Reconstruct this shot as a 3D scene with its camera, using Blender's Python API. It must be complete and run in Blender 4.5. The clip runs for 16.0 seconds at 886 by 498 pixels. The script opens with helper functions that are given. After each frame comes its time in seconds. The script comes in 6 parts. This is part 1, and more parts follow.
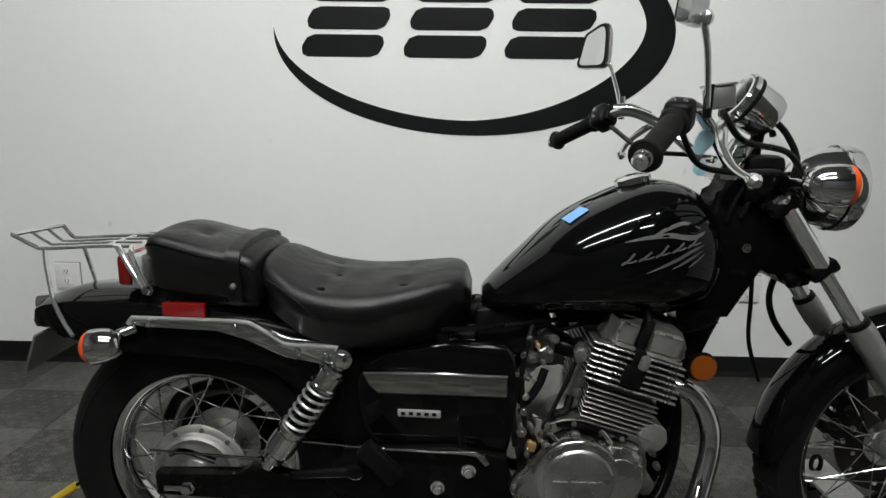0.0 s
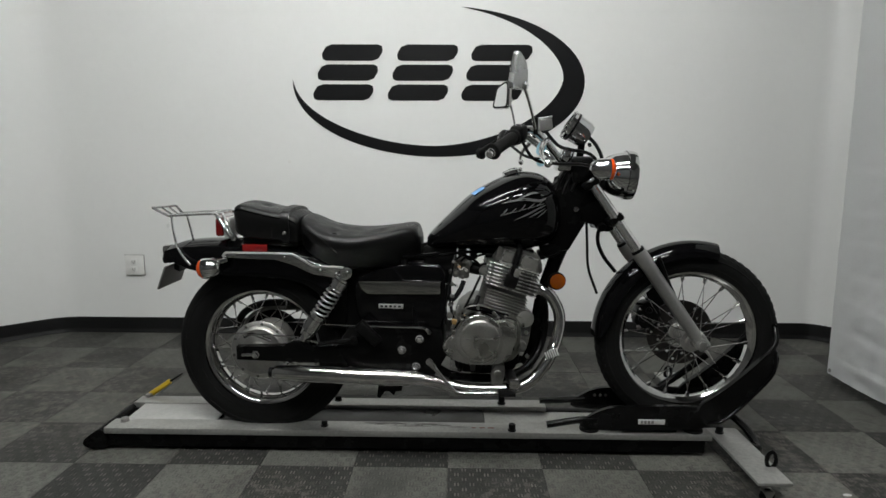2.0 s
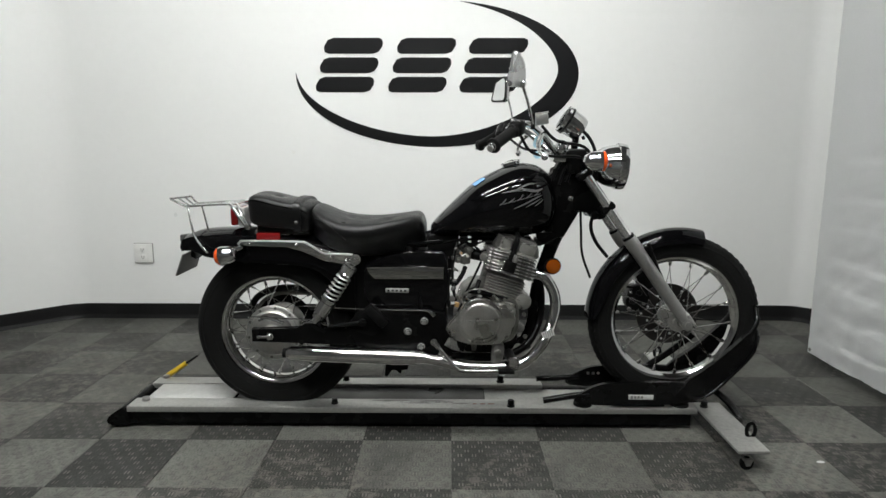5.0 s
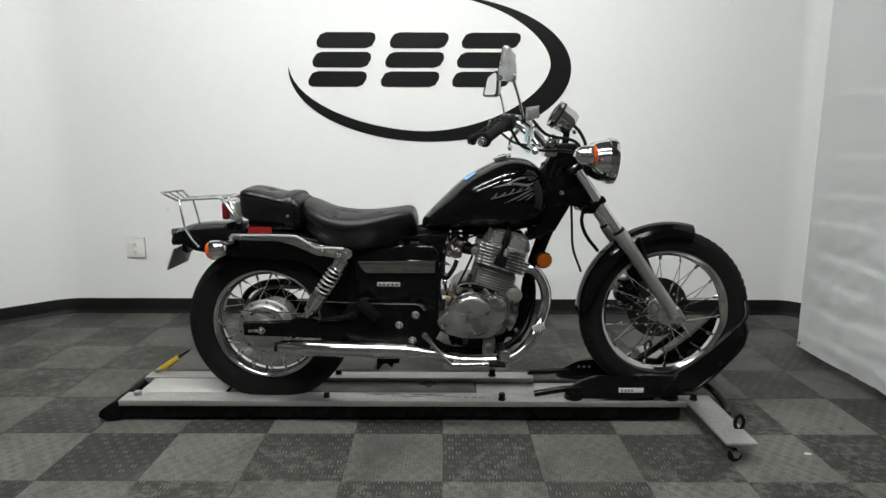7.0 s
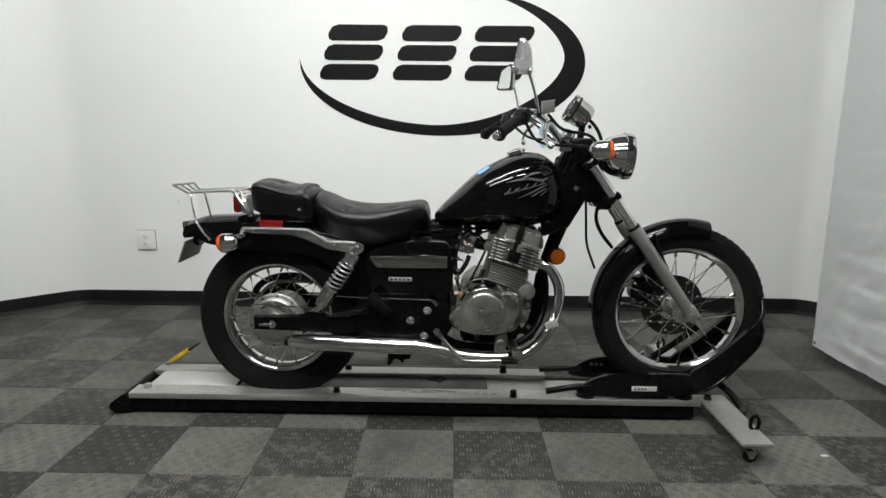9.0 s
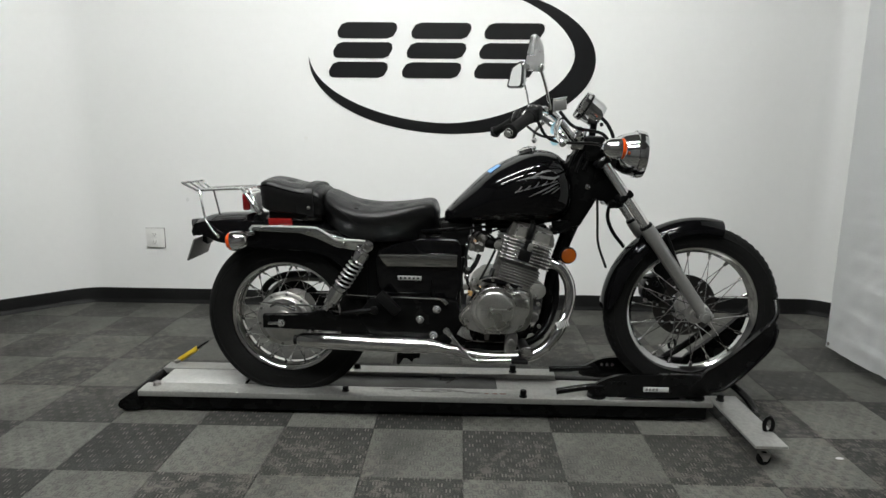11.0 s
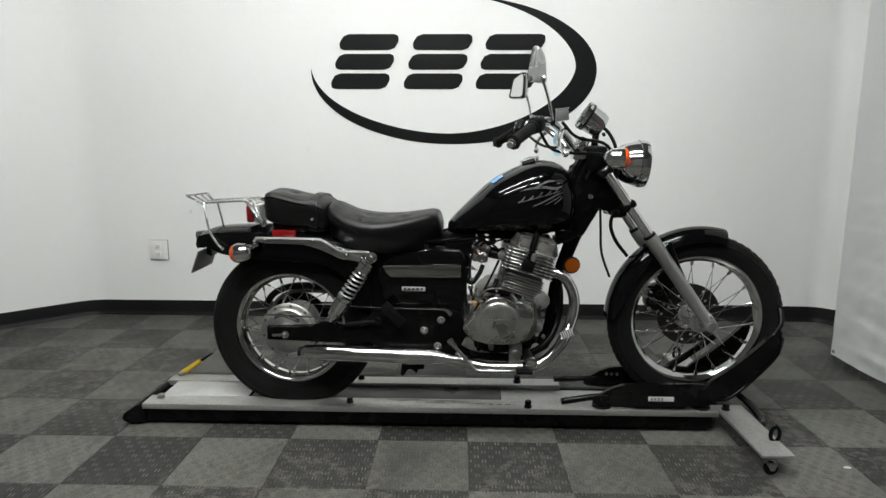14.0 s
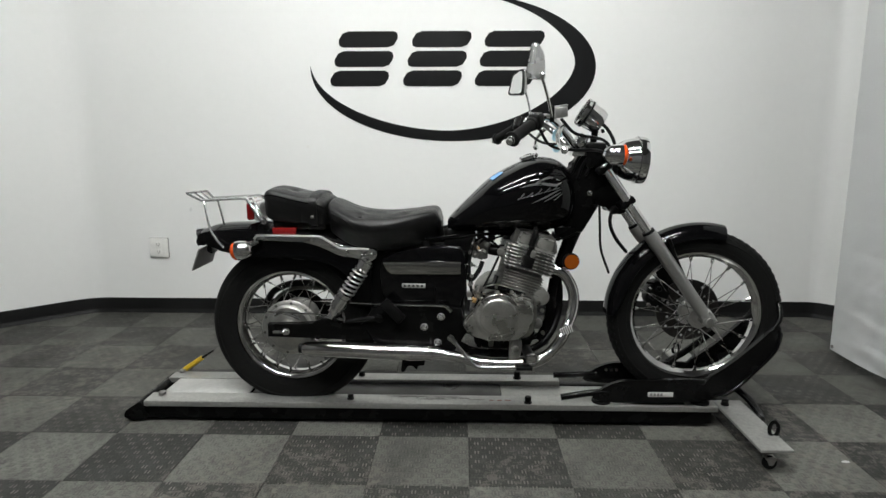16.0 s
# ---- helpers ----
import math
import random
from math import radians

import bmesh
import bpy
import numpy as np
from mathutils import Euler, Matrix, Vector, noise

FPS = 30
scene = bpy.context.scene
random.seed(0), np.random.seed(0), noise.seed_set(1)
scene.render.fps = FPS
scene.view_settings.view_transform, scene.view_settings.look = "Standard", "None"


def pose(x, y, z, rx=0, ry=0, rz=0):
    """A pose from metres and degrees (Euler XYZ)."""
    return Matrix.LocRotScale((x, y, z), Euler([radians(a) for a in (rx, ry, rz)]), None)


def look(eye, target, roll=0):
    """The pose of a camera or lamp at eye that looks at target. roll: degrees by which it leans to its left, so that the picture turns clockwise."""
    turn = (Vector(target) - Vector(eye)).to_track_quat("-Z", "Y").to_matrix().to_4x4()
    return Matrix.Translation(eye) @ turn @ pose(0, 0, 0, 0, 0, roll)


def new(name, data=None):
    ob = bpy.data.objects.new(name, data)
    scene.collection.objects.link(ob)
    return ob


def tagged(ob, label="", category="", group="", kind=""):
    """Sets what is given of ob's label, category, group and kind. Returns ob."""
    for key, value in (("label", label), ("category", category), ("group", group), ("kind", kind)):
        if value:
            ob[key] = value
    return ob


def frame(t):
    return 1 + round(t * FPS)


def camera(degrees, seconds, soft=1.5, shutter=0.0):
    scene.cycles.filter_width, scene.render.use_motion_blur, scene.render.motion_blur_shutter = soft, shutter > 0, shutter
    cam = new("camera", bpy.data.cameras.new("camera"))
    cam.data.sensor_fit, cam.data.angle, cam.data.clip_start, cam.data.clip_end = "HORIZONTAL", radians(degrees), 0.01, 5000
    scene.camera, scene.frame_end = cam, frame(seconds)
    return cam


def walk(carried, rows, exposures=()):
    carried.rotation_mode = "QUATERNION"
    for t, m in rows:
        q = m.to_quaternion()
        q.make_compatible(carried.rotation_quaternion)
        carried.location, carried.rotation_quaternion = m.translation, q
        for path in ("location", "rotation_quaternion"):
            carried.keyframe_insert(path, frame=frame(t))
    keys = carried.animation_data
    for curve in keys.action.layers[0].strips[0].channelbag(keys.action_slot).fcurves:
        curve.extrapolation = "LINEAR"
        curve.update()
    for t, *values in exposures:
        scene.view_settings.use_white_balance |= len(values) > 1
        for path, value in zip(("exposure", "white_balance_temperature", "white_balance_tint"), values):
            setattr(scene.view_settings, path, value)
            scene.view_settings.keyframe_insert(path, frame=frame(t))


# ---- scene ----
cam = camera(71.3, 16.0)
PATH = [
    (0, (0.495, -1.015, 1.062), (0.451, 0.944, 0.662), 0.8),
    (0.5, (0.475, -1.284, 1.004), (0.496, 0.706, 0.804), 1.3),
    (0.8, (0.478, -1.458, 0.997), (0.477, 0.528, 0.756), 2.5),
    (1, (0.483, -1.541, 0.996), (0.428, 0.446, 0.78), 3.2),
    (1.5, (0.61, -1.756, 0.993), (0.51, 0.226, 0.749), 1.6),
    (2, (0.631, -1.902, 1.004), (0.599, 0.076, 0.714), 0.3),
    (2.5, (0.582, -2.002, 0.994), (0.595, -0.026, 0.684), 1.4),
    (3, (0.667, -2.009, 1.011), (0.58, -0.037, 0.69), 0.7),
    (3.5, (0.68, -2.013, 1.025), (0.589, -0.042, 0.697), -1.0),
    (4, (0.597, -2.028, 1.029), (0.575, -0.057, 0.691), -0.5),
    (6.5, (0.614, -2.031, 1.022), (0.597, -0.058, 0.697), 0.6),
    (7, (0.615, -2.037, 1.022), (0.619, -0.068, 0.675), 0.2),
    (7.5, (0.616, -2.036, 1.02), (0.62, -0.067, 0.672), 0.4),
    (8, (0.611, -2.031, 1.02), (0.609, -0.062, 0.668), 0.4),
    (8.5, (0.604, -2.024, 1.015), (0.593, -0.058, 0.643), 0.6),
    (9, (0.6, -2.015, 1.019), (0.578, -0.048, 0.655), 0.6),
    (11.3, (0.589, -1.992, 1.015), (0.538, -0.027, 0.647), 0.5),
    (11.5, (0.588, -1.986, 1.016), (0.533, -0.019, 0.655), 0.2),
    (12, (0.588, -1.981, 1.019), (0.54, -0.016, 0.654), 0.1),
    (12.5, (0.586, -1.985, 1.018), (0.53, -0.016, 0.671), 0.3),
    (13, (0.586, -1.989, 1.019), (0.526, -0.02, 0.674), 0.3),
    (13.5, (0.585, -1.995, 1.02), (0.529, -0.025, 0.681), 0.3),
    (14, (0.584, -2.001, 1.021), (0.533, -0.031, 0.682), 0.2),
    (14.5, (0.584, -2.004, 1.024), (0.522, -0.034, 0.684), 0.2),
    (15, (0.584, -2.005, 1.022), (0.522, -0.036, 0.68), 0.1),
    (15.5, (0.585, -2.005, 1.024), (0.524, -0.035, 0.684), 0.0),
    (16, (0.585, -2.008, 1.022), (0.534, -0.039, 0.673), -0.0),
]
walk(cam, [(t, look(eye, target, roll)) for t, eye, target, roll in PATH],
     exposures=[(0, -0.36), (0.5, -0.48), (1.0, -0.53), (1.5, -0.55), (2.0, -0.50), (2.5, -0.29), (3.0, -0.16), (3.5, -0.22), (4.2, -0.08), (6.3, -0.02), (12.0, -0.01), (13.5, -0.04), (16, -0.07)])

# ---------------------------------------------------------------- light
C = 0.17          # middle plane of the motorcycle
WALL = 1.545      # back wall
T = 0.31          # floor tile
CEIL = 3.1

world = bpy.data.worlds.new("world")
scene.world = world
world.use_nodes = True
world.node_tree.nodes["Background"].inputs[0].default_value = (0.75, 0.8, 0.85, 1)
world.node_tree.nodes["Background"].inputs[1].default_value = 0.02
LAMP = 181.0


# ---------------------------------------------------------------- materials
def material(name, colour, rough=0.5, metal=0.0, vary=0.12, scale=8.0, fine=120.0, bump=0.0, bump_scale=200.0,
             rough_vary=0.1, coat=0.0, per_object=0.0, spec=0.5):
    """Principled material whose colour and gloss vary at two scales, with fine relief."""
    m = bpy.data.materials.new(name)
    m.use_nodes = True
    nt = m.node_tree
    b = nt.nodes["Principled BSDF"]
    b.inputs["Metallic"].default_value = metal
    b.inputs["Roughness"].default_value = rough
    b.inputs["Coat Weight"].default_value = coat
    b.inputs["Coat Roughness"].default_value = 0.04
    b.inputs["Specular IOR Level"].default_value = spec
    tc = nt.nodes.new("ShaderNodeTexCoord")
    n1 = nt.nodes.new("ShaderNodeTexNoise")
    n1.inputs["Scale"].default_value, n1.inputs["Detail"].default_value = scale, 4
    n2 = nt.nodes.new("ShaderNodeTexNoise")
    n2.inputs["Scale"].default_value, n2.inputs["Detail"].default_value = fine, 3
    for n in (n1, n2):
        nt.links.new(tc.outputs["Object"], n.inputs["Vector"])
    mix = nt.nodes.new("ShaderNodeMath")
    mix.operation = "MULTIPLY_ADD"
    nt.links.new(n1.outputs["Fac"], mix.inputs[0])
    mix.inputs[1].default_value = 0.6
    half = nt.nodes.new("ShaderNodeMath")
    half.operation = "MULTIPLY"
    nt.links.new(n2.outputs["Fac"], half.inputs[0])
    half.inputs[1].default_value = 0.4
    nt.links.new(half.outputs[0], mix.inputs[2])
    ramp = nt.nodes.new("ShaderNodeMapRange")
    ramp.inputs["From Min"].default_value, ramp.inputs["From Max"].default_value = 0.3, 0.7
    ramp.inputs["To Min"].default_value, ramp.inputs["To Max"].default_value = 1 - vary, 1 + vary
    nt.links.new(mix.outputs[0], ramp.inputs["Value"])
    mul = nt.nodes.new("ShaderNodeVectorMath")
    mul.operation = "SCALE"
    mul.inputs[0].default_value = colour
    last = ramp.outputs["Result"]
    if per_object:
        info = nt.nodes.new("ShaderNodeObjectInfo")
        r2 = nt.nodes.new("ShaderNodeMapRange")
        r2.inputs["To Min"].default_value, r2.inputs["To Max"].default_value = 1 - per_object, 1 + per_object
        nt.links.new(info.outputs["Random"], r2.inputs["Value"])
        m3 = nt.nodes.new("ShaderNodeMath")
        m3.operation = "MULTIPLY"
        nt.links.new(last, m3.inputs[0])
        nt.links.new(r2.outputs["Result"], m3.inputs[1])
        last = m3.outputs[0]
    nt.links.new(last, mul.inputs["Scale"])
    nt.links.new(mul.outputs["Vector"], b.inputs["Base Color"])
    rr = nt.nodes.new("ShaderNodeMapRange")
    rr.inputs["To Min"].default_value = max(0.02, rough - rough_vary)
    rr.inputs["To Max"].default_value = min(1.0, rough + rough_vary)
    rr.inputs["From Min"].default_value, rr.inputs["From Max"].default_value = 0.3, 0.7
    nt.links.new(n1.outputs["Fac"], rr.inputs["Value"])
    nt.links.new(rr.outputs["Result"], b.inputs["Roughness"])
    if bump:
        n3 = nt.nodes.new("ShaderNodeTexNoise")
        n3.inputs["Scale"].default_value, n3.inputs["Detail"].default_value = bump_scale, 2
        nt.links.new(tc.outputs["Object"], n3.inputs["Vector"])
        bp = nt.nodes.new("ShaderNodeBump")
        bp.inputs["Strength"].default_value, bp.inputs["Distance"].default_value = bump, 0.002
        nt.links.new(n3.outputs["Fac"], bp.inputs["Height"])
        nt.links.new(bp.outputs["Normal"], b.inputs["Normal"])
    return m


def chain_maths(nt):
    """A short way to write node arithmetic."""
    def do(op, *args):
        n = nt.nodes.new("ShaderNodeMath")
        n.operation = op
        for k, a in enumerate(args):
            if isinstance(a, (int, float)):
                n.inputs[k].default_value = a
            else:
                nt.links.new(a, n.inputs[k])
        return n.outputs[0]

    def ease(value, a, b, lo=0.0, hi=1.0):
        n = nt.nodes.new("ShaderNodeMapRange")
        n.interpolation_type = "SMOOTHSTEP"
        nt.links.new(value, n.inputs["Value"])
        for key, v in (("From Min", a), ("From Max", b), ("To Min", lo), ("To Max", hi)):
            n.inputs[key].default_value = v
        return n.outputs["Result"]
    return do, ease


def floor_tile(name, colour, raised, grime, grit):
    """Hard rubber floor tile: pairs of short raised ribs in staggered rows, walked-in grime, scuffs and grain."""
    m = material(name, colour, rough=0.62, vary=0.30, scale=6.0, fine=220.0, per_object=0.12, rough_vary=0.14, spec=0.34)
    nt = m.node_tree
    b = nt.nodes["Principled BSDF"]
    src = b.inputs["Base Color"].links[0].from_socket
    tc = next(n for n in nt.nodes if n.type == "TEX_COORD")
    geo = nt.nodes.new("ShaderNodeNewGeometry")
    for link in list(nt.links):
        if link.from_node == tc:
            nt.links.new(geo.outputs["Position"], link.to_socket)
    do, ease = chain_maths(nt)

    def cloud(size, detail, rough, stretch=1.0):
        gm = nt.nodes.new("ShaderNodeMapping")
        gm.inputs["Scale"].default_value = (1.0, stretch, 1.0)
        nt.links.new(geo.outputs["Position"], gm.inputs["Vector"])
        gn = nt.nodes.new("ShaderNodeTexNoise")
        gn.inputs["Scale"].default_value, gn.inputs["Detail"].default_value, gn.inputs["Roughness"].default_value = size, detail, rough
        nt.links.new(gm.outputs["Vector"], gn.inputs["Vector"])
        return gn.outputs["Fac"]

    def tint(source, fac, tone):
        mx = nt.nodes.new("ShaderNodeMix")
        mx.data_type = "RGBA"
        nt.links.new(fac, mx.inputs["Factor"])
        nt.links.new(source, mx.inputs["A"])
        mx.inputs["B"].default_value = (*tone, 1)
        return mx.outputs["Result"]

    # dust that hides the two tones in places, blended more towards the back; dark scuffs along the walkway, small
    # stains
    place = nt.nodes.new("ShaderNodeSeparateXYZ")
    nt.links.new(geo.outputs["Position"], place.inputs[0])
    tone_blend = do("ADD", cloud(1.3, 6, 0.6), ease(place.outputs[1], -0.2, 1.2, -0.06, 0.20))
    src = tint(src, ease(tone_blend, 0.36, 0.66, 0.05, grime), (0.080, 0.079, 0.069))
    src = tint(src, ease(cloud(3.6, 7, 0.72, 0.45), 0.47, 0.70, 0.0, 0.7), (0.026, 0.026, 0.024))
    src = tint(src, ease(cloud(8.0, 7, 0.75), 0.48, 0.68, 0.0, 0.45), (0.030, 0.029, 0.026))
    src = tint(src, ease(cloud(13.0, 5, 0.6), 0.62, 0.72, 0.0, 0.75), (0.018, 0.017, 0.015))
    src = tint(src, ease(cloud(120.0, 3, 0.6), 0.48, 0.62, 0.0, grit), (0.014, 0.016, 0.015))
    src = tint(src, ease(cloud(21.0, 6, 0.75), 0.62, 0.70, 0.0, 0.55), (0.16, 0.155, 0.14))
    src = tint(src, ease(cloud(190.0, 3, 0.7), 0.57, 0.68, 0.0, 0.35), (0.15, 0.145, 0.13))
    # rubbed patches where the surface has peeled
    peeled = do("MULTIPLY", ease(cloud(0.9, 3, 0.5), 0.50, 0.60, 0.0, 1.0), ease(cloud(17.0, 7, 0.8), 0.50, 0.56, 0.0, 0.6))
    src = tint(src, peeled, (0.150, 0.138, 0.120))
    # the ribs, in pairs
    xyz = nt.nodes.new("ShaderNodeSeparateXYZ")
    nt.links.new(geo.outputs["Position"], xyz.inputs[0])
    PX, PY = 0.0480, 0.0300
    v = do("DIVIDE", xyz.outputs[1], PY)
    row = do("FLOOR", v)
    half = do("MULTIPLY", do("MODULO", do("ADD", row, 1000.0), 2.0), 0.5)
    u = do("ADD", do("DIVIDE", xyz.outputs[0], PX), half)
    fx = do("MULTIPLY", do("SUBTRACT", do("FRACT", do("ADD", u, 1000.0)), 0.5), PX)
    fy = do("MULTIPLY", do("SUBTRACT", do("FRACT", do("ADD", v, 1000.0)), 0.5), PY)
    side = do("ABSOLUTE", do("SUBTRACT", do("ABSOLUTE", fx), 0.0052))
    along = do("ABSOLUTE", fy)
    cell = nt.nodes.new("ShaderNodeCombineXYZ")
    nt.links.new(do("FLOOR", u), cell.inputs[0])
    nt.links.new(row, cell.inputs[1])
    chance = nt.nodes.new("ShaderNodeTexWhiteNoise")
    nt.links.new(cell.outputs[0], chance.inputs["Vector"])
    lot = do("MULTIPLY_ADD", chance.outputs["Value"], 0.55, 0.30)
    rib = do("MULTIPLY", ease(side, 0.0014, 0.0032, 1.0, 0.0), ease(along, 0.0075, 0.0105, 1.0, 0.0))
    rib_shade = do("MULTIPLY", ease(side, 0.0038, 0.0075, 1.0, 0.0), ease(along, 0.0105, 0.0140, 1.0, 0.0))
    worn = ease(cloud(5.0, 4, 0.65), 0.34, 0.54, 0.18, 1.0)
    # shade round the ribs and highlights on their tops, put into the colour
    src = tint(src, do("MULTIPLY", do("MULTIPLY", rib_shade, worn), raised * 0.85), (0.016, 0.016, 0.015))
    src = tint(src, do("MULTIPLY", do("MULTIPLY", rib, worn), do("MULTIPLY", lot, raised)), (0.210, 0.192, 0.175))
    nt.links.new(src, b.inputs["Base Color"])
    # relief: ribs over grain
    bp = nt.nodes.new("ShaderNodeBump")
    bp.inputs["Strength"].default_value, bp.inputs["Distance"].default_value = 0.7, 0.0022
    nt.links.new(do("ADD", do("MULTIPLY", rib, worn), do("MULTIPLY", cloud(260.0, 3, 0.6), 0.5)), bp.inputs["Height"])
    nt.links.new(bp.outputs["Normal"], b.inputs["Normal"])
    return m


def creased(m, scale, strength):
    """Adds broad soft wrinkles over a material's fine relief."""
    nt = m.node_tree
    b = nt.nodes["Principled BSDF"]
    fine = b.inputs["Normal"].links[0].from_socket
    tc = next(n for n in nt.nodes if n.type == "TEX_COORD")
    w = nt.nodes.new("ShaderNodeTexNoise")
    w.inputs["Scale"].default_value, w.inputs["Detail"].default_value, w.inputs["Distortion"].default_value = scale, 2, 1.2
    nt.links.new(tc.outputs["Object"], w.inputs["Vector"])
    bp = nt.nodes.new("ShaderNodeBump")
    bp.inputs["Strength"].default_value, bp.inputs["Distance"].default_value = strength, 0.01
    nt.links.new(w.outputs["Fac"], bp.inputs["Height"])
    nt.links.new(fine, bp.inputs["Normal"])
    nt.links.new(bp.outputs["Normal"], b.inputs["Normal"])
    return m


def emitter(name, colour, strength):
    m = bpy.data.materials.new(name)
    m.use_nodes = True
    nt = m.node_tree
    b = nt.nodes["Principled BSDF"]
    b.inputs["Base Color"].default_value = (0.8, 0.8, 0.8, 1)
    b.inputs["Emission Color"].default_value = (*colour, 1)
    b.inputs["Emission Strength"].default_value = strength
    return m


def lens_plastic(name, colour):
    m = material(name, colour, rough=0.12, vary=0.06, coat=0.6, rough_vary=0.04)
    m.node_tree.nodes["Principled BSDF"].inputs["Subsurface Weight"].default_value = 0.0
    return m


M_WALL = material("white_wall_paint", (0.80, 0.80, 0.785), rough=0.55, vary=0.018, scale=1.2, fine=30, bump=0.12, bump_scale=260, rough_vary=0.06)
M_BASE = material("black_rubber_cove", (0.008, 0.008, 0.008), rough=0.5, vary=0.3, scale=3, spec=0.15)
M_CEIL = material("unseen_ceiling_tone", (0.12, 0.12, 0.12), rough=0.9, vary=0.1)
M_UNSEEN = material("unseen_wall_tone", (0.10, 0.10, 0.10), rough=0.8, vary=0.1, scale=1.5, spec=0.2)
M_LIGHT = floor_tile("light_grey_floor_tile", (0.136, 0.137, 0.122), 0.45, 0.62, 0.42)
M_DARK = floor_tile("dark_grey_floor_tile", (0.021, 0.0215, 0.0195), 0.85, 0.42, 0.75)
M_LOGO = material("black_vinyl", (0.005, 0.005, 0.0055), rough=0.5, vary=0.1, spec=0.12)
M_BANNER = material("white_vinyl_sheet", (0.90, 0.91, 0.91), rough=0.6, vary=0.03, scale=3, bump=0.1, bump_scale=30)
M_SCUFF = material("grey_scuff", (0.70, 0.70, 0.685), rough=0.6, vary=0.06, scale=60)
M_OUTLET = material("outlet_plastic", (0.78, 0.775, 0.75), rough=0.35, vary=0.02)
M_STEEL = material("steel_rim", (0.35, 0.34, 0.33), rough=0.4, metal=1.0)
M_ALU = material("brushed_aluminium_plank", (0.43, 0.43, 0.41), rough=0.42, metal=0.72, vary=0.26, scale=4, fine=90, rough_vary=0.14)
M_ALUD = material("scuffed_shaded_aluminium_tray", (0.034, 0.033, 0.030), rough=0.42, metal=0.25, vary=0.35, scale=5, fine=60, rough_vary=0.2)
M_WHITEPL = material("lit_white_plate", (0.40, 0.40, 0.385), rough=0.45, vary=0.20, scale=11, fine=70)
M_BLKSTEEL = material("black_powder_coat", (0.0036, 0.0036, 0.0036), rough=0.26, vary=0.25, scale=12, bump=0.1, spec=0.08)
M_CHOCK = material("black_enamel", (0.004, 0.004, 0.004), rough=0.22, vary=0.25, scale=10, fine=80, bump=0.06, bump_scale=60, rough_vary=0.12, spec=0.17)
M_GLOSS = material("black_gloss_paint", (0.0020, 0.0020, 0.0023), rough=0.05, vary=0.1, coat=0.08, rough_vary=0.02, spec=0.24)
M_LEATHER = material("black_vinyl_seat", (0.0042, 0.0042, 0.0044), rough=0.38, vary=0.25, scale=14, fine=300, bump=0.35, bump_scale=420, rough_vary=0.1, spec=0.34)
creased(M_LEATHER, 11.0, 0.30)
M_SEAM = material("black_seam_shadow", (0.003, 0.003, 0.003), rough=0.7, vary=0.2, spec=0.05)
M_BRIGHT = material("bright_plated_steel", (0.76, 0.76, 0.75), rough=0.14, metal=0.92, vary=0.08, scale=30, rough_vary=0.08)
M_RUBBER = material("tyre_rubber", (0.0068, 0.0068, 0.0066), rough=0.7, vary=0.3, scale=15, fine=150, bump=0.25, bump_scale=260, spec=0.12)
M_BLKPL = material("black_plastic", (0.0045, 0.0045, 0.0045), rough=0.36, vary=0.25, scale=18, bump=0.15, spec=0.12)
M_CHROME = material("chrome", (0.66, 0.66, 0.655), rough=0.055, metal=1.0, vary=0.05, scale=20, rough_vary=0.025)
M_CHROMEW = material("worn_chrome", (0.56, 0.555, 0.545), rough=0.15, metal=1.0, vary=0.15, scale=25, rough_vary=0.08)
M_ALLOY = material("cast_alloy", (0.43, 0.425, 0.405), rough=0.38, metal=1.0, vary=0.18, scale=16, fine=160, bump=0.25, bump_scale=350, rough_vary=0.12)
M_PIPE = creased(material("exhaust_chrome", (0.60, 0.595, 0.585), rough=0.030, metal=1.0, vary=0.22, scale=18, fine=90, bump=0.015, bump_scale=40, rough_vary=0.015), 16.0, 0.012)
M_FORK = material("silver_fork_paint", (0.40, 0.40, 0.385), rough=0.36, metal=0.85, vary=0.12, scale=14)
M_FIN = material("fin_alloy", (0.40, 0.395, 0.38), rough=0.36, metal=0.9, vary=0.18, scale=22)
M_FIND = material("dark_cylinder_alloy", (0.155, 0.152, 0.143), rough=0.55, metal=0.7, vary=0.25, scale=22)
M_RED = lens_plastic("red_lens", (0.15, 0.005, 0.005))
M_ORANGE = lens_plastic("orange_lens", (0.62, 0.075, 0.010))
M_AMBER = lens_plastic("amber_reflector", (0.27, 0.060, 0.003))
M_YELLOW = material("yellow_grip", (0.54, 0.37, 0.02), rough=0.4, vary=0.12)
M_BLUE = material("blue_tape", (0.17, 0.36, 0.64), rough=0.6, vary=0.06)
M_CYAN = material("pale_blue_tag", (0.50, 0.80, 0.92), rough=0.4, vary=0.1)
M_DECAL = material("grey_decal", (0.115, 0.115, 0.115), rough=0.25, vary=0.1)
M_LABEL = material("pale_label", (0.55, 0.55, 0.54), rough=0.4, vary=0.06)
M_SLOT = material("slot_and_rim_shade", (0.22, 0.20, 0.19), rough=0.6, vary=0.1)
M_INK = material("grey_ink", (0.17, 0.16, 0.16), rough=0.6, vary=0.1)
M_REDINK = material("red_ink", (0.24, 0.09, 0.08), rough=0.6, vary=0.2)
M_LAMP = emitter("lit_tube", (0.965, 0.985, 0.965), LAMP)


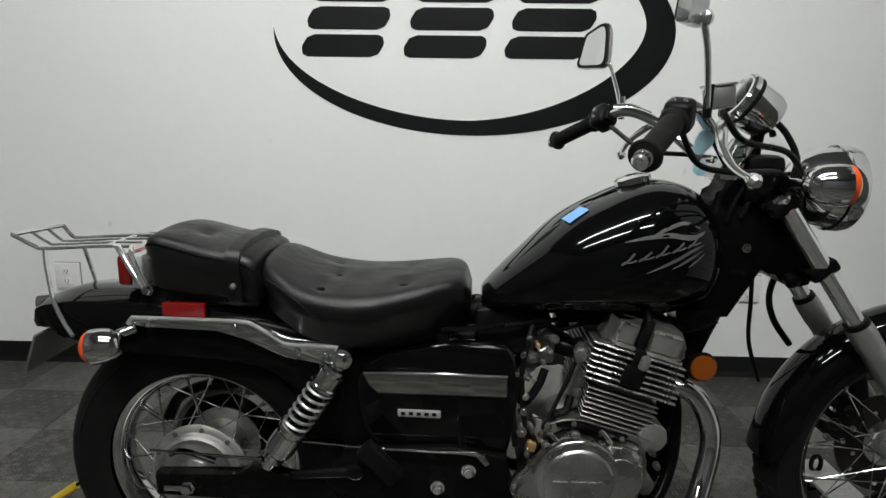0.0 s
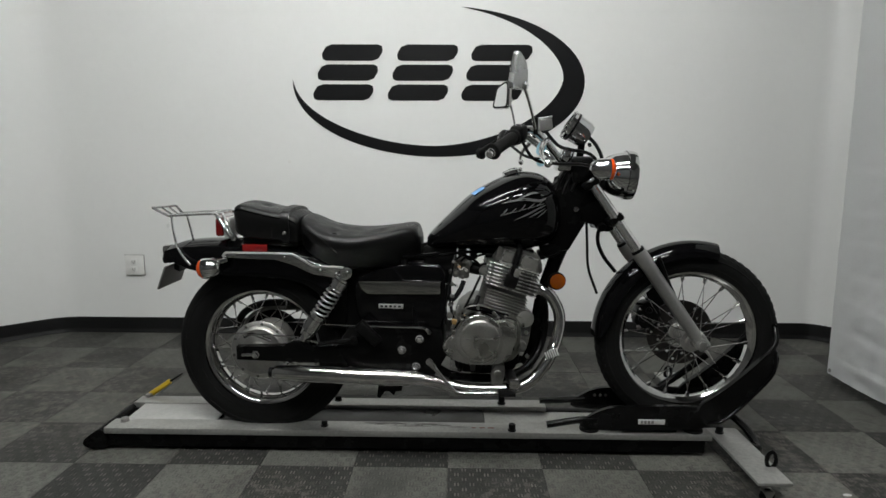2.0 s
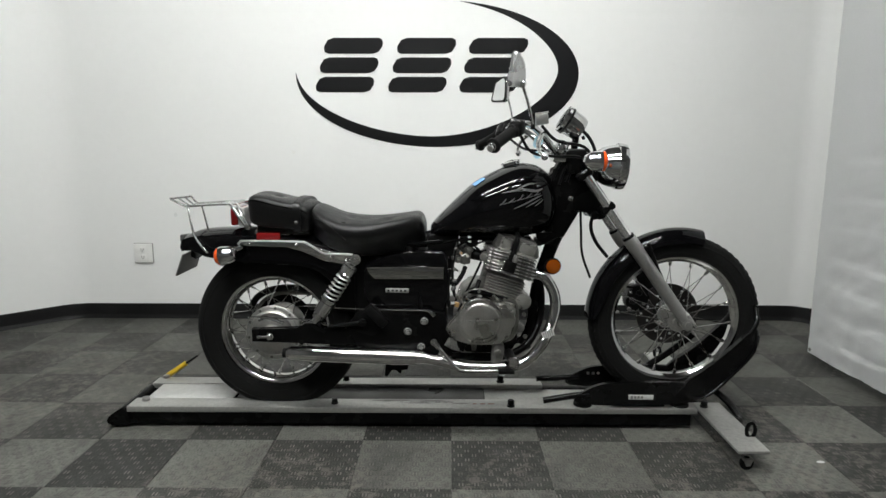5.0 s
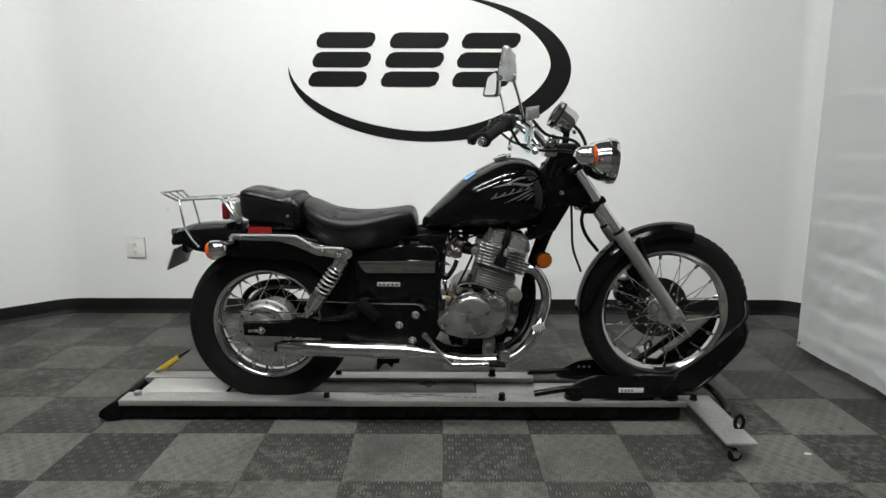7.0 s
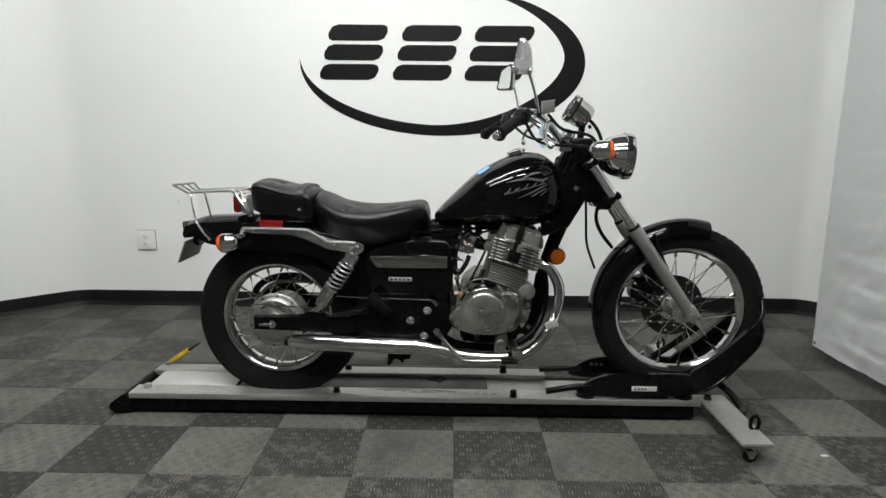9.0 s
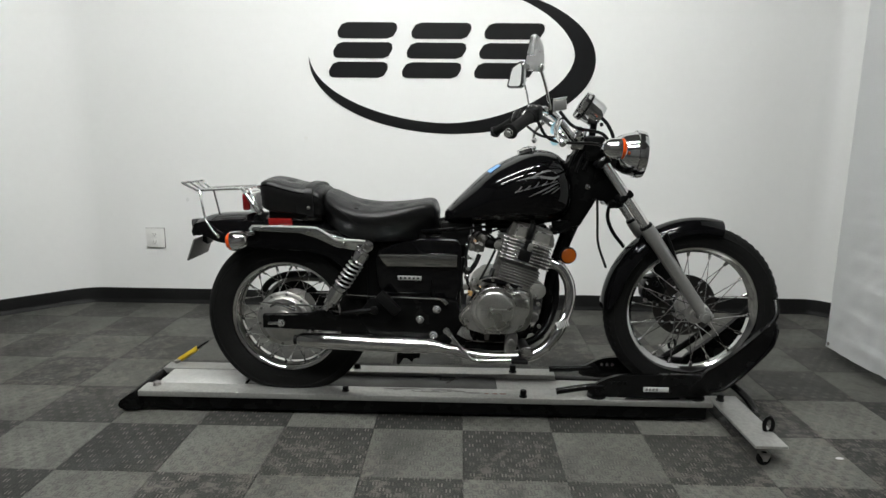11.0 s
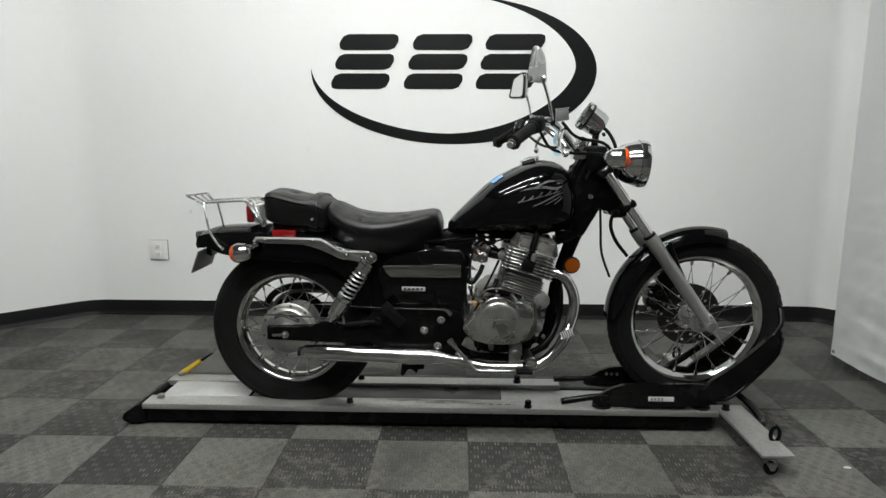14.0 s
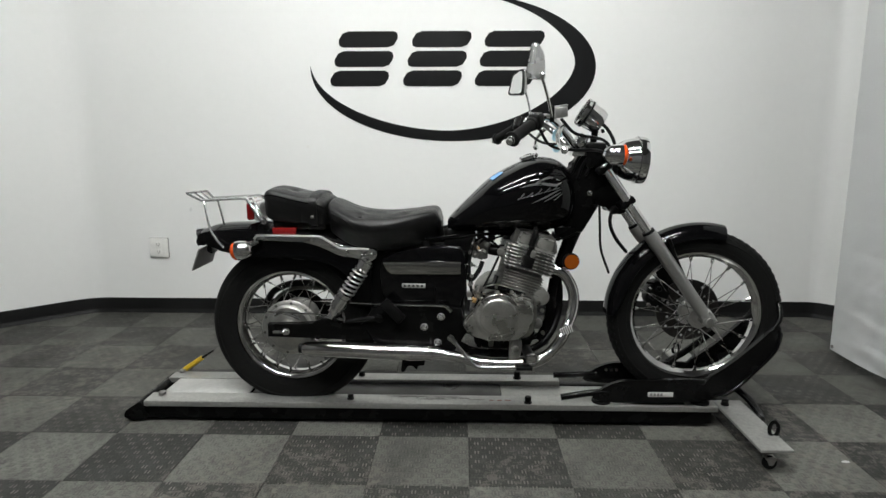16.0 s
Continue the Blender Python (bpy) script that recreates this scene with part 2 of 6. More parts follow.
def mirror_glass():
    m = bpy.data.materials.new("mirror_glass")
    m.use_nodes = True
    b = m.node_tree.nodes["Principled BSDF"]
    b.inputs["Base Color"].default_value = (0.85, 0.86, 0.86, 1)
    b.inputs["Metallic"].default_value, b.inputs["Roughness"].default_value = 1.0, 0.02
    return m


def clear_glass():
    m = bpy.data.materials.new("clear_lamp_glass")
    m.use_nodes = True
    b = m.node_tree.nodes["Principled BSDF"]
    b.inputs["Base Color"].default_value = (0.95, 0.97, 0.97, 1)
    b.inputs["Roughness"].default_value = 0.03
    b.inputs["Transmission Weight"].default_value = 1.0
    b.inputs["IOR"].default_value = 1.3
    return m


M_MIRROR, M_GLASS = mirror_glass(), clear_glass()


# ---------------------------------------------------------------- mesh tools
def finish(bm, mat, angle=38):
    bmesh.ops.recalc_face_normals(bm, faces=bm.faces)
    me = bpy.data.meshes.new("mesh")
    bm.to_mesh(me)
    bm.free()
    me.materials.append(mat)
    for p in me.polygons:
        p.use_smooth = True
    me.set_sharp_from_angle(angle=radians(angle))
    return me


def thing(name, at, label, category, group="", kind=""):
    ob = new(name)
    ob.empty_display_size = 0.05
    ob.location = at
    return tagged(ob, label, category, group, kind)


def adopt(ob, parent):
    ob.parent = parent
    if parent.data is None and parent.parent is None:
        ob.matrix_parent_inverse = Matrix.Translation(-Vector(parent.location))
    return ob


def part(name, bm, mat, parent, label="", angle=38):
    """One mesh under a thing or under a part; all vertices in world metres."""
    ob = new(name, finish(bm, mat, angle))
    adopt(ob, parent)
    if label:
        ob["label"] = label
    return ob


def solo(name, bm, mat, label, category, group="", kind="", angle=38):
    """A thing that is one mesh; its origin goes to the middle of its base."""
    lo = Vector([min(v.co[i] for v in bm.verts) for i in range(3)])
    hi = Vector([max(v.co[i] for v in bm.verts) for i in range(3)])
    base = Vector(((lo.x + hi.x) / 2, (lo.y + hi.y) / 2, lo.z))
    bmesh.ops.translate(bm, verts=bm.verts, vec=-base)
    ob = new(name, finish(bm, mat, angle))
    ob.location = base
    return tagged(ob, label, category, group, kind)


def shared(name, me, m, parent, label=""):
    """An object on shared mesh data at the pose m."""
    ob = new(name, me)
    adopt(ob, parent)
    ob.matrix_basis = m
    if label:
        ob["label"] = label
    return ob


def box(bm, lo, hi, bevel=0.0, m=None, seg=2):
    """A box from corner lo to corner hi, edges rounded."""
    lo, hi = Vector(lo), Vector(hi)
    g = bmesh.ops.create_cube(bm, size=1.0)["verts"]
    for v in g:
        v.co = Vector([lo[i] + (v.co[i] + 0.5) * (hi[i] - lo[i]) for i in range(3)])
    if bevel:
        es = list({e for v in g for e in v.link_edges})
        out = bmesh.ops.bevel(bm, geom=es, offset=bevel, segments=seg, affect="EDGES", profile=0.5)
        g = list({v for f in out["faces"] for v in f.verts} | {v for v in g if v.is_valid})
    if m is not None:
        bmesh.ops.transform(bm, matrix=m, verts=g)
    return bm


def basis(d):
    d = Vector(d).normalized()
    up = Vector((0, 0, 1)) if abs(d.z) < 0.9 else Vector((0, 1, 0))
    u = d.cross(up).normalized()
    return d, u, d.cross(u).normalized()


def rings(bm, loops, closed_ends=True, cyclic=False):
    """Skin a list of vertex loops of one length."""
    vs = [[bm.verts.new(p) for p in ring] for ring in loops]
    n = len(vs[0])
    pairs = list(zip(vs, vs[1:])) + ([(vs[-1], vs[0])] if cyclic else [])
    for a, b in pairs:
        for i in range(n):
            bm.faces.new((a[i], a[(i + 1) % n], b[(i + 1) % n], b[i]))
    if closed_ends and not cyclic:
        bm.faces.new(vs[0][::-1])
        bm.faces.new(vs[-1])
    return bm


def smooth_path(pts, steps=6):
    """Catmull-Rom through the points."""
    p = [Vector(q) for q in pts]
    if len(p) < 3:
        return p
    p = [2 * p[0] - p[1]] + p + [2 * p[-1] - p[-2]]
    out = []
    for a, b, c, d in zip(p, p[1:], p[2:], p[3:]):
        for k in range(steps):
            t = k / steps
            out.append(0.5 * ((2 * b) + (c - a) * t + (2 * a - 5 * b + 4 * c - d) * t * t + (3 * b - a - 3 * c + d) * t ** 3))
    return out + [p[-2]]


def tube(bm, pts, r, seg=12, steps=6, flat=1.0):
    """A round bar along a smooth path; r may be one radius or one for each point."""
    path = smooth_path(pts, steps) if steps > 1 else [Vector(q) for q in pts]
    n = len(path)
    rs = [r] * n if not isinstance(r, (list, tuple)) else [float(q) for q in np.interp(np.linspace(0, len(r) - 1, n), range(len(r)), r)]
    loops, u = [], None
    for i, q in enumerate(path):
        d = (path[min(i + 1, n - 1)] - path[max(i - 1, 0)]).normalized()
        if u is None:
            _, u, w = basis(d)
        u = (u - d * u.dot(d)).normalized()
        w = d.cross(u)
        loops.append([q + rs[i] * (math.cos(a) * u + math.sin(a) * flat * w) for a in (2 * math.pi * k / seg for k in range(seg))])
    return rings(bm, loops)


def rod(bm, a, b, r0, r1=None, seg=16):
    return tube(bm, [a, b], [r0, r0 if r1 is None else r1], seg, 1)


def turned(bm, at, axis, profile, seg=32, closed=False):
    """A lathe shape: profile of (radius, height along the axis)."""
    at = Vector(at)
    d, u, w = basis(axis)
    loops = [[at + h * d + max(r, 1e-4) * (math.cos(a) * u + math.sin(a) * w) for a in (2 * math.pi * k / seg for k in range(seg))] for r, h in profile]
    return rings(bm, loops, closed_ends=not closed, cyclic=closed)


def slab(bm, outline, y0, y1, bevel=0.0, seg=2):
    """An outline of (x, z) made solid from y0 to y1, edges rounded."""
    a = [bm.verts.new((x, y0, z)) for x, z in outline]
    b = [bm.verts.new((x, y1, z)) for x, z in outline]
    n = len(a)
    fs = [bm.faces.new(a), bm.faces.new(b[::-1])]
    for i in range(n):
        fs.append(bm.faces.new((a[i], b[i], b[(i + 1) % n], a[(i + 1) % n])))
    if bevel:
        es = list({e for f in fs[:2] for e in f.edges})
        bmesh.ops.bevel(bm, geom=es, offset=bevel, segments=seg, affect="EDGES", profile=0.5)
    return bm


def rounded(outline, steps=4):
    """A closed outline of (x, z) smoothed through its points."""
    p = [Vector((x, 0, z)) for x, z in outline]
    n = len(p)
    out = []
    for i in range(n):
        a, b, c, d = p[i - 1], p[i], p[(i + 1) % n], p[(i + 2) % n]
        for k in range(steps):
            t = k / steps
            q = 0.5 * ((2 * b) + (c - a) * t + (2 * a - 5 * b + 4 * c - d) * t * t + (3 * b - a - 3 * c + d) * t ** 3)
            out.append((q.x, q.z))
    return out


def hull(bm, stations, power=2.6, seg=28, steps=4, y=C):
    """A body lofted along x. Stations: x, half width, bottom z, top z."""
    st = [Vector(s) for s in stations]
    fine = []
    ext = [2 * st[0] - st[1]] + st + [2 * st[-1] - st[-2]]
    for a, b, c, d in zip(ext, ext[1:], ext[2:], ext[3:]):
        for k in range(steps):
            t = k / steps
            fine.append(0.5 * ((2 * b) + (c - a) * t + (2 * a - 5 * b + 4 * c - d) * t * t + (3 * b - a - 3 * c + d) * t ** 3))
    fine.append(st[-1])
    loops = []
    for x, w, z0, z1 in fine:
        ring = []
        for k in range(seg):
            a = 2 * math.pi * k / seg
            cs, sn = math.cos(a), math.sin(a)
            ring.append((x, y + w * math.copysign(abs(cs) ** (2 / power), cs), (z0 + z1) / 2 + (z1 - z0) / 2 * math.copysign(abs(sn) ** (2 / power), sn)))
        loops.append(ring)
    return rings(bm, loops)


def bolt(bm, at, axis, r, h):
    """A hexagon head on a washer."""
    turned(bm, at, axis, [(r * 1.35, 0), (r * 1.35, h * 0.3), (r, h * 0.3), (r, h * 0.9), (r * 0.8, h)], 6)
    return bm


B = bmesh.new
M_BADGE = material("badge_plate", (0.42, 0.42, 0.41), rough=0.35, metal=0.4, vary=0.1, scale=60)
M_TRIM = material("satin_trim", (0.38, 0.375, 0.365), rough=0.16, metal=1.0, vary=0.10, scale=14, fine=60, bump=0.04, bump_scale=60)

# ---------------------------------------------------------------- the room
FRONT = -4.2
XL, XR = -1.607, 2.658      # where the back wall turns


def offsets(pts):
    """The points of a plan line with the inward normal at each."""
    p = [Vector((x, y, 0)) for x, y in pts]
    out = []
    for i, q in enumerate(p):
        d = (p[min(i + 1, len(p) - 1)] - p[max(i - 1, 0)]).normalized()
        out.append((q, Vector((d.y, -d.x, 0))))
    return out


def wall(name, pts, mat=None, label="plain white painted wall", thick=0.12):
    """A wall whose face runs along the points, with its thickness to the left of that way."""
    bm = B()
    up = Vector((0, 0, CEIL))
    rings(bm, [[q, q + up, q + up - n * thick, q - n * thick] for q, n in offsets(pts)])
    return solo(name, bm, mat or M_WALL, label, "wall", kind="structure")


def cove(pts):
    """Rubber cove base along a wall: a flat strip with a thin top lip and a flared toe."""
    prof = [(0.0, 0.0), (0.018, 0.0), (0.016, 0.006), (0.008, 0.016), (0.006, 0.028), (0.006, 0.082), (0.004, 0.087), (0.0, 0.088)]
    bm = B()
    rings(bm, [[q + n * o + Vector((0, 0, z)) for o, z in prof] for q, n in offsets(pts)])
    return solo("baseboard", bm, M_BASE, "black rubber cove baseboard along the wall", "baseboard", kind="structure")


def eased(corner, before, after, reach, steps=12):
    """A softly rounded turn of the wall."""
    c = Vector(corner)
    a = c + (Vector(before) - c).normalized() * reach
    b = c + (Vector(after) - c).normalized() * reach
    return [tuple(a * (1 - t) ** 2 + c * 2 * t * (1 - t) + b * t * t) for t in (k / steps for k in range(steps + 1))]


LEFT_END = (XL - 0.42, WALL - 0.42)
RIGHT_END = (XR + 0.6, WALL - 0.6)
turn_l = eased((XL, WALL), LEFT_END, (XR, WALL), 0.10)
turn_r = eased((XR, WALL), (XL, WALL), RIGHT_END, 0.06)
for line in ([LEFT_END] + turn_l[:7], turn_l[6:] + turn_r[:7], turn_r[6:] + [RIGHT_END]):
    wall(("wall_northwest", "wall_north", "wall_northeast")[0 if line[0] == LEFT_END else 2 if line[-1] == RIGHT_END else 1], line)
    cove(line)
# unseen walls added to close the room, toned dark to keep reflections dark
wall("wall_west", [(LEFT_END[0], FRONT), LEFT_END], M_UNSEEN, "plain unseen wall, dark for the reflections")
wall("wall_east", [RIGHT_END, (RIGHT_END[0], FRONT)], M_UNSEEN, "plain unseen wall, dark for the reflections")
wall("wall_south", [(RIGHT_END[0], FRONT), (LEFT_END[0], FRONT)], M_UNSEEN, "plain unseen wall, dark for the reflections")

# unseen ceiling, toned dark for the reflections too
bm = B()
box(bm, (LEFT_END[0] - 0.2, FRONT - 0.2, CEIL), (RIGHT_END[0] + 0.2, WALL + 0.2, CEIL + 0.1))
solo("ceiling", bm, M_CEIL, "plain unseen ceiling, dark for the reflections", "ceiling", kind="structure")

# long tube lamps under the ceiling
def tube_lamp(at, length, along):
    x, y = at
    t = thing("ceiling_light", (x, y, CEIL - 0.07), "white batten lamp with a lit tube under the ceiling", "ceiling lamp", "ceiling lamps")
    h = Vector((length / 2, 0.038, 0)) if along == "x" else Vector((0.038, length / 2, 0))
    bm = B()
    box(bm, (x - h.x, y - h.y, CEIL - 0.03), (x + h.x, y + h.y, CEIL - 0.002), 0.004)
    part("frame", bm, M_OUTLET, t)
    bm = B()
    box(bm, (x - h.x + 0.01, y - h.y + 0.012, CEIL - 0.07), (x + h.x - 0.01, y + h.y - 0.012, CEIL - 0.031), 0.012)
    part("diffuser", bm, M_LAMP, t)


for lx, ly in ((-0.52, -0.75), (0.27, -0.75), (1.00, -0.75), (-0.52, -2.0), (0.27, -2.0), (1.00, -2.0)):
    tube_lamp((lx, ly), 0.85, "x")


# wall sign: a crescent ring and three slanted stacks of bars
def sign_matter(bm, outline, depth=0.003):
    slab(bm, outline, WALL - depth, WALL + 0.001)


sign = thing("wall_sign", (0.5, WALL, 1.02), "black vinyl crescent emblem with slanted bar shapes on the white wall", "wall sign")
bm = B()
cx, cz, ax, az = 0.545, 1.411, 0.792, 0.398
outer, inner = [], []
for k in range(97):
    s = k / 96
    a = radians(178 + s * (441 - 178))
    w = 0.135 * max(0.0, math.sin(math.pi * s ** 1.12)) ** 0.85
    o = Vector((ax * math.cos(a), az * math.sin(a)))
    n = Vector((math.cos(a) / ax, math.sin(a) / az)).normalized()
    i = o - n * w * (0.52 + 0.48 * abs(math.cos(a)) ** 1.5)
    outer.append((cx + o.x, cz + o.y))
    inner.append((cx + i.x, cz + i.y))
row = [[bm.verts.new((x, y, z)) for (x, z), y in ((outer[k], WALL - 0.003), (inner[k], WALL - 0.003), (inner[k], WALL + 0.001), (outer[k], WALL + 0.001))] for k in range(97)]
for p, q in zip(row, row[1:]):
    for a2 in range(4):
        bm.faces.new((p[a2], p[(a2 + 1) % 4], q[(a2 + 1) % 4], q[a2]))
bmesh.ops.remove_doubles(bm, verts=bm.verts, dist=0.0002)
part("crescent", bm, M_LOGO, sign)
Z0, Z1 = 1.315, 1.61
for x0, x1 in ((-0.145, 0.178), (0.262, 0.585), (0.662, 0.985)):
    h = (Z1 - Z0)
    def lean(x, z):
        return (x + (z - Z0) * 0.25, z)
    for za, zb in ((0.0, 0.29), (0.355, 0.645), (0.71, 1.0)):
        a, b = Z0 + za * h, Z0 + zb * h
        r = 0.03
        o = [lean(x0 + r, a), lean(x1 - r * 1.4, a), lean(x1 - r * 0.4, a + r * 0.4), lean(x1, a + r * 1.4), lean(x1, b - r), lean(x1 - r * 0.3, b - r * 0.3), lean(x1 - r, b),
             lean(x0 + r * 1.4, b), lean(x0 + r * 0.4, b - r * 0.4), lean(x0, b - r * 1.4), lean(x0, a + r), lean(x0 + r * 0.3, a + r * 0.3)]
        bm = B()
        sign_matter(bm, o)
        part("bar", bm, M_LOGO, sign)


def outlet(x):
    t = thing("wall_outlet", (x, WALL, 0.34), "white plastic double power outlet on the wall", "power outlet", "power outlets")
    bm = B()
    box(bm, (x - 0.053, WALL - 0.016, 0.338), (x + 0.053, WALL, 0.450), 0.004)
    part("plate", bm, M_OUTLET, t)
    for dz in (0.022, -0.022):
        bm = B()
        box(bm, (x - 0.017, WALL - 0.019, 0.394 + dz - 0.015), (x + 0.017, WALL - 0.0155, 0.394 + dz + 0.015), 0.001)
        for dx in (-0.006, 0.006):
            box(bm, (x + dx - 0.003, WALL - 0.0195, 0.394 + dz - 0.007), (x + dx + 0.003, WALL - 0.018, 0.394 + dz + 0.009), 0.0005)
        socket = part("socket", bm, M_OUTLET, t)
        bm = B()
        for dx in (-0.007, 0.007):
            box(bm, (x + dx - 0.0016, WALL - 0.0215, 0.394 + dz - 0.004), (x + dx + 0.0016, WALL - 0.0188, 0.394 + dz + 0.007))
        turned(bm, (x, WALL - 0.0188, 0.394 + dz - 0.009), (0, -1, 0), [(0.0028, 0), (0.0028, 0.0026)], 10)
        part("slot", bm, M_SLOT, socket, "dark plug slots")
    # a grey rim stands in for the thin shade round the plate
    bm = B()
    box(bm, (x - 0.0555, WALL - 0.006, 0.3355), (x + 0.0555, WALL - 0.0003, 0.4525), 0.001)
    part("back_box", bm, M_SLOT, t, "grey rim drawn as shade round the plate")


outlet(-1.181)
outlet(1.722)

# hanging white sheet with soft creases
bm = B()
NX, NZ = 60, 220


def sheet(u, v, off):
    """A point of the hanging sheet: nearly flat, with fold lines across it and crumples low down."""
    x, y, z = 2.309 + 0.01 * u, 0.782 - 1.55 * u, 0.064 + v * (CEIL - 0.07)
    low = max(0.0, 1 - (z - 0.06) / 1.1)
    k = 0.020 * low * noise.noise(Vector((y * 4, z * 7, 1.7))) + 0.012 * low * noise.noise(Vector((y * 11, z * 17, 4.2))) + 0.006 * low * noise.noise(Vector((y * 30, z * 42, 2.2)))
    for fold in (0.155, 0.29, 0.415, 0.52, 0.66, 0.80, 0.98, 1.22):
        d = z - fold - 0.016 * math.sin(4 * y + 9 * fold)
        k += 0.006 * (max(0.0, 1 - d / 0.07) if d > 0 else max(0.0, 1 + d / 0.008))
    return Vector((x + k * min(1.0, 4 * u + 0.15) + off, y, z))


grid = [[bm.verts.new(sheet(i / NX, j / NZ, 0)) for j in range(NZ + 1)] for i in range(NX + 1)]
for i in range(NX):
    for j in range(NZ):
        bm.faces.new((grid[i][j], grid[i + 1][j], grid[i + 1][j + 1], grid[i][j + 1]))
bmesh.ops.solidify(bm, geom=bm.faces[:], thickness=0.0015)
banner = solo("hanging_sheet", bm, M_BANNER, "creased white vinyl sheet hanging from the ceiling", "backdrop sheet", angle=60)
bm = B()
turned(bm, sheet(0.012, 0.006, -0.002), (-1, 0, 0), [(0.008, 0), (0.008, 0.003), (0.004, 0.004), (0.004, 0.001)], 14)
ob = part("eyelet", bm, M_STEEL, banner)
ob.matrix_parent_inverse = Matrix.Translation(-Vector(banner.location))

# a disc for a smudge on the wall and a scrap of paper on the floor
bm = B()
turned(bm, (-0.277, WALL + 0.001, 0.982), (0, -1, 0), [(0.011, 0), (0.010, 0.002), (0.004, 0.003)], 14)
solo("wall_plug", bm, M_OUTLET, "small grey smudge on the wall, made as a disc", "wall plug")
bm = B()
slab(bm, rounded([(-0.012, 0.0), (-0.004, 0.006), (0.011, 0.005), (0.013, -0.003), (0.002, -0.007)], 3), 0, 0.0015)
bmesh.ops.transform(bm, matrix=Matrix.Translation((1.831, -0.137, 0.0002)) @ Matrix.Rotation(radians(90), 4, "X"), verts=bm.verts)
solo("paper_scrap", bm, M_LABEL, "tiny pale scrap lying on the floor tiles", "scrap")
for x, z, w, h in ((0.93, 0.40, 0.014, 0.005), (-0.98, 0.62, 0.010, 0.012), (1.42, 0.88, 0.008, 0.014)):
    bm = B()
    slab(bm, rounded([(x - w, z), (x - w * 0.3, z - h), (x + w, z - h * 0.3), (x + w * 0.6, z + h), (x - w * 0.4, z + h * 0.8)], 3), WALL - 0.0008, WALL + 0.0006)
    solo("wall_scuff", bm, M_SCUFF, "faint grey scuff mark on the white wall", "scuff mark", "scuff marks")
M_WORN = material("worn_grey_print", (0.22, 0.21, 0.20), rough=0.5, vary=0.3, scale=60)

# ---------------------------------------------------------------- the rolling platform
dolly = thing("motorcycle_dolly", (0.45, 0.24, 0), "low aluminium motorcycle dolly on casters under the bike", "motorcycle dolly")
X0, X1 = -0.565, 1.515
ZT = 0.083


def plank(name, y0, y1, x0, x1, z, mat, lip=0.022):
    bm = B()
    box(bm, (x0, y0, z - lip), (x1, y1, z), 0.003)
    return part(name, bm, mat, dolly)


near_rail = plank("side_rail", 0.088, 0.168, X0, X1, ZT, M_ALU)
plank("side_rail", 0.312, 0.380, X0 - 0.01, 0.985, ZT, M_ALU)
# rear plate lightened where lit, middle plate darkened partly for the bike's shade
plank("tray_plate", 0.168, 0.312, X0 + 0.035, -0.205, ZT - 0.003, M_WHITEPL, 0.006)
plank("tray_plate", 0.168, 0.312, -0.203, 0.748, ZT - 0.014, M_ALUD, 0.006)
plank("tray_plate", 0.168, 0.312, 0.750, 1.515, ZT - 0.019, M_ALU, 0.006)
# black lower beams that carry the rails
for y0, y1 in ((0.096, 0.15), (0.33, 0.37)):
    bm = B()
    box(bm, (X0 + 0.005, y0, 0.014), (X1 - 0.02, y1, ZT - 0.022), 0.004)
    part("beam", bm, M_BLKSTEEL, dolly, "black steel beam")
# end bar at the rear with rounded ends
bm = B()
slab(bm, rounded([(-0.63, 0.012), (-0.565, 0.010), (-0.555, 0.03), (-0.572, 0.075), (-0.60, 0.066), (-0.638, 0.035)]), 0.085, 0.405, 0.004)
part("end_bar", bm, M_BLKSTEEL, dolly, "black steel end bar")
# outrigger plank at the front
bm = B()
box(bm, (1.517, -0.222, 0.072), (1.618, 0.150, 0.082), 0.002)
part("outrigger", bm, M_ALU, dolly)
bm = B()
box(bm, (1.517, 0.50, 0.072), (1.618, 0.715, 0.082), 0.002)
part("outrigger", bm, M_ALU, dolly)
bm = B()
box(bm, (1.545, -0.15, 0.050), (1.595, 0.56, 0.0715), 0.003)
part("beam", bm, M_BLKSTEEL, dolly, "black steel beam")


def caster(x, y, r=0.022):
    bm = B()
    box(bm, (x - 0.016, y - 0.014, r + 0.012), (x + 0.016, y + 0.014, r + 0.02), 0.002)
    for s in (-1, 1):
        slab(bm, [(x - 0.014, r + 0.014), (x + 0.014, r + 0.014), (x + 0.006, r - 0.004), (x - 0.006, r - 0.004)], y + s * 0.0125 - 0.0015, y + s * 0.0125 + 0.0015)
    c = part("caster", bm, M_STEEL, dolly)
    bm = B()
    turned(bm, (x, y - 0.009, r), (0, 1, 0), [(r * 0.4, 0.002), (r * 0.88, 0.002), (r, 0.005), (r, 0.013), (r * 0.88, 0.016), (r * 0.4, 0.016)], 24)
    part("wheel", bm, M_RUBBER, c)


for q in ((1.565, -0.185), (1.565, 0.68), (-0.61, 0.10), (-0.61, 0.385)):
    caster(*q)

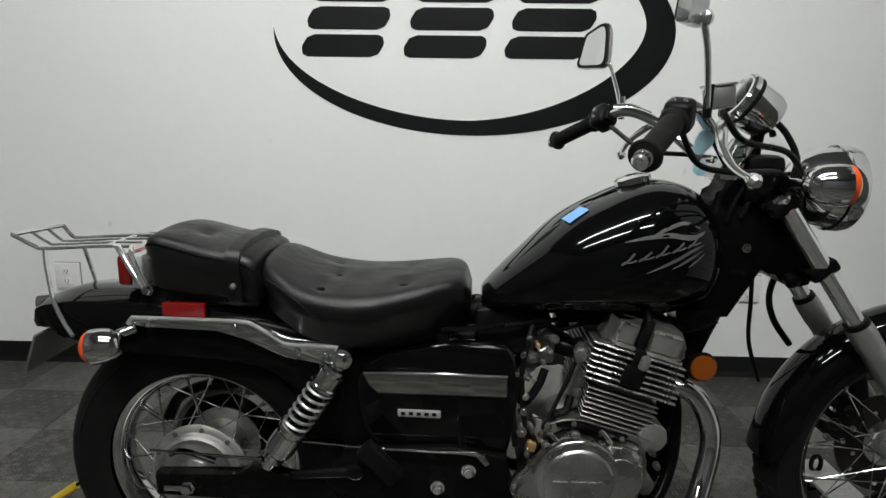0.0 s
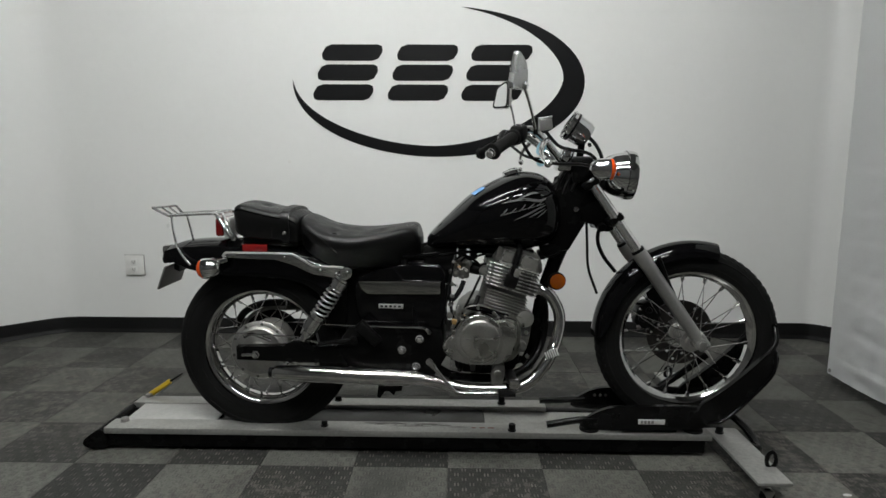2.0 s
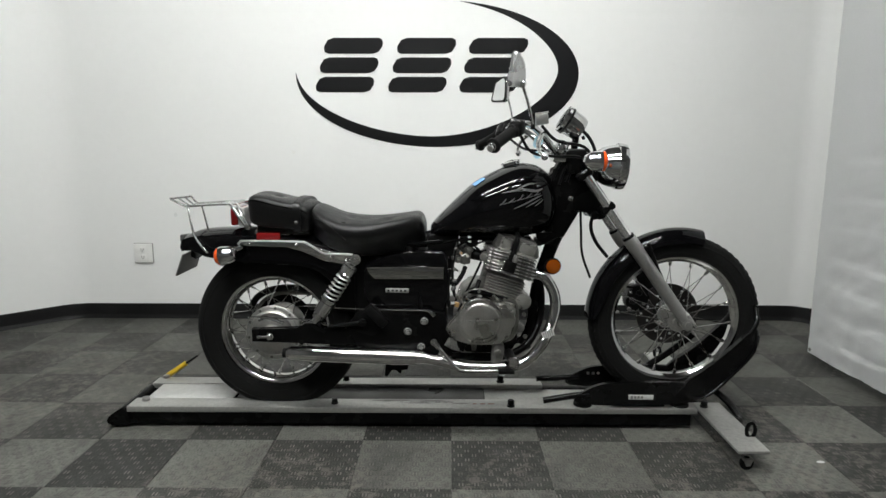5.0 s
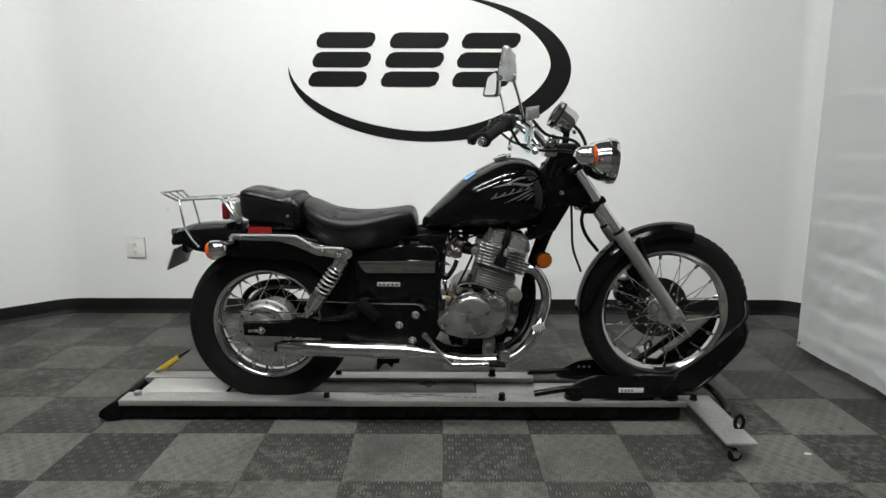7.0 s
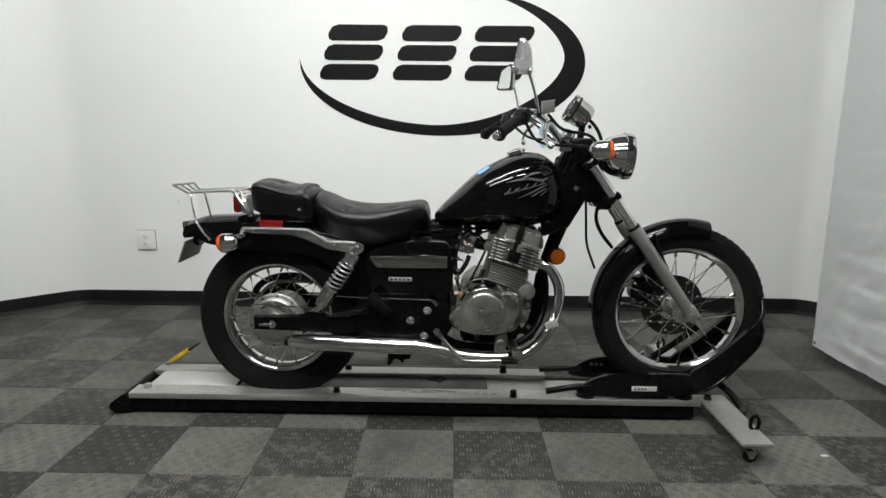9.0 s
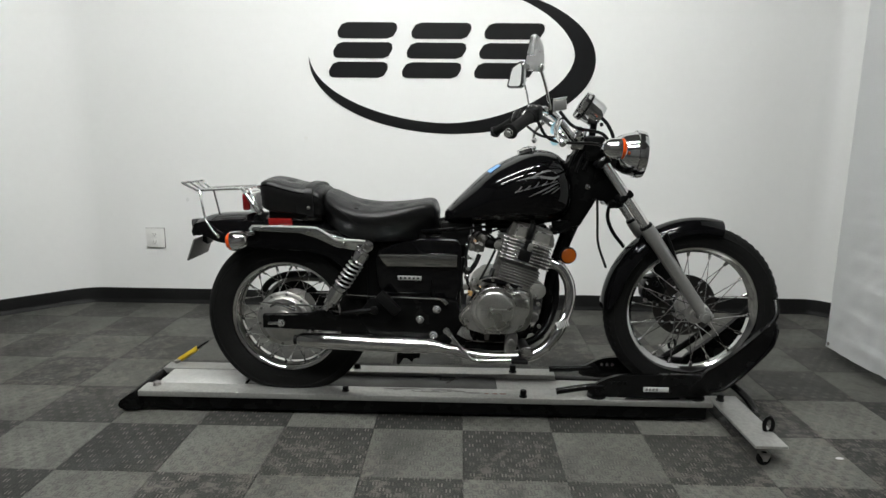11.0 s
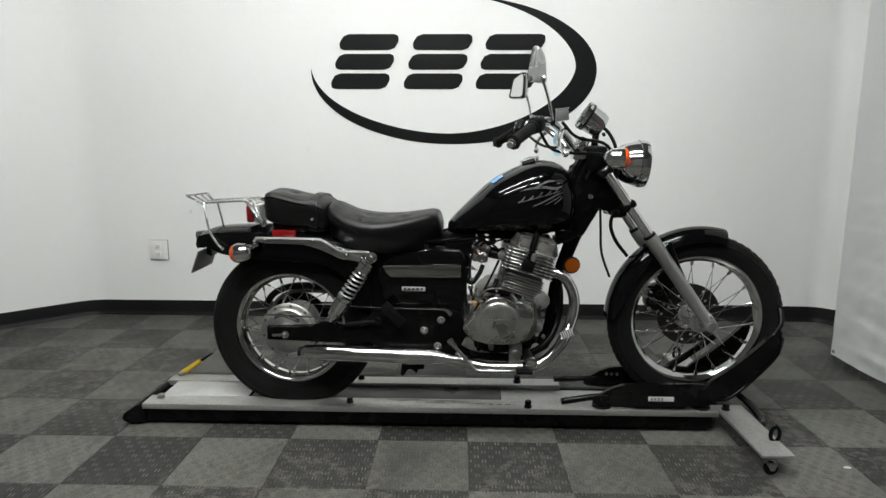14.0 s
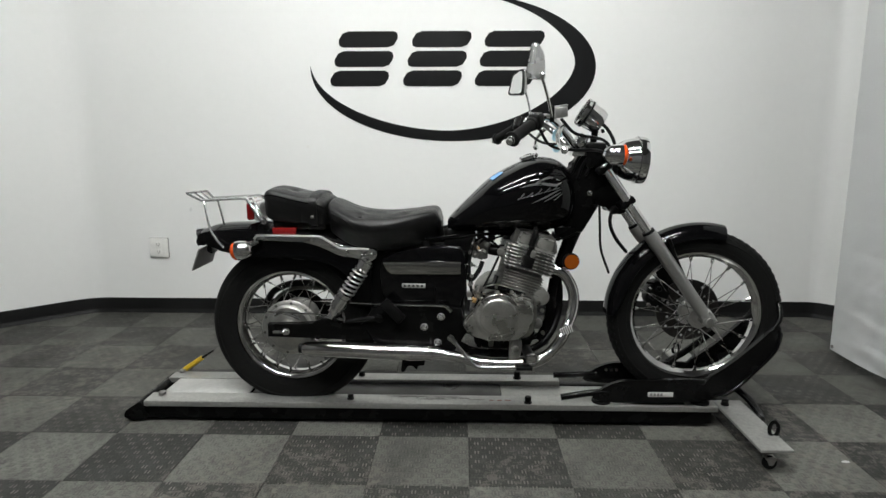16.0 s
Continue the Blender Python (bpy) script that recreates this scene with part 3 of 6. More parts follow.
# knobs and bolts along the rails
for x, y, r, h, m in ((-0.52, 0.145, 0.013, 0.014, M_STEEL), (0.19, 0.125, 0.011, 0.018, M_BLKPL), (0.838, 0.105, 0.012, 0.026, M_BLKPL),
                      (1.335, 0.125, 0.013, 0.014, M_STEEL), (0.196, 0.355, 0.012, 0.018, M_BLKPL), (0.82, 0.34, 0.013, 0.03, M_BLKPL),
                      (1.545, 0.11, 0.012, 0.02, M_BLKPL), (-0.545, 0.372, 0.012, 0.012, M_STEEL)):
    bm = B()
    turned(bm, (x, y, ZT - 0.001), (0, 0, 1), [(r * 1.2, 0), (r * 1.2, h * 0.2), (r * 0.85, h * 0.25), (r, h * 0.45), (r, h * 0.9), (r * 0.75, h)], 14)
    part("knob", bm, m, dolly)
for x in (1.105, 1.46):
    bm = B()
    turned(bm, (x, 0.125, ZT - 0.001), (0, 0, 1), [(0.034, 0), (0.034, 0.007), (0.028, 0.012), (0.01, 0.014)], 20)
    part("pad", bm, M_BLKPL, dolly)
# lettering on the near rail that cannot be read
for i, w in enumerate((0.012, 0.006, 0.015, 0.009, 0.018, 0.005, 0.011)):
    x = 0.43 + i * 0.031 + 0.007 * (i % 3)
    bm = B()
    box(bm, (x, 0.134, ZT + 0.0002), (x + w, 0.141, ZT + 0.0006))
    part("print", bm, M_WORN, near_rail, "worn dark printing")
for x0, x1, y0, y1 in ((0.33, 0.47, 0.150, 0.156), (0.36, 0.40, 0.143, 0.147), (0.44, 0.56, 0.127, 0.131), (0.50, 0.60, 0.146, 0.151), (0.58, 0.63, 0.137, 0.141), (0.62, 0.69, 0.126, 0.129)):
    bm = B()
    slab(bm, rounded([(x0, y0), ((x0 + x1) / 2, y0 - 0.002), (x1, y0 + 0.001), (x1 - 0.012, y1), ((x0 + x1) / 2 + 0.01, y1 + 0.002), (x0 + 0.01, y1 - 0.001)], 3), 0, 0.0004)
    bmesh.ops.transform(bm, matrix=Matrix.Translation((0, 0, ZT + 0.0008)) @ Matrix.Rotation(radians(-90), 4, "X"), verts=bm.verts)
    part("scuff", bm, M_WORN, near_rail, "dark rubber scuff")
for i in range(3):
    bm = B()
    box(bm, (0.70 + i * 0.028, 0.120, ZT + 0.0002), (0.714 + i * 0.028 + 0.004 * i, 0.127, ZT + 0.0006))
    part("print", bm, M_REDINK, near_rail, "worn red printing")
# pull ring and yellow lever
for rx, ry in ((1.604, -0.12), (1.556, 0.655)):
    ring = [Vector((rx + 0.014 * math.cos(a), ry, 0.102 + 0.025 * math.sin(a))) for a in (2 * math.pi * k / 20 for k in range(20))]
    loops = []
    for i, q in enumerate(ring):
        d = (ring[(i + 1) % 20] - ring[i - 1]).normalized()
        w = Vector((0, 1, 0))
        u = d.cross(w)
        loops.append([q + 0.0065 * (math.cos(a) * u + math.sin(a) * w) for a in (2 * math.pi * k / 8 for k in range(8))])
    bm = B()
    rings(bm, loops, False, True)
    part("pull_ring", bm, M_BLKSTEEL, dolly, "black steel pull ring")
lever = thing("lever", (-0.545, 0.39, ZT), "yellow handled lever with a dark tip on the dolly", "lever")
bm = B()
tube(bm, [(-0.552, 0.388, ZT + 0.002), (-0.54, 0.388, 0.09), (-0.472, 0.40, 0.135)], [0.007, 0.0105, 0.0100], 12, 4)
part("handle", bm, M_YELLOW, lever)
bm = B()
rod(bm, (-0.475, 0.40, 0.133), (-0.425, 0.405, 0.165), 0.005, 0.0035, 8)
part("tip", bm, M_BLKPL, lever)

# ---------------------------------------------------------------- the wheel chock
chock = thing("wheel_chock", (1.35, C, ZT), "black steel wheel chock holding the front tyre", "wheel chock")
for s in (-1, 1):
    y = C - 0.070 if s < 0 else C + 0.110
    bm = B()
    slab(bm, rounded([(1.085, 0.098), (1.088, 0.135), (1.160, 0.172), (1.25, 0.178), (1.46, 0.180), (1.50, 0.14), (1.49, 0.105), (1.30, 0.094)], 3), y - 0.008, y + 0.008, 0.003)
    side = part("side_plate", bm, M_CHOCK, chock)
    bm = B()
    tube(bm, [(1.12, y, 0.130), (1.06, y, 0.126), (0.955, y, 0.108 if s < 0 else 0.122)], 0.012, 10, 4)
    part("arm", bm, M_CHOCK, chock)
    if s < 0:
        bm = B()
        box(bm, (1.262, y - 0.0100, 0.117), (1.352, y - 0.0085, 0.135), 0.0008)
        part("sticker", bm, M_LABEL, side, "pale sticker with unreadable print")
        bm = B()
        for i in range(4):
            box(bm, (1.27 + i * 0.012, y - 0.0112, 0.121), (1.278 + i * 0.012, y - 0.0101, 0.131))
        part("print", bm, M_INK, side)
    for hx in (1.135, 1.155, 1.175):
        bm = B()
        turned(bm, (hx + 0.02, y - 0.0085, 0.148), (0, -1, 0), [(0.006, 0), (0.006, 0.001), (0.001, 0.0012)], 10)
        part("hole_plug", bm, M_STEEL if s > 0 else M_BLKPL, side)
    bm = B()
    slab(bm, rounded([(1.44, 0.112), (1.545, 0.125), (1.63, 0.205), (1.700, 0.285), (1.715, 0.34), (1.712, 0.375), (1.690, 0.385), (1.655, 0.345), (1.56, 0.255), (1.45, 0.168)], 3), y - 0.0105, y + 0.0105, 0.0075, 3)
    upright = part("upright", bm, M_CHOCK, chock)
    bm = B()
    tube(bm, [(1.495, y - 0.009, 0.124), (1.540, y - 0.010, 0.131), (1.585, y - 0.010, 0.166), (1.628, y - 0.010, 0.211), (1.694, y - 0.010, 0.290), (1.706, y - 0.009, 0.34), (1.702, y - 0.008, 0.37)], 0.0065, 10, 4)
    part("edge_bead", bm, M_GLOSS, upright, "rounded glossy edge")
    bm = B()
    tube(bm, [(1.665, y, 0.345), (1.705, y, 0.40), (1.712, y * 0.6 + C * 0.4, 0.45)], 0.009, 10, 4)
    part("hoop_arm", bm, M_CHOCK, chock)
bm = B()
tube(bm, [(1.712, C - 0.042, 0.450), (1.716, C, 0.456), (1.712, C + 0.066, 0.450)], 0.009, 12, 5)
part("hoop", bm, M_CHOCK, chock)
# cradle trough between the sides: inclined plates that meet the tyre
for a, b in (((1.22, 0.10), (1.40, 0.088)), ((1.56, 0.155), (1.71, 0.30))):
    bm = B()
    d = Vector((b[0] - a[0], 0, b[1] - a[1])).normalized()
    n = Vector((d.z, 0, -d.x))
    if n.z > 0:
        n = -n
    o = [a, b, (b[0] + n.x * 0.008, b[1] + n.z * 0.008), (a[0] + n.x * 0.008, a[1] + n.z * 0.008)]
    slab(bm, o, C - 0.062, C + 0.102)
    part("cradle_plate", bm, M_CHOCK, chock)
bm = B()
tube(bm, [(1.56, C + 0.12, 0.30), (1.46, C + 0.12, 0.22), (1.37, C + 0.12, 0.16)], 0.013, 10, 3)
part("brace", bm, M_CHOCK, chock)
bm = B()
tube(bm, [(1.60, 0.33, 0.085), (1.665, 0.315, 0.065), (1.695, 0.25, 0.045), (1.697, 0.17, 0.03), (1.675, 0.105, 0.03), (1.61, 0.07, 0.06)], 0.014, 12, 5)
part("foot", bm, M_CHOCK, chock)
M_MIRBACK = material("satin_mirror_shell", (0.60, 0.60, 0.595), rough=0.26, metal=0.9, vary=0.1, scale=20)
M_SPRING = material("silver_spring_paint", (0.50, 0.50, 0.49), rough=0.36, metal=0.8, vary=0.1, scale=40)
M_FINE = material("polished_fin_edge", (0.58, 0.575, 0.555), rough=0.30, metal=0.9, vary=0.2, scale=60)
M_GREYHEAD = material("dull_grey_casting", (0.25, 0.247, 0.23), rough=0.40, metal=0.6, vary=0.16, scale=30, bump=0.15)
M_DRUM = material("cast_drum_alloy", (0.44, 0.435, 0.415), rough=0.42, metal=0.9, vary=0.2, scale=26, fine=160, bump=0.25, bump_scale=300, rough_vary=0.12)
M_CASE_DARK = material("dull_steel_rivet", (0.16, 0.158, 0.15), rough=0.45, metal=0.9, vary=0.2, scale=50)
M_BRASS = material("brass_plug", (0.75, 0.48, 0.20), rough=0.3, metal=0.8, vary=0.2, scale=60)

# ---------------------------------------------------------------- the motorcycle
bike = thing("motorcycle", (0.7, C, 0.06), "black cruiser motorcycle with chrome trim strapped upright on a dolly", "motorcycle")
M_RIM = material("rim_chrome", (0.60, 0.595, 0.585), rough=0.085, metal=1.0, vary=0.12, scale=25, rough_vary=0.05)
RA, FA = Vector((-0.015, C, 0.36)), Vector((1.431, C, 0.402))


def wheel(name, hub, r_rim, r_tyre, w_tyre, hub_r, hub_w, spokes, tread):
    """Wire wheel: rim with spokes, hub and tyre."""
    rim_w = w_tyre * 0.60
    bm = B()
    h = rim_w / 2
    turned(bm, hub, (0, 1, 0), [(r_rim, -h), (r_rim + 0.004, -h + 0.002), (r_rim - 0.002, -h + 0.006), (r_rim - 0.012, -h + 0.010), (r_rim - 0.020, -h * 0.45),
                                (r_rim - 0.022, 0), (r_rim - 0.020, h * 0.45), (r_rim - 0.012, h - 0.010), (r_rim - 0.002, h - 0.006), (r_rim + 0.004, h - 0.002), (r_rim, h),
                                (r_rim - 0.008, h - 0.001), (r_rim - 0.018, h - 0.010), (r_rim - 0.024, h * 0.4), (r_rim - 0.026, 0), (r_rim - 0.024, -h * 0.4), (r_rim - 0.018, -h + 0.010), (r_rim - 0.008, -h + 0.001)], 72, True)
    wh = part(name, bm, M_RIM, bike, "chrome wire wheel with a black tyre")
    bm = B()
    prof = []
    hw = w_tyre / 2
    for k in range(17):
        a = math.pi * (k / 16 - 0.5)
        # carcass section: bulging sidewalls and a rounded tread
        y = hw * math.sin(a) * (1.0 if abs(a) < 1.0 else 1.0 - 0.28 * ((abs(a) - 1.0) / 0.57) ** 2)
        r = r_rim - 0.004 + (r_tyre - r_rim + 0.004) * max(0.0, math.cos(a)) ** 0.62
        prof.append((r, y))
    turned(bm, hub, (0, 1, 0), prof, 80, False)
    # remove the end caps
    bmesh.ops.delete(bm, geom=[f for f in bm.faces if len(f.verts) > 4], context="FACES_ONLY")
    tyre = part("tyre", bm, M_RUBBER, wh, "black road tyre")
    for sy in (-1, 1):
        for fr in (0.22, 0.62):
            ty = math.acos(min(1.0, fr ** (1 / 0.62)))
            yy = hw * math.sin(ty) * (1.0 if ty < 1.0 else 1.0 - 0.28 * ((ty - 1.0) / 0.57) ** 2)
            rr = r_rim - 0.004 + (r_tyre - r_rim + 0.004) * fr
            bm = B()
            turned(bm, hub + Vector((0, sy * (yy - 0.001), 0)), (0, sy, 0), [(rr - 0.003, 0), (rr - 0.001, 0.0022), (rr + 0.001, 0.0022), (rr + 0.003, 0)], 72, True)
            part("sidewall_rib", bm, M_RUBBER, tyre)
    # tread blocks: shallow slanted ribs
    n = tread
    bm = B()
    for k in range(n):
        for s in (-1, 1):
            a = 2 * math.pi * (k + (0.5 if s > 0 else 0)) / n
            for j in range(3):
                th = 0.22 + j * 0.26
                y = hw * math.sin(th) * s
                r = r_rim - 0.004 + (r_tyre - r_rim + 0.004) * math.cos(th) ** 0.62 + 0.0012
                m = Matrix.Translation(hub) @ Matrix.Rotation(-a - 0.02 * j * 1.2, 4, "Y") @ Matrix.Translation((r, y, 0)) @ Matrix.Rotation(s * th * 0.9, 4, "Z") @ Matrix.Rotation(s * 0.5, 4, "X")
                box(bm, (-0.002, -hw * 0.11, -0.0075), (0.0002, hw * 0.11, 0.0075), 0, m)
    if n:
        ob = part("tread", bm, M_RUBBER, wh, "shallow tread blocks")
        ob["kind"] = "stuff"
    else:
        bm.free()
    bm = B()
    turned(bm, hub, (0, 1, 0), [(0.012, -hub_w / 2 - 0.012), (0.02, -hub_w / 2 - 0.01), (0.022, -hub_w / 2), (hub_r, -hub_w / 2 + 0.002), (hub_r, -hub_w / 2 + 0.008), (hub_r * 0.72, -hub_w / 2 + 0.014),
                                (hub_r * 0.66, 0), (hub_r * 0.72, hub_w / 2 - 0.014), (hub_r, hub_w / 2 - 0.008), (hub_r, hub_w / 2 - 0.002), (0.022, hub_w / 2), (0.012, hub_w / 2 + 0.01)], 40)
    part("hub", bm, M_ALLOY, wh)
    # crossed spokes, each a bent wire with a nipple
    for s in (-1, 1):
        for c in (-1, 1):
            bm = B()
            a = Vector((hub_r * 0.93, s * (hub_w / 2 - 0.005), 0))
            ang = c * radians(46 if hub_r < 0.06 else 34)
            b = Vector(((r_rim - 0.024) * math.cos(ang), s * rim_w * 0.12, (r_rim - 0.024) * math.sin(ang)))
            tube(bm, [a, b], 0.0016, 5, 1)
            tube(bm, [b + (a - b).normalized() * 0.017, b], 0.0040, 6, 1)
            me = finish(bm, M_CHROMEW)
            for k in range(spokes // 4):
                ph = 2 * math.pi * (k + (0.25 if c > 0 else 0.0) + (0.5 if s > 0 else 0)) / (spokes // 4)
                shared("spoke", me, Matrix.Translation(hub) @ Matrix.Rotation(ph, 4, "Y"), wh)
    return wh


rear = wheel("rear_wheel", RA, 0.206, 0.300, 0.130, 0.080, 0.13, 36, 0)
front = wheel("front_wheel", FA, 0.236, 0.309, 0.082, 0.036, 0.12, 36, 64)

# rear drum brake plate with its arm
bm = B()
turned(bm, RA + Vector((0, -0.056, 0)), (0, -1, 0), [(0.098, 0), (0.100, 0.008), (0.094, 0.012), (0.086, 0.012), (0.083, 0.022), (0.077, 0.026), (0.070, 0.022), (0.064, 0.022), (0.048, 0.026), (0.036, 0.030), (0.03, 0.043), (0.012, 0.046)], 48)
part("brake_drum", bm, M_DRUM, rear, "cast alloy drum brake plate")
for k in range(10):
    a = 2 * math.pi * k / 10 + 0.2
    bm = B()
    turned(bm, RA + Vector((0.091 * math.cos(a), -0.066, 0.091 * math.sin(a))), (0, -1, 0), [(0.0055, 0), (0.005, 0.004), (0.002, 0.005)], 10)
    part("rivet", bm, M_CASE_DARK, rear)
bm = B()
turned(bm, RA + Vector((0, 0.066, 0)), (0, 1, 0), [(0.070, 0), (0.108, 0), (0.110, 0.003), (0.108, 0.006), (0.070, 0.006)], 44, True)
part("sprocket", bm, M_BLKSTEEL, rear, "dark steel chain sprocket")
bm = B()
rod(bm, (-0.085, C - 0.118, 0.432), (0.135, C - 0.118, 0.425), 0.003, 0.003, 8)
part("torque_rod", bm, M_CHROMEW, rear)
bm = B()
tube(bm, [RA + Vector((-0.04, -0.10, 0.055)), RA + Vector((-0.01, -0.105, 0.066)), RA + Vector((0.05, -0.10, 0.045))], 0.006, 8, 4)
part("brake_arm", bm, M_CHROME, rear)
# front disc on the far side, with drilled holes
bm = B()
turned(bm, FA + Vector((0, 0.055, 0)), (0, 1, 0), [(0.055, 0), (0.115, 0), (0.115, 0.005), (0.055, 0.005)], 48, True)
part("brake_disc", bm, material("dark_disc_steel", (0.045, 0.042, 0.040), rough=0.4, metal=0.9, vary=0.2), front)
bm = B()
for k in range(18):
    a = 2 * math.pi * k / 18
    r = 0.098 if k % 2 else 0.078
    turned(bm, FA + Vector((r * math.cos(a), 0.054, r * math.sin(a))), (0, 1, 0), [(0.0045, 0), (0.0045, 0.008)], 10)
ob = part("disc_holes", bm, M_LABEL, front)
ob["kind"] = "stuff"
bm = B()
slab(bm, rounded([(FA.x + a, FA.z + b) for a, b in ((-0.158, 0.030), (-0.160, 0.075), (-0.140, 0.108), (-0.100, 0.112), (-0.078, 0.085), (-0.082, 0.035), (-0.110, 0.012))], 3), C + 0.030, C + 0.090, 0.008)
slab(bm, [(FA.x + a, FA.z + b) for a, b in ((-0.115, 0.10), (-0.125, 0.155), (-0.150, 0.195), (-0.105, 0.215), (-0.060, 0.14), (-0.045, 0.07), (-0.085, 0.05))], C + 0.062, C + 0.082, 0.004)
caliper = part("brake_caliper", bm, M_BLKPL, bike, "black disc brake caliper")
for dx, dz, r, mat in ((-0.140, 0.055, 0.013, M_BLKPL), (-0.118, 0.085, 0.011, M_BLKPL), (-0.148, 0.088, 0.005, M_CHROMEW), (-0.100, 0.045, 0.006, M_FIND), (-0.152, 0.025, 0.007, M_FIND), (-0.128, 0.018, 0.004, M_CHROMEW)):
    bm = B()
    turned(bm, FA + Vector((dx, 0.032, dz)), (0, -1, 0), [(r, 0), (r, 0.008), (r * 0.7, 0.012), (r * 0.6, 0.010)], 14)
    part("caliper_bolt", bm, mat, caliper)
bm = B()
tube(bm, [FA + Vector((-0.140, 0.03, 0.105)), FA + Vector((-0.172, 0.03, 0.115)), FA + Vector((-0.176, 0.035, 0.160)), FA + Vector((-0.150, 0.05, 0.21))], 0.005, 8, 4)
part("brake_hose", bm, M_BLKPL, caliper)

# chain run over the sprocket towards the engine, with its guard
bm = B()
tube(bm, [(0.56, C + 0.069, 0.452), (0.25, C + 0.069, 0.468), (0.03, C + 0.069, 0.474), (-0.045, C + 0.069, 0.468), (-0.10, C + 0.069, 0.435), (-0.127, C + 0.069, 0.375), (-0.115, C + 0.069, 0.305), (-0.06, C + 0.069, 0.258), (0.02, C + 0.069, 0.248), (0.25, C + 0.069, 0.285), (0.52, C + 0.069, 0.33)], 0.0075, 8, 5)
part("drive_chain", bm, M_FIND, bike, "dark drive chain")
bm = B()
tube(bm, [(-0.150, C + 0.069, 0.400), (-0.118, C + 0.069, 0.455), (-0.062, C + 0.069, 0.485), (0.003, C + 0.069, 0.494), (0.10, C + 0.069, 0.492), (0.30, C + 0.069, 0.484), (0.46, C + 0.069, 0.478)], 0.013, 10, 5)
part("chain_guard", bm, M_BLKPL, bike, "black chain guard")

# swing arm
bm = B()
for s in (-1, 1):
    y = C + s * 0.118
    slab(bm, [(-0.072, 0.346), (-0.072, 0.392), (0.09, 0.394), (0.115, 0.415), (0.155, 0.415), (0.175, 0.398), (0.20, 0.398), (0.56, 0.41), (0.60, 0.40), (0.60, 0.37), (0.40, 0.352), (0.2, 0.342)], y - 0.014, y + 0.014, 0.004)
box(bm, (0.30, C - 0.11, 0.36), (0.36, C + 0.11, 0.40), 0.006)
swing = part("swing_arm", bm, M_BLKSTEEL, bike)
bm = B()
bolt(bm, RA + Vector((0.01, -0.133, 0.008)), (0, -1, 0), 0.0105, 0.018)
rod(bm, RA + Vector((-0.035, -0.137, 0.006)), RA + Vector((0.0, -0.137, 0.007)), 0.006)
part("axle_nut", bm, M_CHROMEW, swing)
# shock absorbers
def shock(s):
    y = C + s * 0.134
    top, low = Vector((0.301, y, 0.645)), Vector((0.152, y, 0.420))
    d = (low - top).normalized()
    L = (low - top).length
    bm = B()
    turned(bm, top, d, [(0.012, 0.0), (0.016, 0.020), (0.024, 0.022), (0.0245, 0.030), (0.0275, 0.032), (0.0275, 0.060), (0.0295, 0.062), (0.0295, 0.068), (0.018, 0.070)], 24)
    sh = part("shock_absorber", bm, M_CHROME, bike, "chrome coil-over shock absorber")
    bm = B()
    turned(bm, top + Vector((0, -0.016, 0)), (0, 1, 0), [(0.012, 0), (0.019, 0.003), (0.019, 0.029), (0.012, 0.032)], 20)
    part("top_eye", bm, M_CHROME, sh)
    bm = B()
    turned(bm, top, d, [(0.020, L - 0.106), (0.0305, L - 0.104), (0.0305, L - 0.096), (0.0250, L - 0.094), (0.0250, L - 0.088), (0.0280, L - 0.086), (0.0275, L - 0.050), (0.0255, L - 0.048), (0.0255, L - 0.040), (0.022, L - 0.036), (0.02, L - 0.02), (0.012, L - 0.016), (0.012, L)], 24)
    part("lower_cup", bm, M_CHROME, sh)
    bm = B()
    _, u, w = basis(d)
    n, turns = 140, 6.0
    pts = [top + d * (0.069 + (L - 0.172) * k / n) + 0.0245 * (math.cos(2 * math.pi * turns * k / n) * u + math.sin(2 * math.pi * turns * k / n) * w) for k in range(n + 1)]
    tube(bm, pts, 0.0031, 7, 1)
    part("spring", bm, M_SPRING, sh, "bright silver coil spring")
    # damper coloured dark to carry the shade between the coils
    bm = B()
    turned(bm, top, d, [(0.010, 0.06), (0.0135, 0.064), (0.0135, L - 0.10), (0.010, L - 0.098)], 14)
    part("damper", bm, M_BLKSTEEL, sh, "damper tube darkened for the shade between the coils")
    bm = B()
    bolt(bm, top + Vector((0, s * 0.016, 0)), (0, s, 0), 0.010, 0.014)
    part("bolt", bm, M_CHROME, sh)


shock(-1)
shock(1)

# rear mudguard with a rounded crown, and the chrome rails beside it
path = smooth_path([(-0.350, 0, 0.672), (-0.338, 0, 0.698), (-0.306, 0, 0.715), (-0.245, 0, 0.729), (-0.10, 0, 0.734), (0.08, 0, 0.728), (0.20, 0, 0.70), (0.30, 0, 0.63)], 5)
bm = B()
loops = []
for i, q in enumerate(path):
    k = min(1.0, i / 20)
    w, dep = 0.055 + 0.040 * k, 0.022 + 0.093 * k
    d = (path[min(i + 1, len(path) - 1)] - path[max(i - 1, 0)]).normalized()
    n = Vector((d.z, 0, -d.x))
    if n.z > 0 and i > 6:
        n = -n
    if i <= 6:
        n = Vector((0.35, 0, -0.94))
    sec = [(-w, dep), (-w, dep * 0.45), (-w * 0.92, dep * 0.2), (-w * 0.6, dep * 0.04), (0, 0), (w * 0.6, dep * 0.04), (w * 0.92, dep * 0.2), (w, dep * 0.45), (w, dep)]
    inn = [(a * 0.95, max(b, 0.004) + 0.003) for a, b in sec[::-1]]
    loops.append([q + Vector((0, C + 0.008 * (1 - k) + a, 0)) + n * b for a, b in sec + inn])
rings(bm, loops)
part("rear_fender", bm, M_GLOSS, bike, "gloss black rear mudguard")
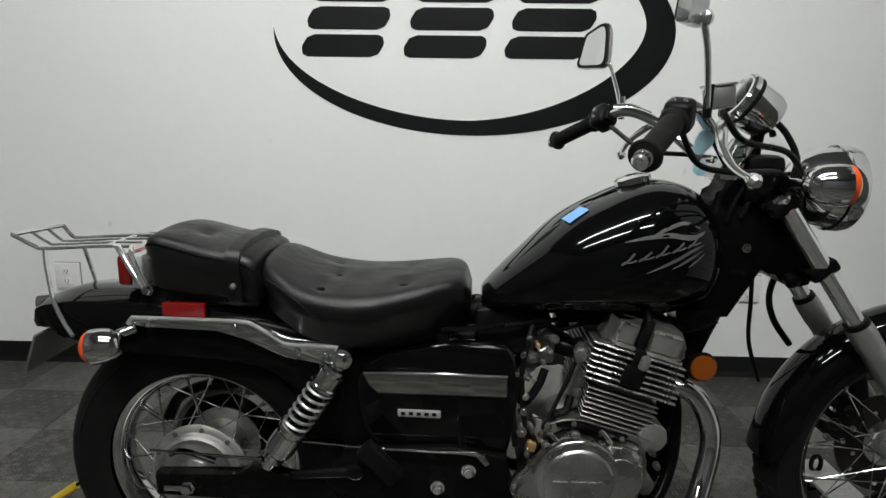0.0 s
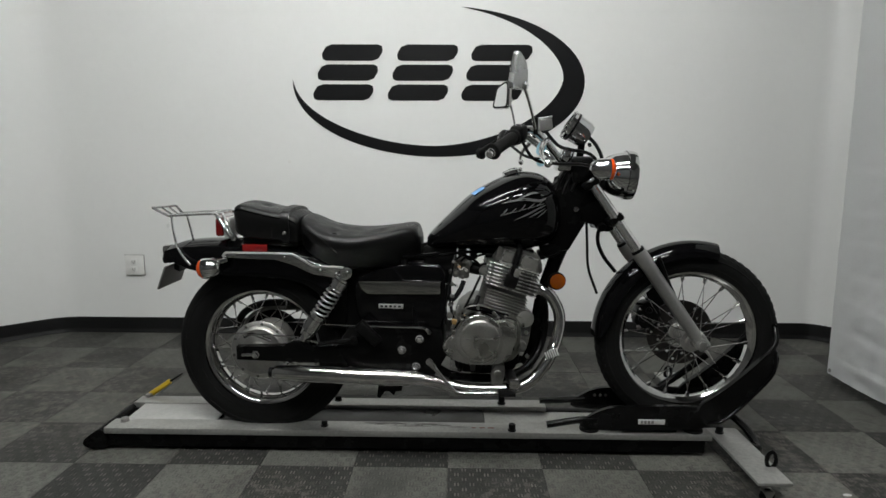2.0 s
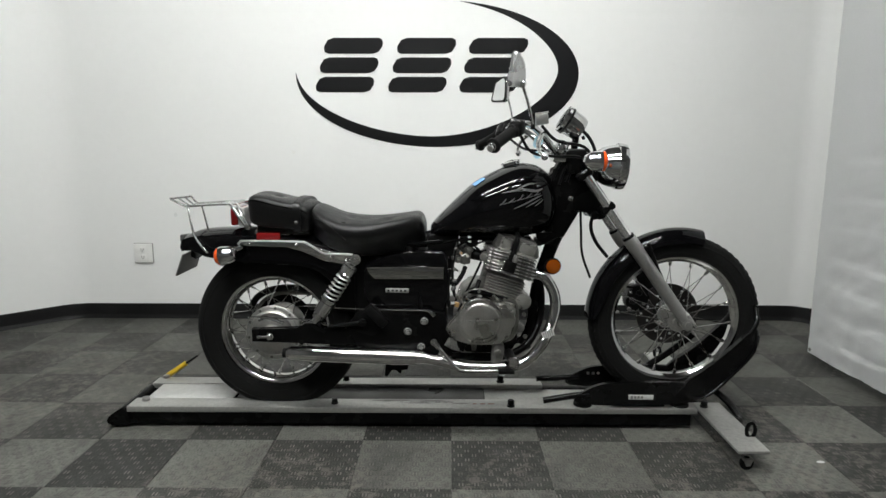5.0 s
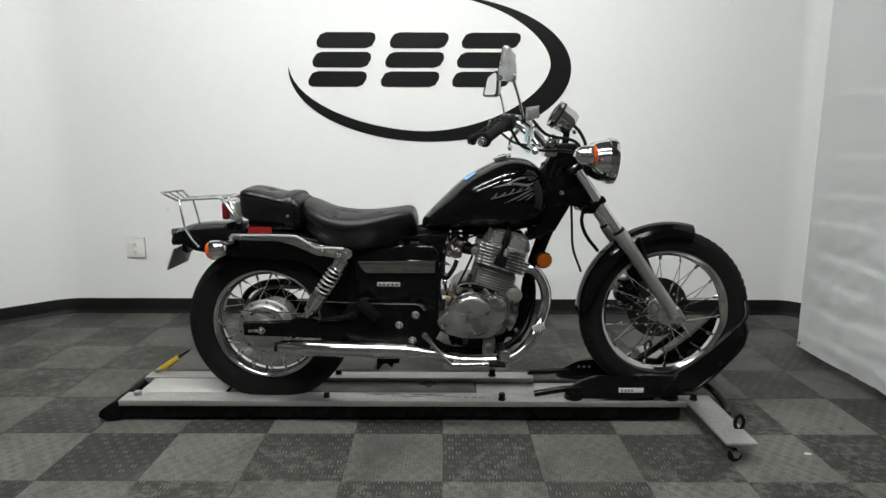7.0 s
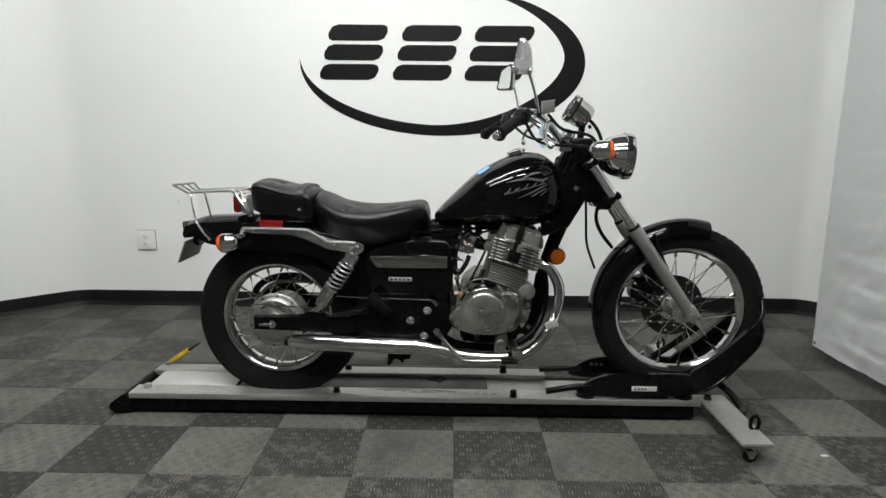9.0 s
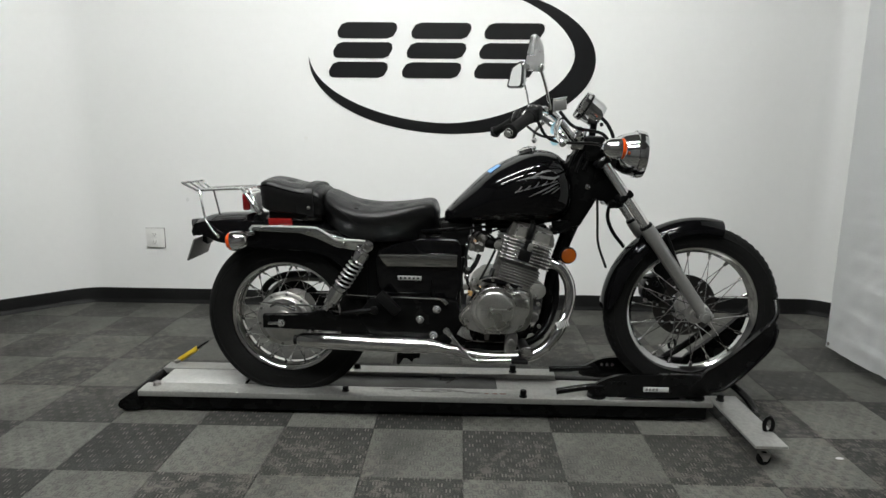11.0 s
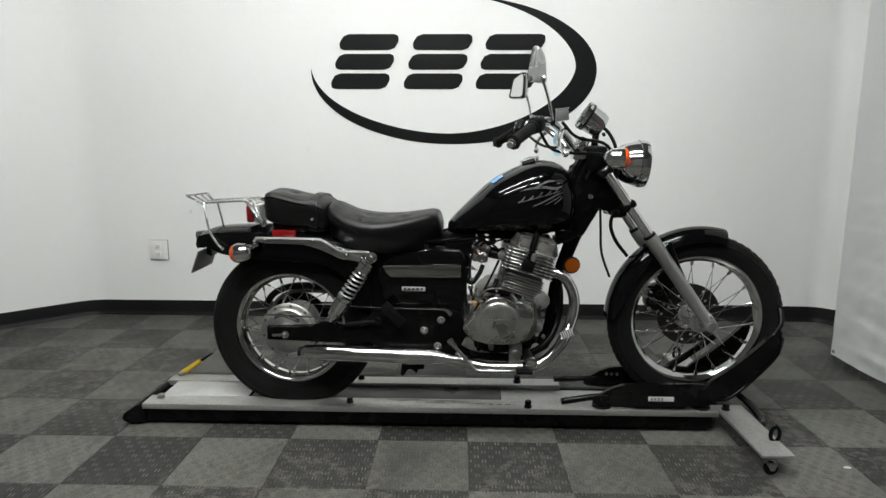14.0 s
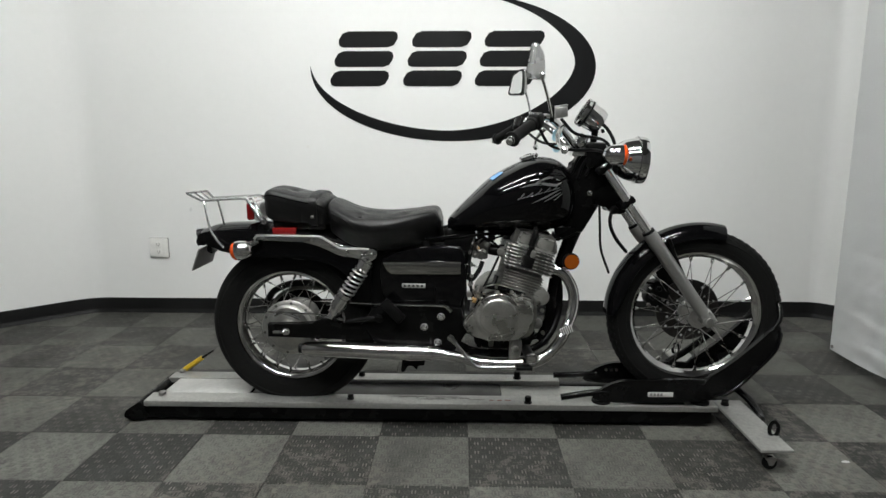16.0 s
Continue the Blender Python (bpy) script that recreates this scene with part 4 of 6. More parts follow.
for s in (-1, 1):
    y = C + s * 0.109
    bm = B()
    top = [(-0.108, 0.688), (-0.100, 0.698), (-0.086, 0.700), (0.062, 0.700), (0.112, 0.699), (0.126, 0.696), (0.153, 0.681), (0.180, 0.665), (0.196, 0.660), (0.248, 0.659), (0.300, 0.657)]
    low = [(0.318, 0.642), (0.308, 0.624), (0.259, 0.623), (0.190, 0.629), (0.152, 0.650), (0.117, 0.672), (0.061, 0.680), (-0.072, 0.683), (-0.100, 0.682)]
    slab(bm, top + low, y - 0.009, y + 0.009, 0.0065, 4)
    rail = part("fender_rail", bm, M_CHROME, bike, "chrome fender rail")
    # lip in paler metal than the rail, a highlight put into its colour
    bm = B()
    tube(bm, [(x, y + s * 0.006, z - 0.001) for x, z in top], 0.0042, 8, 3)
    part("lip", bm, M_SPRING, rail, "rolled upper edge, paler to stand in for its highlight")
    for bx, bz in ((-0.069, 0.690), (0.095, 0.686), (0.212, 0.645)):
        bm = B()
        turned(bm, (bx, y + s * 0.008, bz), (0, s, 0), [(0.0075, 0), (0.007, 0.004), (0.004, 0.006), (0.001, 0.0065)], 14)
        part("bolt", bm, M_CHROME, rail)
    # turn signal: chrome bullet with an orange lens to the rear
    bm = B()
    ys = C + s * 0.145
    rod(bm, (-0.10, y, 0.676), (-0.135, ys, 0.668), 0.009)
    turned(bm, (-0.118, ys, 0.658), (-1, -0.0, -0.18), [(0.006, -0.016), (0.020, -0.010), (0.029, 0.005), (0.0335, 0.026), (0.0335, 0.040), (0.030, 0.041)], 24)
    sig = part("rear_turn_signal", bm, M_CHROME, bike, "chrome turn signal with an orange lens")
    bm = B()
    turned(bm, (-0.1575, ys, 0.6508), (-1, 0, -0.18), [(0.0315, 0), (0.031, 0.008), (0.023, 0.017), (0.007, 0.021)], 24)
    part("lens", bm, M_ORANGE, sig)
    # side reflector on the mudguard
    bm = B()
    box(bm, (-0.048, C + s * 0.096 - 0.008, 0.697), (0.034, C + s * 0.096 + 0.008, 0.726), 0.003)
    part("side_reflector", bm, M_RED, bike, "red rectangular reflector")

# tail: tail light behind the rack, plate lamp and plate bracket
bm = B()
box(bm, (-0.135, C - 0.04, 0.738), (-0.110, C + 0.10, 0.806), 0.008)
tail = part("tail_light", bm, M_BADGE, bike, "red tail light in a pale housing")
bm = B()
box(bm, (-0.163, C - 0.038, 0.742), (-0.1355, C + 0.098, 0.803), 0.008)
part("lens", bm, M_RED, tail)
bm = B()
turned(bm, (-0.368, C + 0.03, 0.684), (1, 0, 0.1), [(0.012, 0), (0.019, 0.002), (0.02, 0.03), (0.016, 0.034), (0.01, 0.06)], 18)
part("plate_lamp", bm, M_CHROME, bike)
bm = B()
slab(bm, [(-0.341, 0.638), (-0.336, 0.636), (-0.364, 0.560), (-0.370, 0.561)], 0.13, 0.31, 0.001)
part("plate_bracket", bm, M_FIND, bike, "dull dark empty plate holder")
bm = B()
slab(bm, [(-0.336, 0.62), (-0.332, 0.665), (-0.312, 0.672), (-0.318, 0.61)], 0.19, 0.25, 0.003)
part("plate_arm", bm, M_BLKPL, bike)

# luggage rack of chrome rod
RY = 0.225
bm = B()
r = 0.0042
for k in (-1, -0.33, 0.33, 1):
    y = RY + k * 0.06
    tube(bm, [(-0.145, y, 0.816), (-0.22, y, 0.814), (-0.322, y, 0.808), (-0.340, y, 0.811), (-0.384 + 0.013 * (k + 1), y, 0.834)], r if abs(k) == 1 else 0.003, 8, 4)
tube(bm, [(-0.384, RY - 0.06, 0.834), (-0.358, RY + 0.06, 0.833)], r, 8, 1)
tube(bm, [(-0.20, RY - 0.06, 0.814), (-0.20, RY + 0.06, 0.814)], 0.0035, 8, 1)
rack = part("luggage_rack", bm, M_BRIGHT, bike, "chrome tube luggage rack")
for k in (-1, 1):
    y = RY + k * 0.06
    bm = B()
    if k < 0:
        tube(bm, [(-0.322, y, 0.808), (-0.312, 0.150, 0.772), (-0.294, 0.133, 0.711), (-0.262, 0.110, 0.672), (-0.236, 0.092, 0.653)], 0.0042, 8, 4)
    else:
        tube(bm, [(-0.322, y, 0.808), (-0.314, y + 0.01, 0.75), (-0.302, y + 0.018, 0.688), (-0.266, y + 0.022, 0.644)], 0.0042, 8, 4)
    part("strut", bm, M_BRIGHT, rack)
    bm = B()
    tube(bm, [(-0.18, y, 0.815), (-0.160, y + k * 0.02, 0.812), (-0.125, y + k * 0.045, 0.775), (-0.098, y + k * 0.05, 0.735)], [0.005, 0.0065, 0.0065, 0.006], 10, 4)
    part("stay", bm, M_BRIGHT, rack)
    bm = B()
    tube(bm, [(-0.145, y, 0.815), (-0.132, y + k * 0.03, 0.808), (-0.108, y + k * 0.05, 0.77), (-0.090, y + k * 0.052, 0.735)], 0.005, 8, 4)
    part("stay", bm, M_BRIGHT, rack)
    bm = B()
    bolt(bm, (-0.093, y + k * 0.052, 0.742), (0, k, 0), 0.009, 0.014)
    part("bolt", bm, M_CHROME, rack)

# seats
def cushion(bm, stations, taper=0.72, grow=0.0, steps=6, dimples=()):
    """An upholstered pad lofted along x: a low crowned deck, a rolled edge and a plain skirt. Stations: x, half width, bottom, edge and top z."""
    st = [np.array(q, float) for q in stations]
    ext = [2 * st[0] - st[1]] + st + [2 * st[-1] - st[-2]]
    fine = []
    for a, b, c, d in zip(ext, ext[1:], ext[2:], ext[3:]):
        for k in range(steps):
            t = k / steps
            fine.append(0.5 * ((2 * b) + (c - a) * t + (2 * a - 5 * b + 4 * c - d) * t * t + (3 * b - a - 3 * c + d) * t ** 3))
    fine.append(st[-1])
    loops = []
    for x, w, zb, ze, zt in fine:
        w, ze, zt, zb = w + grow, ze + grow, zt + grow, zb - grow
        h = zt - ze
        side = [(0.0, zt), (0.18 * w, zt - 0.02 * h), (0.36 * w, zt - 0.10 * h), (0.54 * w, zt - 0.22 * h), (0.70 * w, zt - 0.38 * h), (0.83 * w, zt - 0.56 * h), (0.93 * w, zt - 0.78 * h),
                (0.985 * w, ze - 0.006), (w, ze - 0.014), (0.995 * w, ze - 0.024), (0.975 * w, ze - 0.036), ((0.94 + taper) / 2 * w, (ze + zb) / 2), (taper * w, zb + 0.006), (taper * 0.9 * w, zb)]
        ring = [(x, C - a, z) for a, z in side] + [(x, C + a, z) for a, z in side[:0:-1]]
        out = []
        for p in ring:
            q = Vector(p)
            if q.z > ze - 0.004:
                for bx, by in dimples:
                    q.z -= 0.011 * math.exp(-((q.x - bx) ** 2 + (q.y - C - by) ** 2) / 0.016 ** 2)
            out.append(q)
        loops.append(out)
    return rings(bm, loops)


PILLION = [(-0.078, 0.075, 0.775, 0.822, 0.836), (-0.073, 0.095, 0.762, 0.842, 0.850), (-0.054, 0.108, 0.752, 0.848, 0.860), (-0.02, 0.112, 0.745, 0.843, 0.857), (0.03, 0.115, 0.742, 0.831, 0.845), (0.07, 0.116, 0.738, 0.824, 0.838),
           (0.11, 0.115, 0.734, 0.818, 0.833), (0.134, 0.11, 0.735, 0.803, 0.821), (0.142, 0.09, 0.745, 0.772, 0.788)]
SADDLE = [(0.138, 0.06, 0.735, 0.785, 0.800), (0.145, 0.095, 0.715, 0.798, 0.818), (0.165, 0.12, 0.70, 0.790, 0.815), (0.218, 0.15, 0.672, 0.766, 0.789), (0.288, 0.162, 0.655, 0.754, 0.777), (0.358, 0.158, 0.652, 0.757, 0.775),
          (0.437, 0.135, 0.66, 0.771, 0.783), (0.49, 0.11, 0.672, 0.779, 0.792), (0.515, 0.09, 0.68, 0.768, 0.786), (0.527, 0.06, 0.70, 0.745, 0.755)]
BUTTONS = [(0.272, -0.035), (0.256, -0.110), (0.256, 0.055), (0.405, -0.080), (0.405, 0.06)]
bm = B()
cushion(bm, PILLION, 0.93, dimples=[(0.012, -0.02)])
pillion = part("pillion_seat", bm, M_LEATHER, bike, "black vinyl pillion pad with a strap", 60)
bm = B()
box(bm, (-0.055, C - 0.085, 0.715), (0.135, C + 0.085, 0.760), 0.012)
part("seat_base", bm, M_BLKPL, pillion, "black plastic seat base")
bm = B()
band = [[float(np.interp(x, [q[0] for q in PILLION], [q[k] for q in PILLION])) for k in range(5)] for x in (0.085, 0.087, 0.109, 0.111)]
cushion(bm, [q[:4] + [q[4] + 0.005 * (0 < k < 3)] for k, q in enumerate(band)], 0.93, 0.0055, 1)
part("strap", bm, M_LEATHER, pillion, "black strap across the pad")
for k in (-1, 1):
    bm = B()
    tube(bm, [(x, C + k * (w - 0.0005), ze - 0.010) for x, w, zb, ze, zt in PILLION[1:-1]], 0.0026, 6, 5)
    part("piping", bm, M_SEAM, pillion, "dark sunk seam")
bm = B()
turned(bm, (0.096, C - 0.116, 0.765), (0, -1, 0), [(0.006, -0.004), (0.006, 0.003), (0.003, 0.005)], 12)
part("stud", bm, M_FIND, pillion)
bm = B()
cushion(bm, SADDLE, 0.74, steps=8, dimples=BUTTONS)
seat = part("rider_seat", bm, M_LEATHER, bike, "black vinyl dished rider saddle", 60)
# piping down the saddle's rear corner, and sunk buttons
for s in (-1, 1):
    bm = B()
    tube(bm, [(0.160, C + s * 0.116, 0.780), (0.190, C + s * 0.137, 0.770), (0.225, C + s * 0.1525, 0.752), (0.250, C + s * 0.155, 0.732), (0.272, C + s * 0.156, 0.712)], 0.0022, 6, 5)
    part("piping", bm, M_LEATHER, seat)
for bx, by in BUTTONS:
    w, ze, zt = (float(np.interp(bx, [q[0] for q in SADDLE], [q[k] for q in SADDLE])) for k in (1, 3, 4))
    bz = zt - (zt - ze) * min(1.0, abs(by) / w) ** 2 * 0.8 - 0.0105
    bm = B()
    turned(bm, (bx, C + by, bz), (0, by, 1), [(0.009, -0.003), (0.009, 0.001), (0.006, 0.003), (0.002, 0.0036)], 14)
    part("button", bm, M_SEAM, seat)

# fuel tank, teardrop
bm = B()
TANK = [(0.545, 0.030, 0.708, 0.735), (0.553, 0.055, 0.700, 0.755), (0.615, 0.095, 0.702, 0.819), (0.692, 0.130, 0.705, 0.890), (0.769, 0.145, 0.706, 0.934), (0.827, 0.148, 0.706, 0.957),
        (0.875, 0.142, 0.707, 0.963), (0.924, 0.125, 0.716, 0.952), (0.958, 0.105, 0.73, 0.924), (0.976, 0.08, 0.76, 0.88), (0.984, 0.04, 0.79, 0.84)]
hull(bm, TANK, 2.35, 44, 5)
tank = part("fuel_tank", bm, M_GLOSS, bike, "gloss black teardrop fuel tank with grey decals")
bm = B()
turned(bm, (0.828, C, 0.957), (-0.26, 0, 0.965), [(0.034, 0), (0.034, 0.009), (0.030, 0.012), (0.020, 0.0125), (0.018, 0.014), (0.003, 0.0145)], 32)
box(bm, (-0.012, -0.003, 0.012), (0.012, 0.003, 0.0165), 0.001, Matrix.Translation((0.828, C, 0.957)) @ Matrix.Rotation(radians(-15), 4, "Y"))
part("filler_cap", bm, M_CHROME, tank, "chrome filler cap")


def on_tank(x, z, lift=0.0015):
    """A point on the near flank of the tank."""
    st = TANK[2:-1]
    xs = [s[0] for s in st]
    w, z0, z1 = (float(np.interp(x, xs, [s[i] for s in st])) for i in (1, 2, 3))
    q = min(0.999, abs(2 * (z - z0) / (z1 - z0) - 1))
    return Vector((x, C - w * (1 - q ** 2.35) ** (1 / 2.35) - lift, z))


def decal(bm, pts, width, taper=True):
    """A tapered stroke on the tank's flank."""
    path = smooth_path([(x, 0, z) for x, z in pts], 6)
    n = len(path)
    row = []
    for i, q in enumerate(path):
        d = (path[min(i + 1, n - 1)] - path[max(i - 1, 0)]).normalized()
        w = width * (math.sin(math.pi * (0.06 + 0.9 * i / (n - 1))) if taper else 0.8) / 2
        row.append([bm.verts.new(on_tank(q.x - d.z * w, q.z + d.x * w)), bm.verts.new(on_tank(q.x + d.z * w, q.z - d.x * w))])
    for a, b in zip(row, row[1:]):
        bm.faces.new((a[0], b[0], b[1], a[1]))


for pts, w in (([(0.783, 0.866), (0.826, 0.876), (0.863, 0.879), (0.899, 0.873), (0.924, 0.880)], 0.0085), ([(0.822, 0.872), (0.850, 0.888), (0.886, 0.899), (0.917, 0.889)], 0.0065),
               ([(0.880, 0.880), (0.905, 0.876), (0.926, 0.884)], 0.0050), ([(0.822, 0.814), (0.864, 0.833), (0.900, 0.851), (0.924, 0.861)], 0.0060),
               ([(0.865, 0.821), (0.895, 0.836), (0.922, 0.851)], 0.0050), ([(0.895, 0.822), (0.912, 0.834), (0.928, 0.848)], 0.0035)):
    bm = B()
    decal(bm, pts, w)
    part("decal", bm, M_DECAL, tank, "grey swoosh decal")
for i in range(5):
    x, z = 0.789 + i * 0.0285, 0.836 + i * 0.0075
    bm = B()
    decal(bm, [(x - 0.011, z - 0.009), (x, z - 0.001), (x + 0.010, z + 0.008 + 0.004 * (i in (0, 2, 4)))], 0.0045, False)
    part("script_bar", bm, M_DECAL, tank, "grey slanted bar")
    bm = B()
    decal(bm, [(x - 0.009, z - 0.005), (x + 0.004, z - 0.004), (x + 0.014, z)], 0.0036, False)
    part("script_bar", bm, M_DECAL, tank, "grey slanted bar")
bm = B()
TS = TANK[2:5]
grid = []
for i in range(7):
    line = []
    for j in range(7):
        u, v = i / 6 - 0.5, j / 6 - 0.5
        x, dy = 0.713 + 0.036 * u + 0.010 * v, 0.053 + 0.034 * v - 0.010 * u
        w, z0, z1 = (float(np.interp(x, [s[0] for s in TS], [s[n] for s in TS])) for n in (1, 2, 3))
        z = (z0 + z1) / 2 + (z1 - z0) / 2 * (1 - (abs(dy) / w) ** 2.35) ** (1 / 2.35)
        line.append(bm.verts.new((x - 0.002, C - dy, z + 0.004)))
    grid.append(line)
for i in range(6):
    for j in range(6):
        bm.faces.new((grid[i][j], grid[i + 1][j], grid[i + 1][j + 1], grid[i][j + 1]))
part("tape", bm, M_BLUE, tank, "patch of blue tape")

# frame: backbone, head tube, down tube, lower cradle
bm = B()
tube(bm, [(1.075, C, 0.90), (1.03, C, 0.80)], 0.032, 16, 1)
tube(bm, [(1.035, C, 0.83), (0.976, C, 0.66), (0.932, C, 0.52), (0.915, C, 0.38), (0.885, C, 0.30)], [0.034, 0.025, 0.022, 0.02, 0.02], 14, 4)
slab(bm, [(0.935, 0.90), (1.0, 0.915), (1.065, 0.93), (1.085, 0.86), (1.066, 0.795), (1.015, 0.705), (0.95, 0.70)], C - 0.045, C + 0.045, 0.008)
tube(bm, [(1.03, C, 0.86), (0.80, C, 0.80), (0.55, C, 0.70), (0.35, C, 0.66)], 0.025, 12, 4)
for s in (-1, 1):
    tube(bm, [(0.90, C + s * 0.03, 0.305), (0.80, C + s * 0.10, 0.285), (0.62, C + s * 0.11, 0.30), (0.53, C + s * 0.11, 0.40), (0.50, C + s * 0.10, 0.55), (0.47, C + s * 0.09, 0.68)], 0.014, 10, 4)
    tube(bm, [(0.50, C + s * 0.07, 0.655), (0.30, C + s * 0.07, 0.65), (0.12, C + s * 0.07, 0.68)], 0.012, 10, 3)
bm_neck = B()
slab(bm_neck, rounded([(0.955, 0.915), (0.978, 0.938), (1.000, 0.975), (1.030, 0.985), (1.060, 0.960), (1.060, 0.90), (0.96, 0.88)], 3), C - 0.034, C + 0.034, 0.008)
part("cable_shroud", bm_neck, M_BLKPL, bike, "black rubber shroud round the cables")
for k, pts in enumerate(([(0.968, 0.905), (0.985, 0.950), (1.012, 0.985), (1.045, 0.998)], [(0.990, 0.890), (1.005, 0.935), (1.030, 0.968), (1.070, 0.975)], [(1.015, 0.900), (1.028, 0.930), (1.050, 0.948), (1.085, 0.944)])):
    bm_neck = B()
    tube(bm_neck, [(x, C - 0.042 - 0.004 * k, z) for x, z in pts], 0.0055, 8, 5)
    part("cable", bm_neck, M_BLKPL, bike)
stem = B()
slab(stem, rounded([(1.045, 0.800), (1.078, 0.803), (1.100, 0.782), (1.120, 0.770), (1.158, 0.772), (1.162, 0.818), (1.120, 0.890), (1.087, 0.940), (1.055, 0.90)], 2), C - 0.048, C + 0.048, 0.008)
for sy in (-1, 1):
    turned(stem, (1.115, C + sy * 0.05, 0.790), (0.1, sy, -0.5), [(0.010, 0), (0.014, 0.004), (0.014, 0.018), (0.008, 0.022)], 12)
part("steering_stem", stem, M_BLKSTEEL, bike, "black steering stem")
frame_part = part("frame", bm, M_BLKSTEEL, bike, "black steel frame")
bm = B()
turned(bm, (1.033, C - 0.046, 0.842), (0, -1, 0), [(0.010, 0), (0.0095, 0.003), (0.0070, 0.004), (0.0065, 0.009), (0.0045, 0.010), (0.0040, 0.006)], 6)
part("bolt", bm, M_CHROMEW, frame_part)
bm = B()
turned(bm, (0.981, C - 0.02, 0.598), (0, -1, 0), [(0.012, -0.01), (0.028, 0), (0.031, 0.006), (0.029, 0.010)], 24)
refl = part("front_reflector", bm, M_BLKPL, bike, "round amber reflector")
bm = B()
turned(bm, (0.983, C - 0.03, 0.598), (0, -1, 0), [(0.0255, 0), (0.0255, 0.004), (0.02, 0.006), (0.004, 0.007)], 28)
part("lens", bm, M_AMBER, refl)

for s in (-1, 1):
    bm = B()
    tube(bm, [(0.47, C + s * 0.10, 0.690), (0.53, C + s * 0.105, 0.694), (0.585, C + s * 0.10, 0.700)], 0.006, 8, 3)
    part("grab_rod", bm, M_GLOSS, frame_part)
# side panels and the boxes behind them
for s in (-1, 1):
    bm = B()
    y0, y1 = sorted((C + s * 0.085, C + s * 0.118))
    slab(bm, rounded([(0.33, 0.50), (0.325, 0.60), (0.345, 0.635), (0.465, 0.664), (0.595, 0.669), (0.612, 0.60), (0.605, 0.47), (0.56, 0.435), (0.40, 0.44)], 3), y0, y1, 0.010, 4)
    panel = part("side_panel", bm, M_GLOSS, bike, "gloss black side panel")
    bm = B()
    y0, y1 = sorted((C + s * 0.116, C + s * 0.126))
    slab(bm, [(0.334, 0.612), (0.345, 0.590), (0.362, 0.574), (0.598, 0.576), (0.598, 0.616)], y0, y1, 0.003)
    trim = part("trim_strip", bm, M_TRIM, panel, "chrome trim strip")
    bm = B()
    tube(bm, [(0.336, C + s * 0.124, 0.6125), (0.40, C + s * 0.1255, 0.6145), (0.598, C + s * 0.1255, 0.6165)], 0.0028, 8, 3)
    part("bead", bm, M_CHROME, trim)
    # thin chrome bead added as the highlight along the gloss panel's top
    bm = B()
    tube(bm, [(0.455, C + s * 0.1085, 0.6600), (0.475, C + s * 0.1100, 0.6650), (0.590, C + s * 0.1100, 0.6685)], [0.001, 0.0026, 0.0022], 8, 3)
    part("edge_bead", bm, M_CHROMEW, panel, "chrome bead drawn as the upper edge's highlight")
    bm = B()
    y0, y1 = sorted((C + s * 0.117, C + s * 0.121))
    box(bm, (0.398, y0, 0.5265), (0.478, y1, 0.5415), 0.002)
    part("badge", bm, M_BADGE, panel, "chrome name badge")
    bm = B()
    y0, y1 = sorted((C + s * 0.1205, C + s * 0.122))
    for i in range(5):
        box(bm, (0.4045 + i * 0.0144, y0, 0.5312), (0.4125 + i * 0.0144, y1, 0.5372))
    part("print", bm, M_SEAM, panel)
bm = B()
box(bm, (0.28, C - 0.085, 0.33), (0.605, C + 0.085, 0.655), 0.02)
box(bm, (0.205, C - 0.075, 0.44), (0.30, C + 0.075, 0.69), 0.02)
part("air_box", bm, M_BLKPL, bike, "black plastic air box")
bm = B()
slab(bm, [(0.30, 0.335), (0.26, 0.40), (0.30, 0.46), (0.50, 0.475), (0.60, 0.46), (0.62, 0.38), (0.58, 0.31), (0.44, 0.315)], C - 0.135, C - 0.110, 0.005)
bracket = part("footrest_bracket", bm, M_BLKSTEEL, bike)
for bx, bz in ((0.475, 0.395), (0.532, 0.432), (0.521, 0.341)):
    bm = B()
    turned(bm, (bx, C - 0.134, bz), (0, -1, 0), [(0.0135, 0), (0.0135, 0.003), (0.010, 0.004), (0.0098, 0.010), (0.0075, 0.0135), (0.003, 0.0145)], 18)
    part("bolt", bm, M_BRIGHT, bracket)
# folded passenger peg
bm = B()
box(bm, (-0.045, -0.012, -0.018), (0.045, 0.012, 0.018), 0.006, Matrix.Translation((0.372, C - 0.16, 0.455)) @ Matrix.Rotation(radians(45), 4, "Y"))
peg = part("passenger_peg", bm, M_BLKPL, bike, "folded black rubber peg")
bm = B()
tube(bm, [(0.205, C - 0.138, 0.408), (0.26, C - 0.140, 0.416), (0.315, C - 0.142, 0.424)], [0.008, 0.010, 0.011], 10, 3)
turned(bm, (0.322, C - 0.132, 0.426), (0, -1, 0), [(0.016, 0), (0.016, 0.018), (0.010, 0.022), (0.004, 0.022)], 14)
part("hanger", bm, M_CHOCK, peg, "black enamelled steel hanger")
bm = B()
tube(bm, [(0.215, C - 0.130, 0.473), (0.33, C - 0.139, 0.472), (0.46, C - 0.142, 0.471), (0.535, C - 0.142, 0.471), (0.555, C - 0.142, 0.466), (0.566, C - 0.142, 0.452)], [0.0022, 0.0022, 0.0022, 0.0035, 0.008, 0.007], 8, 3)
part("brake_light_rod", bm, M_CHROMEW, bike)

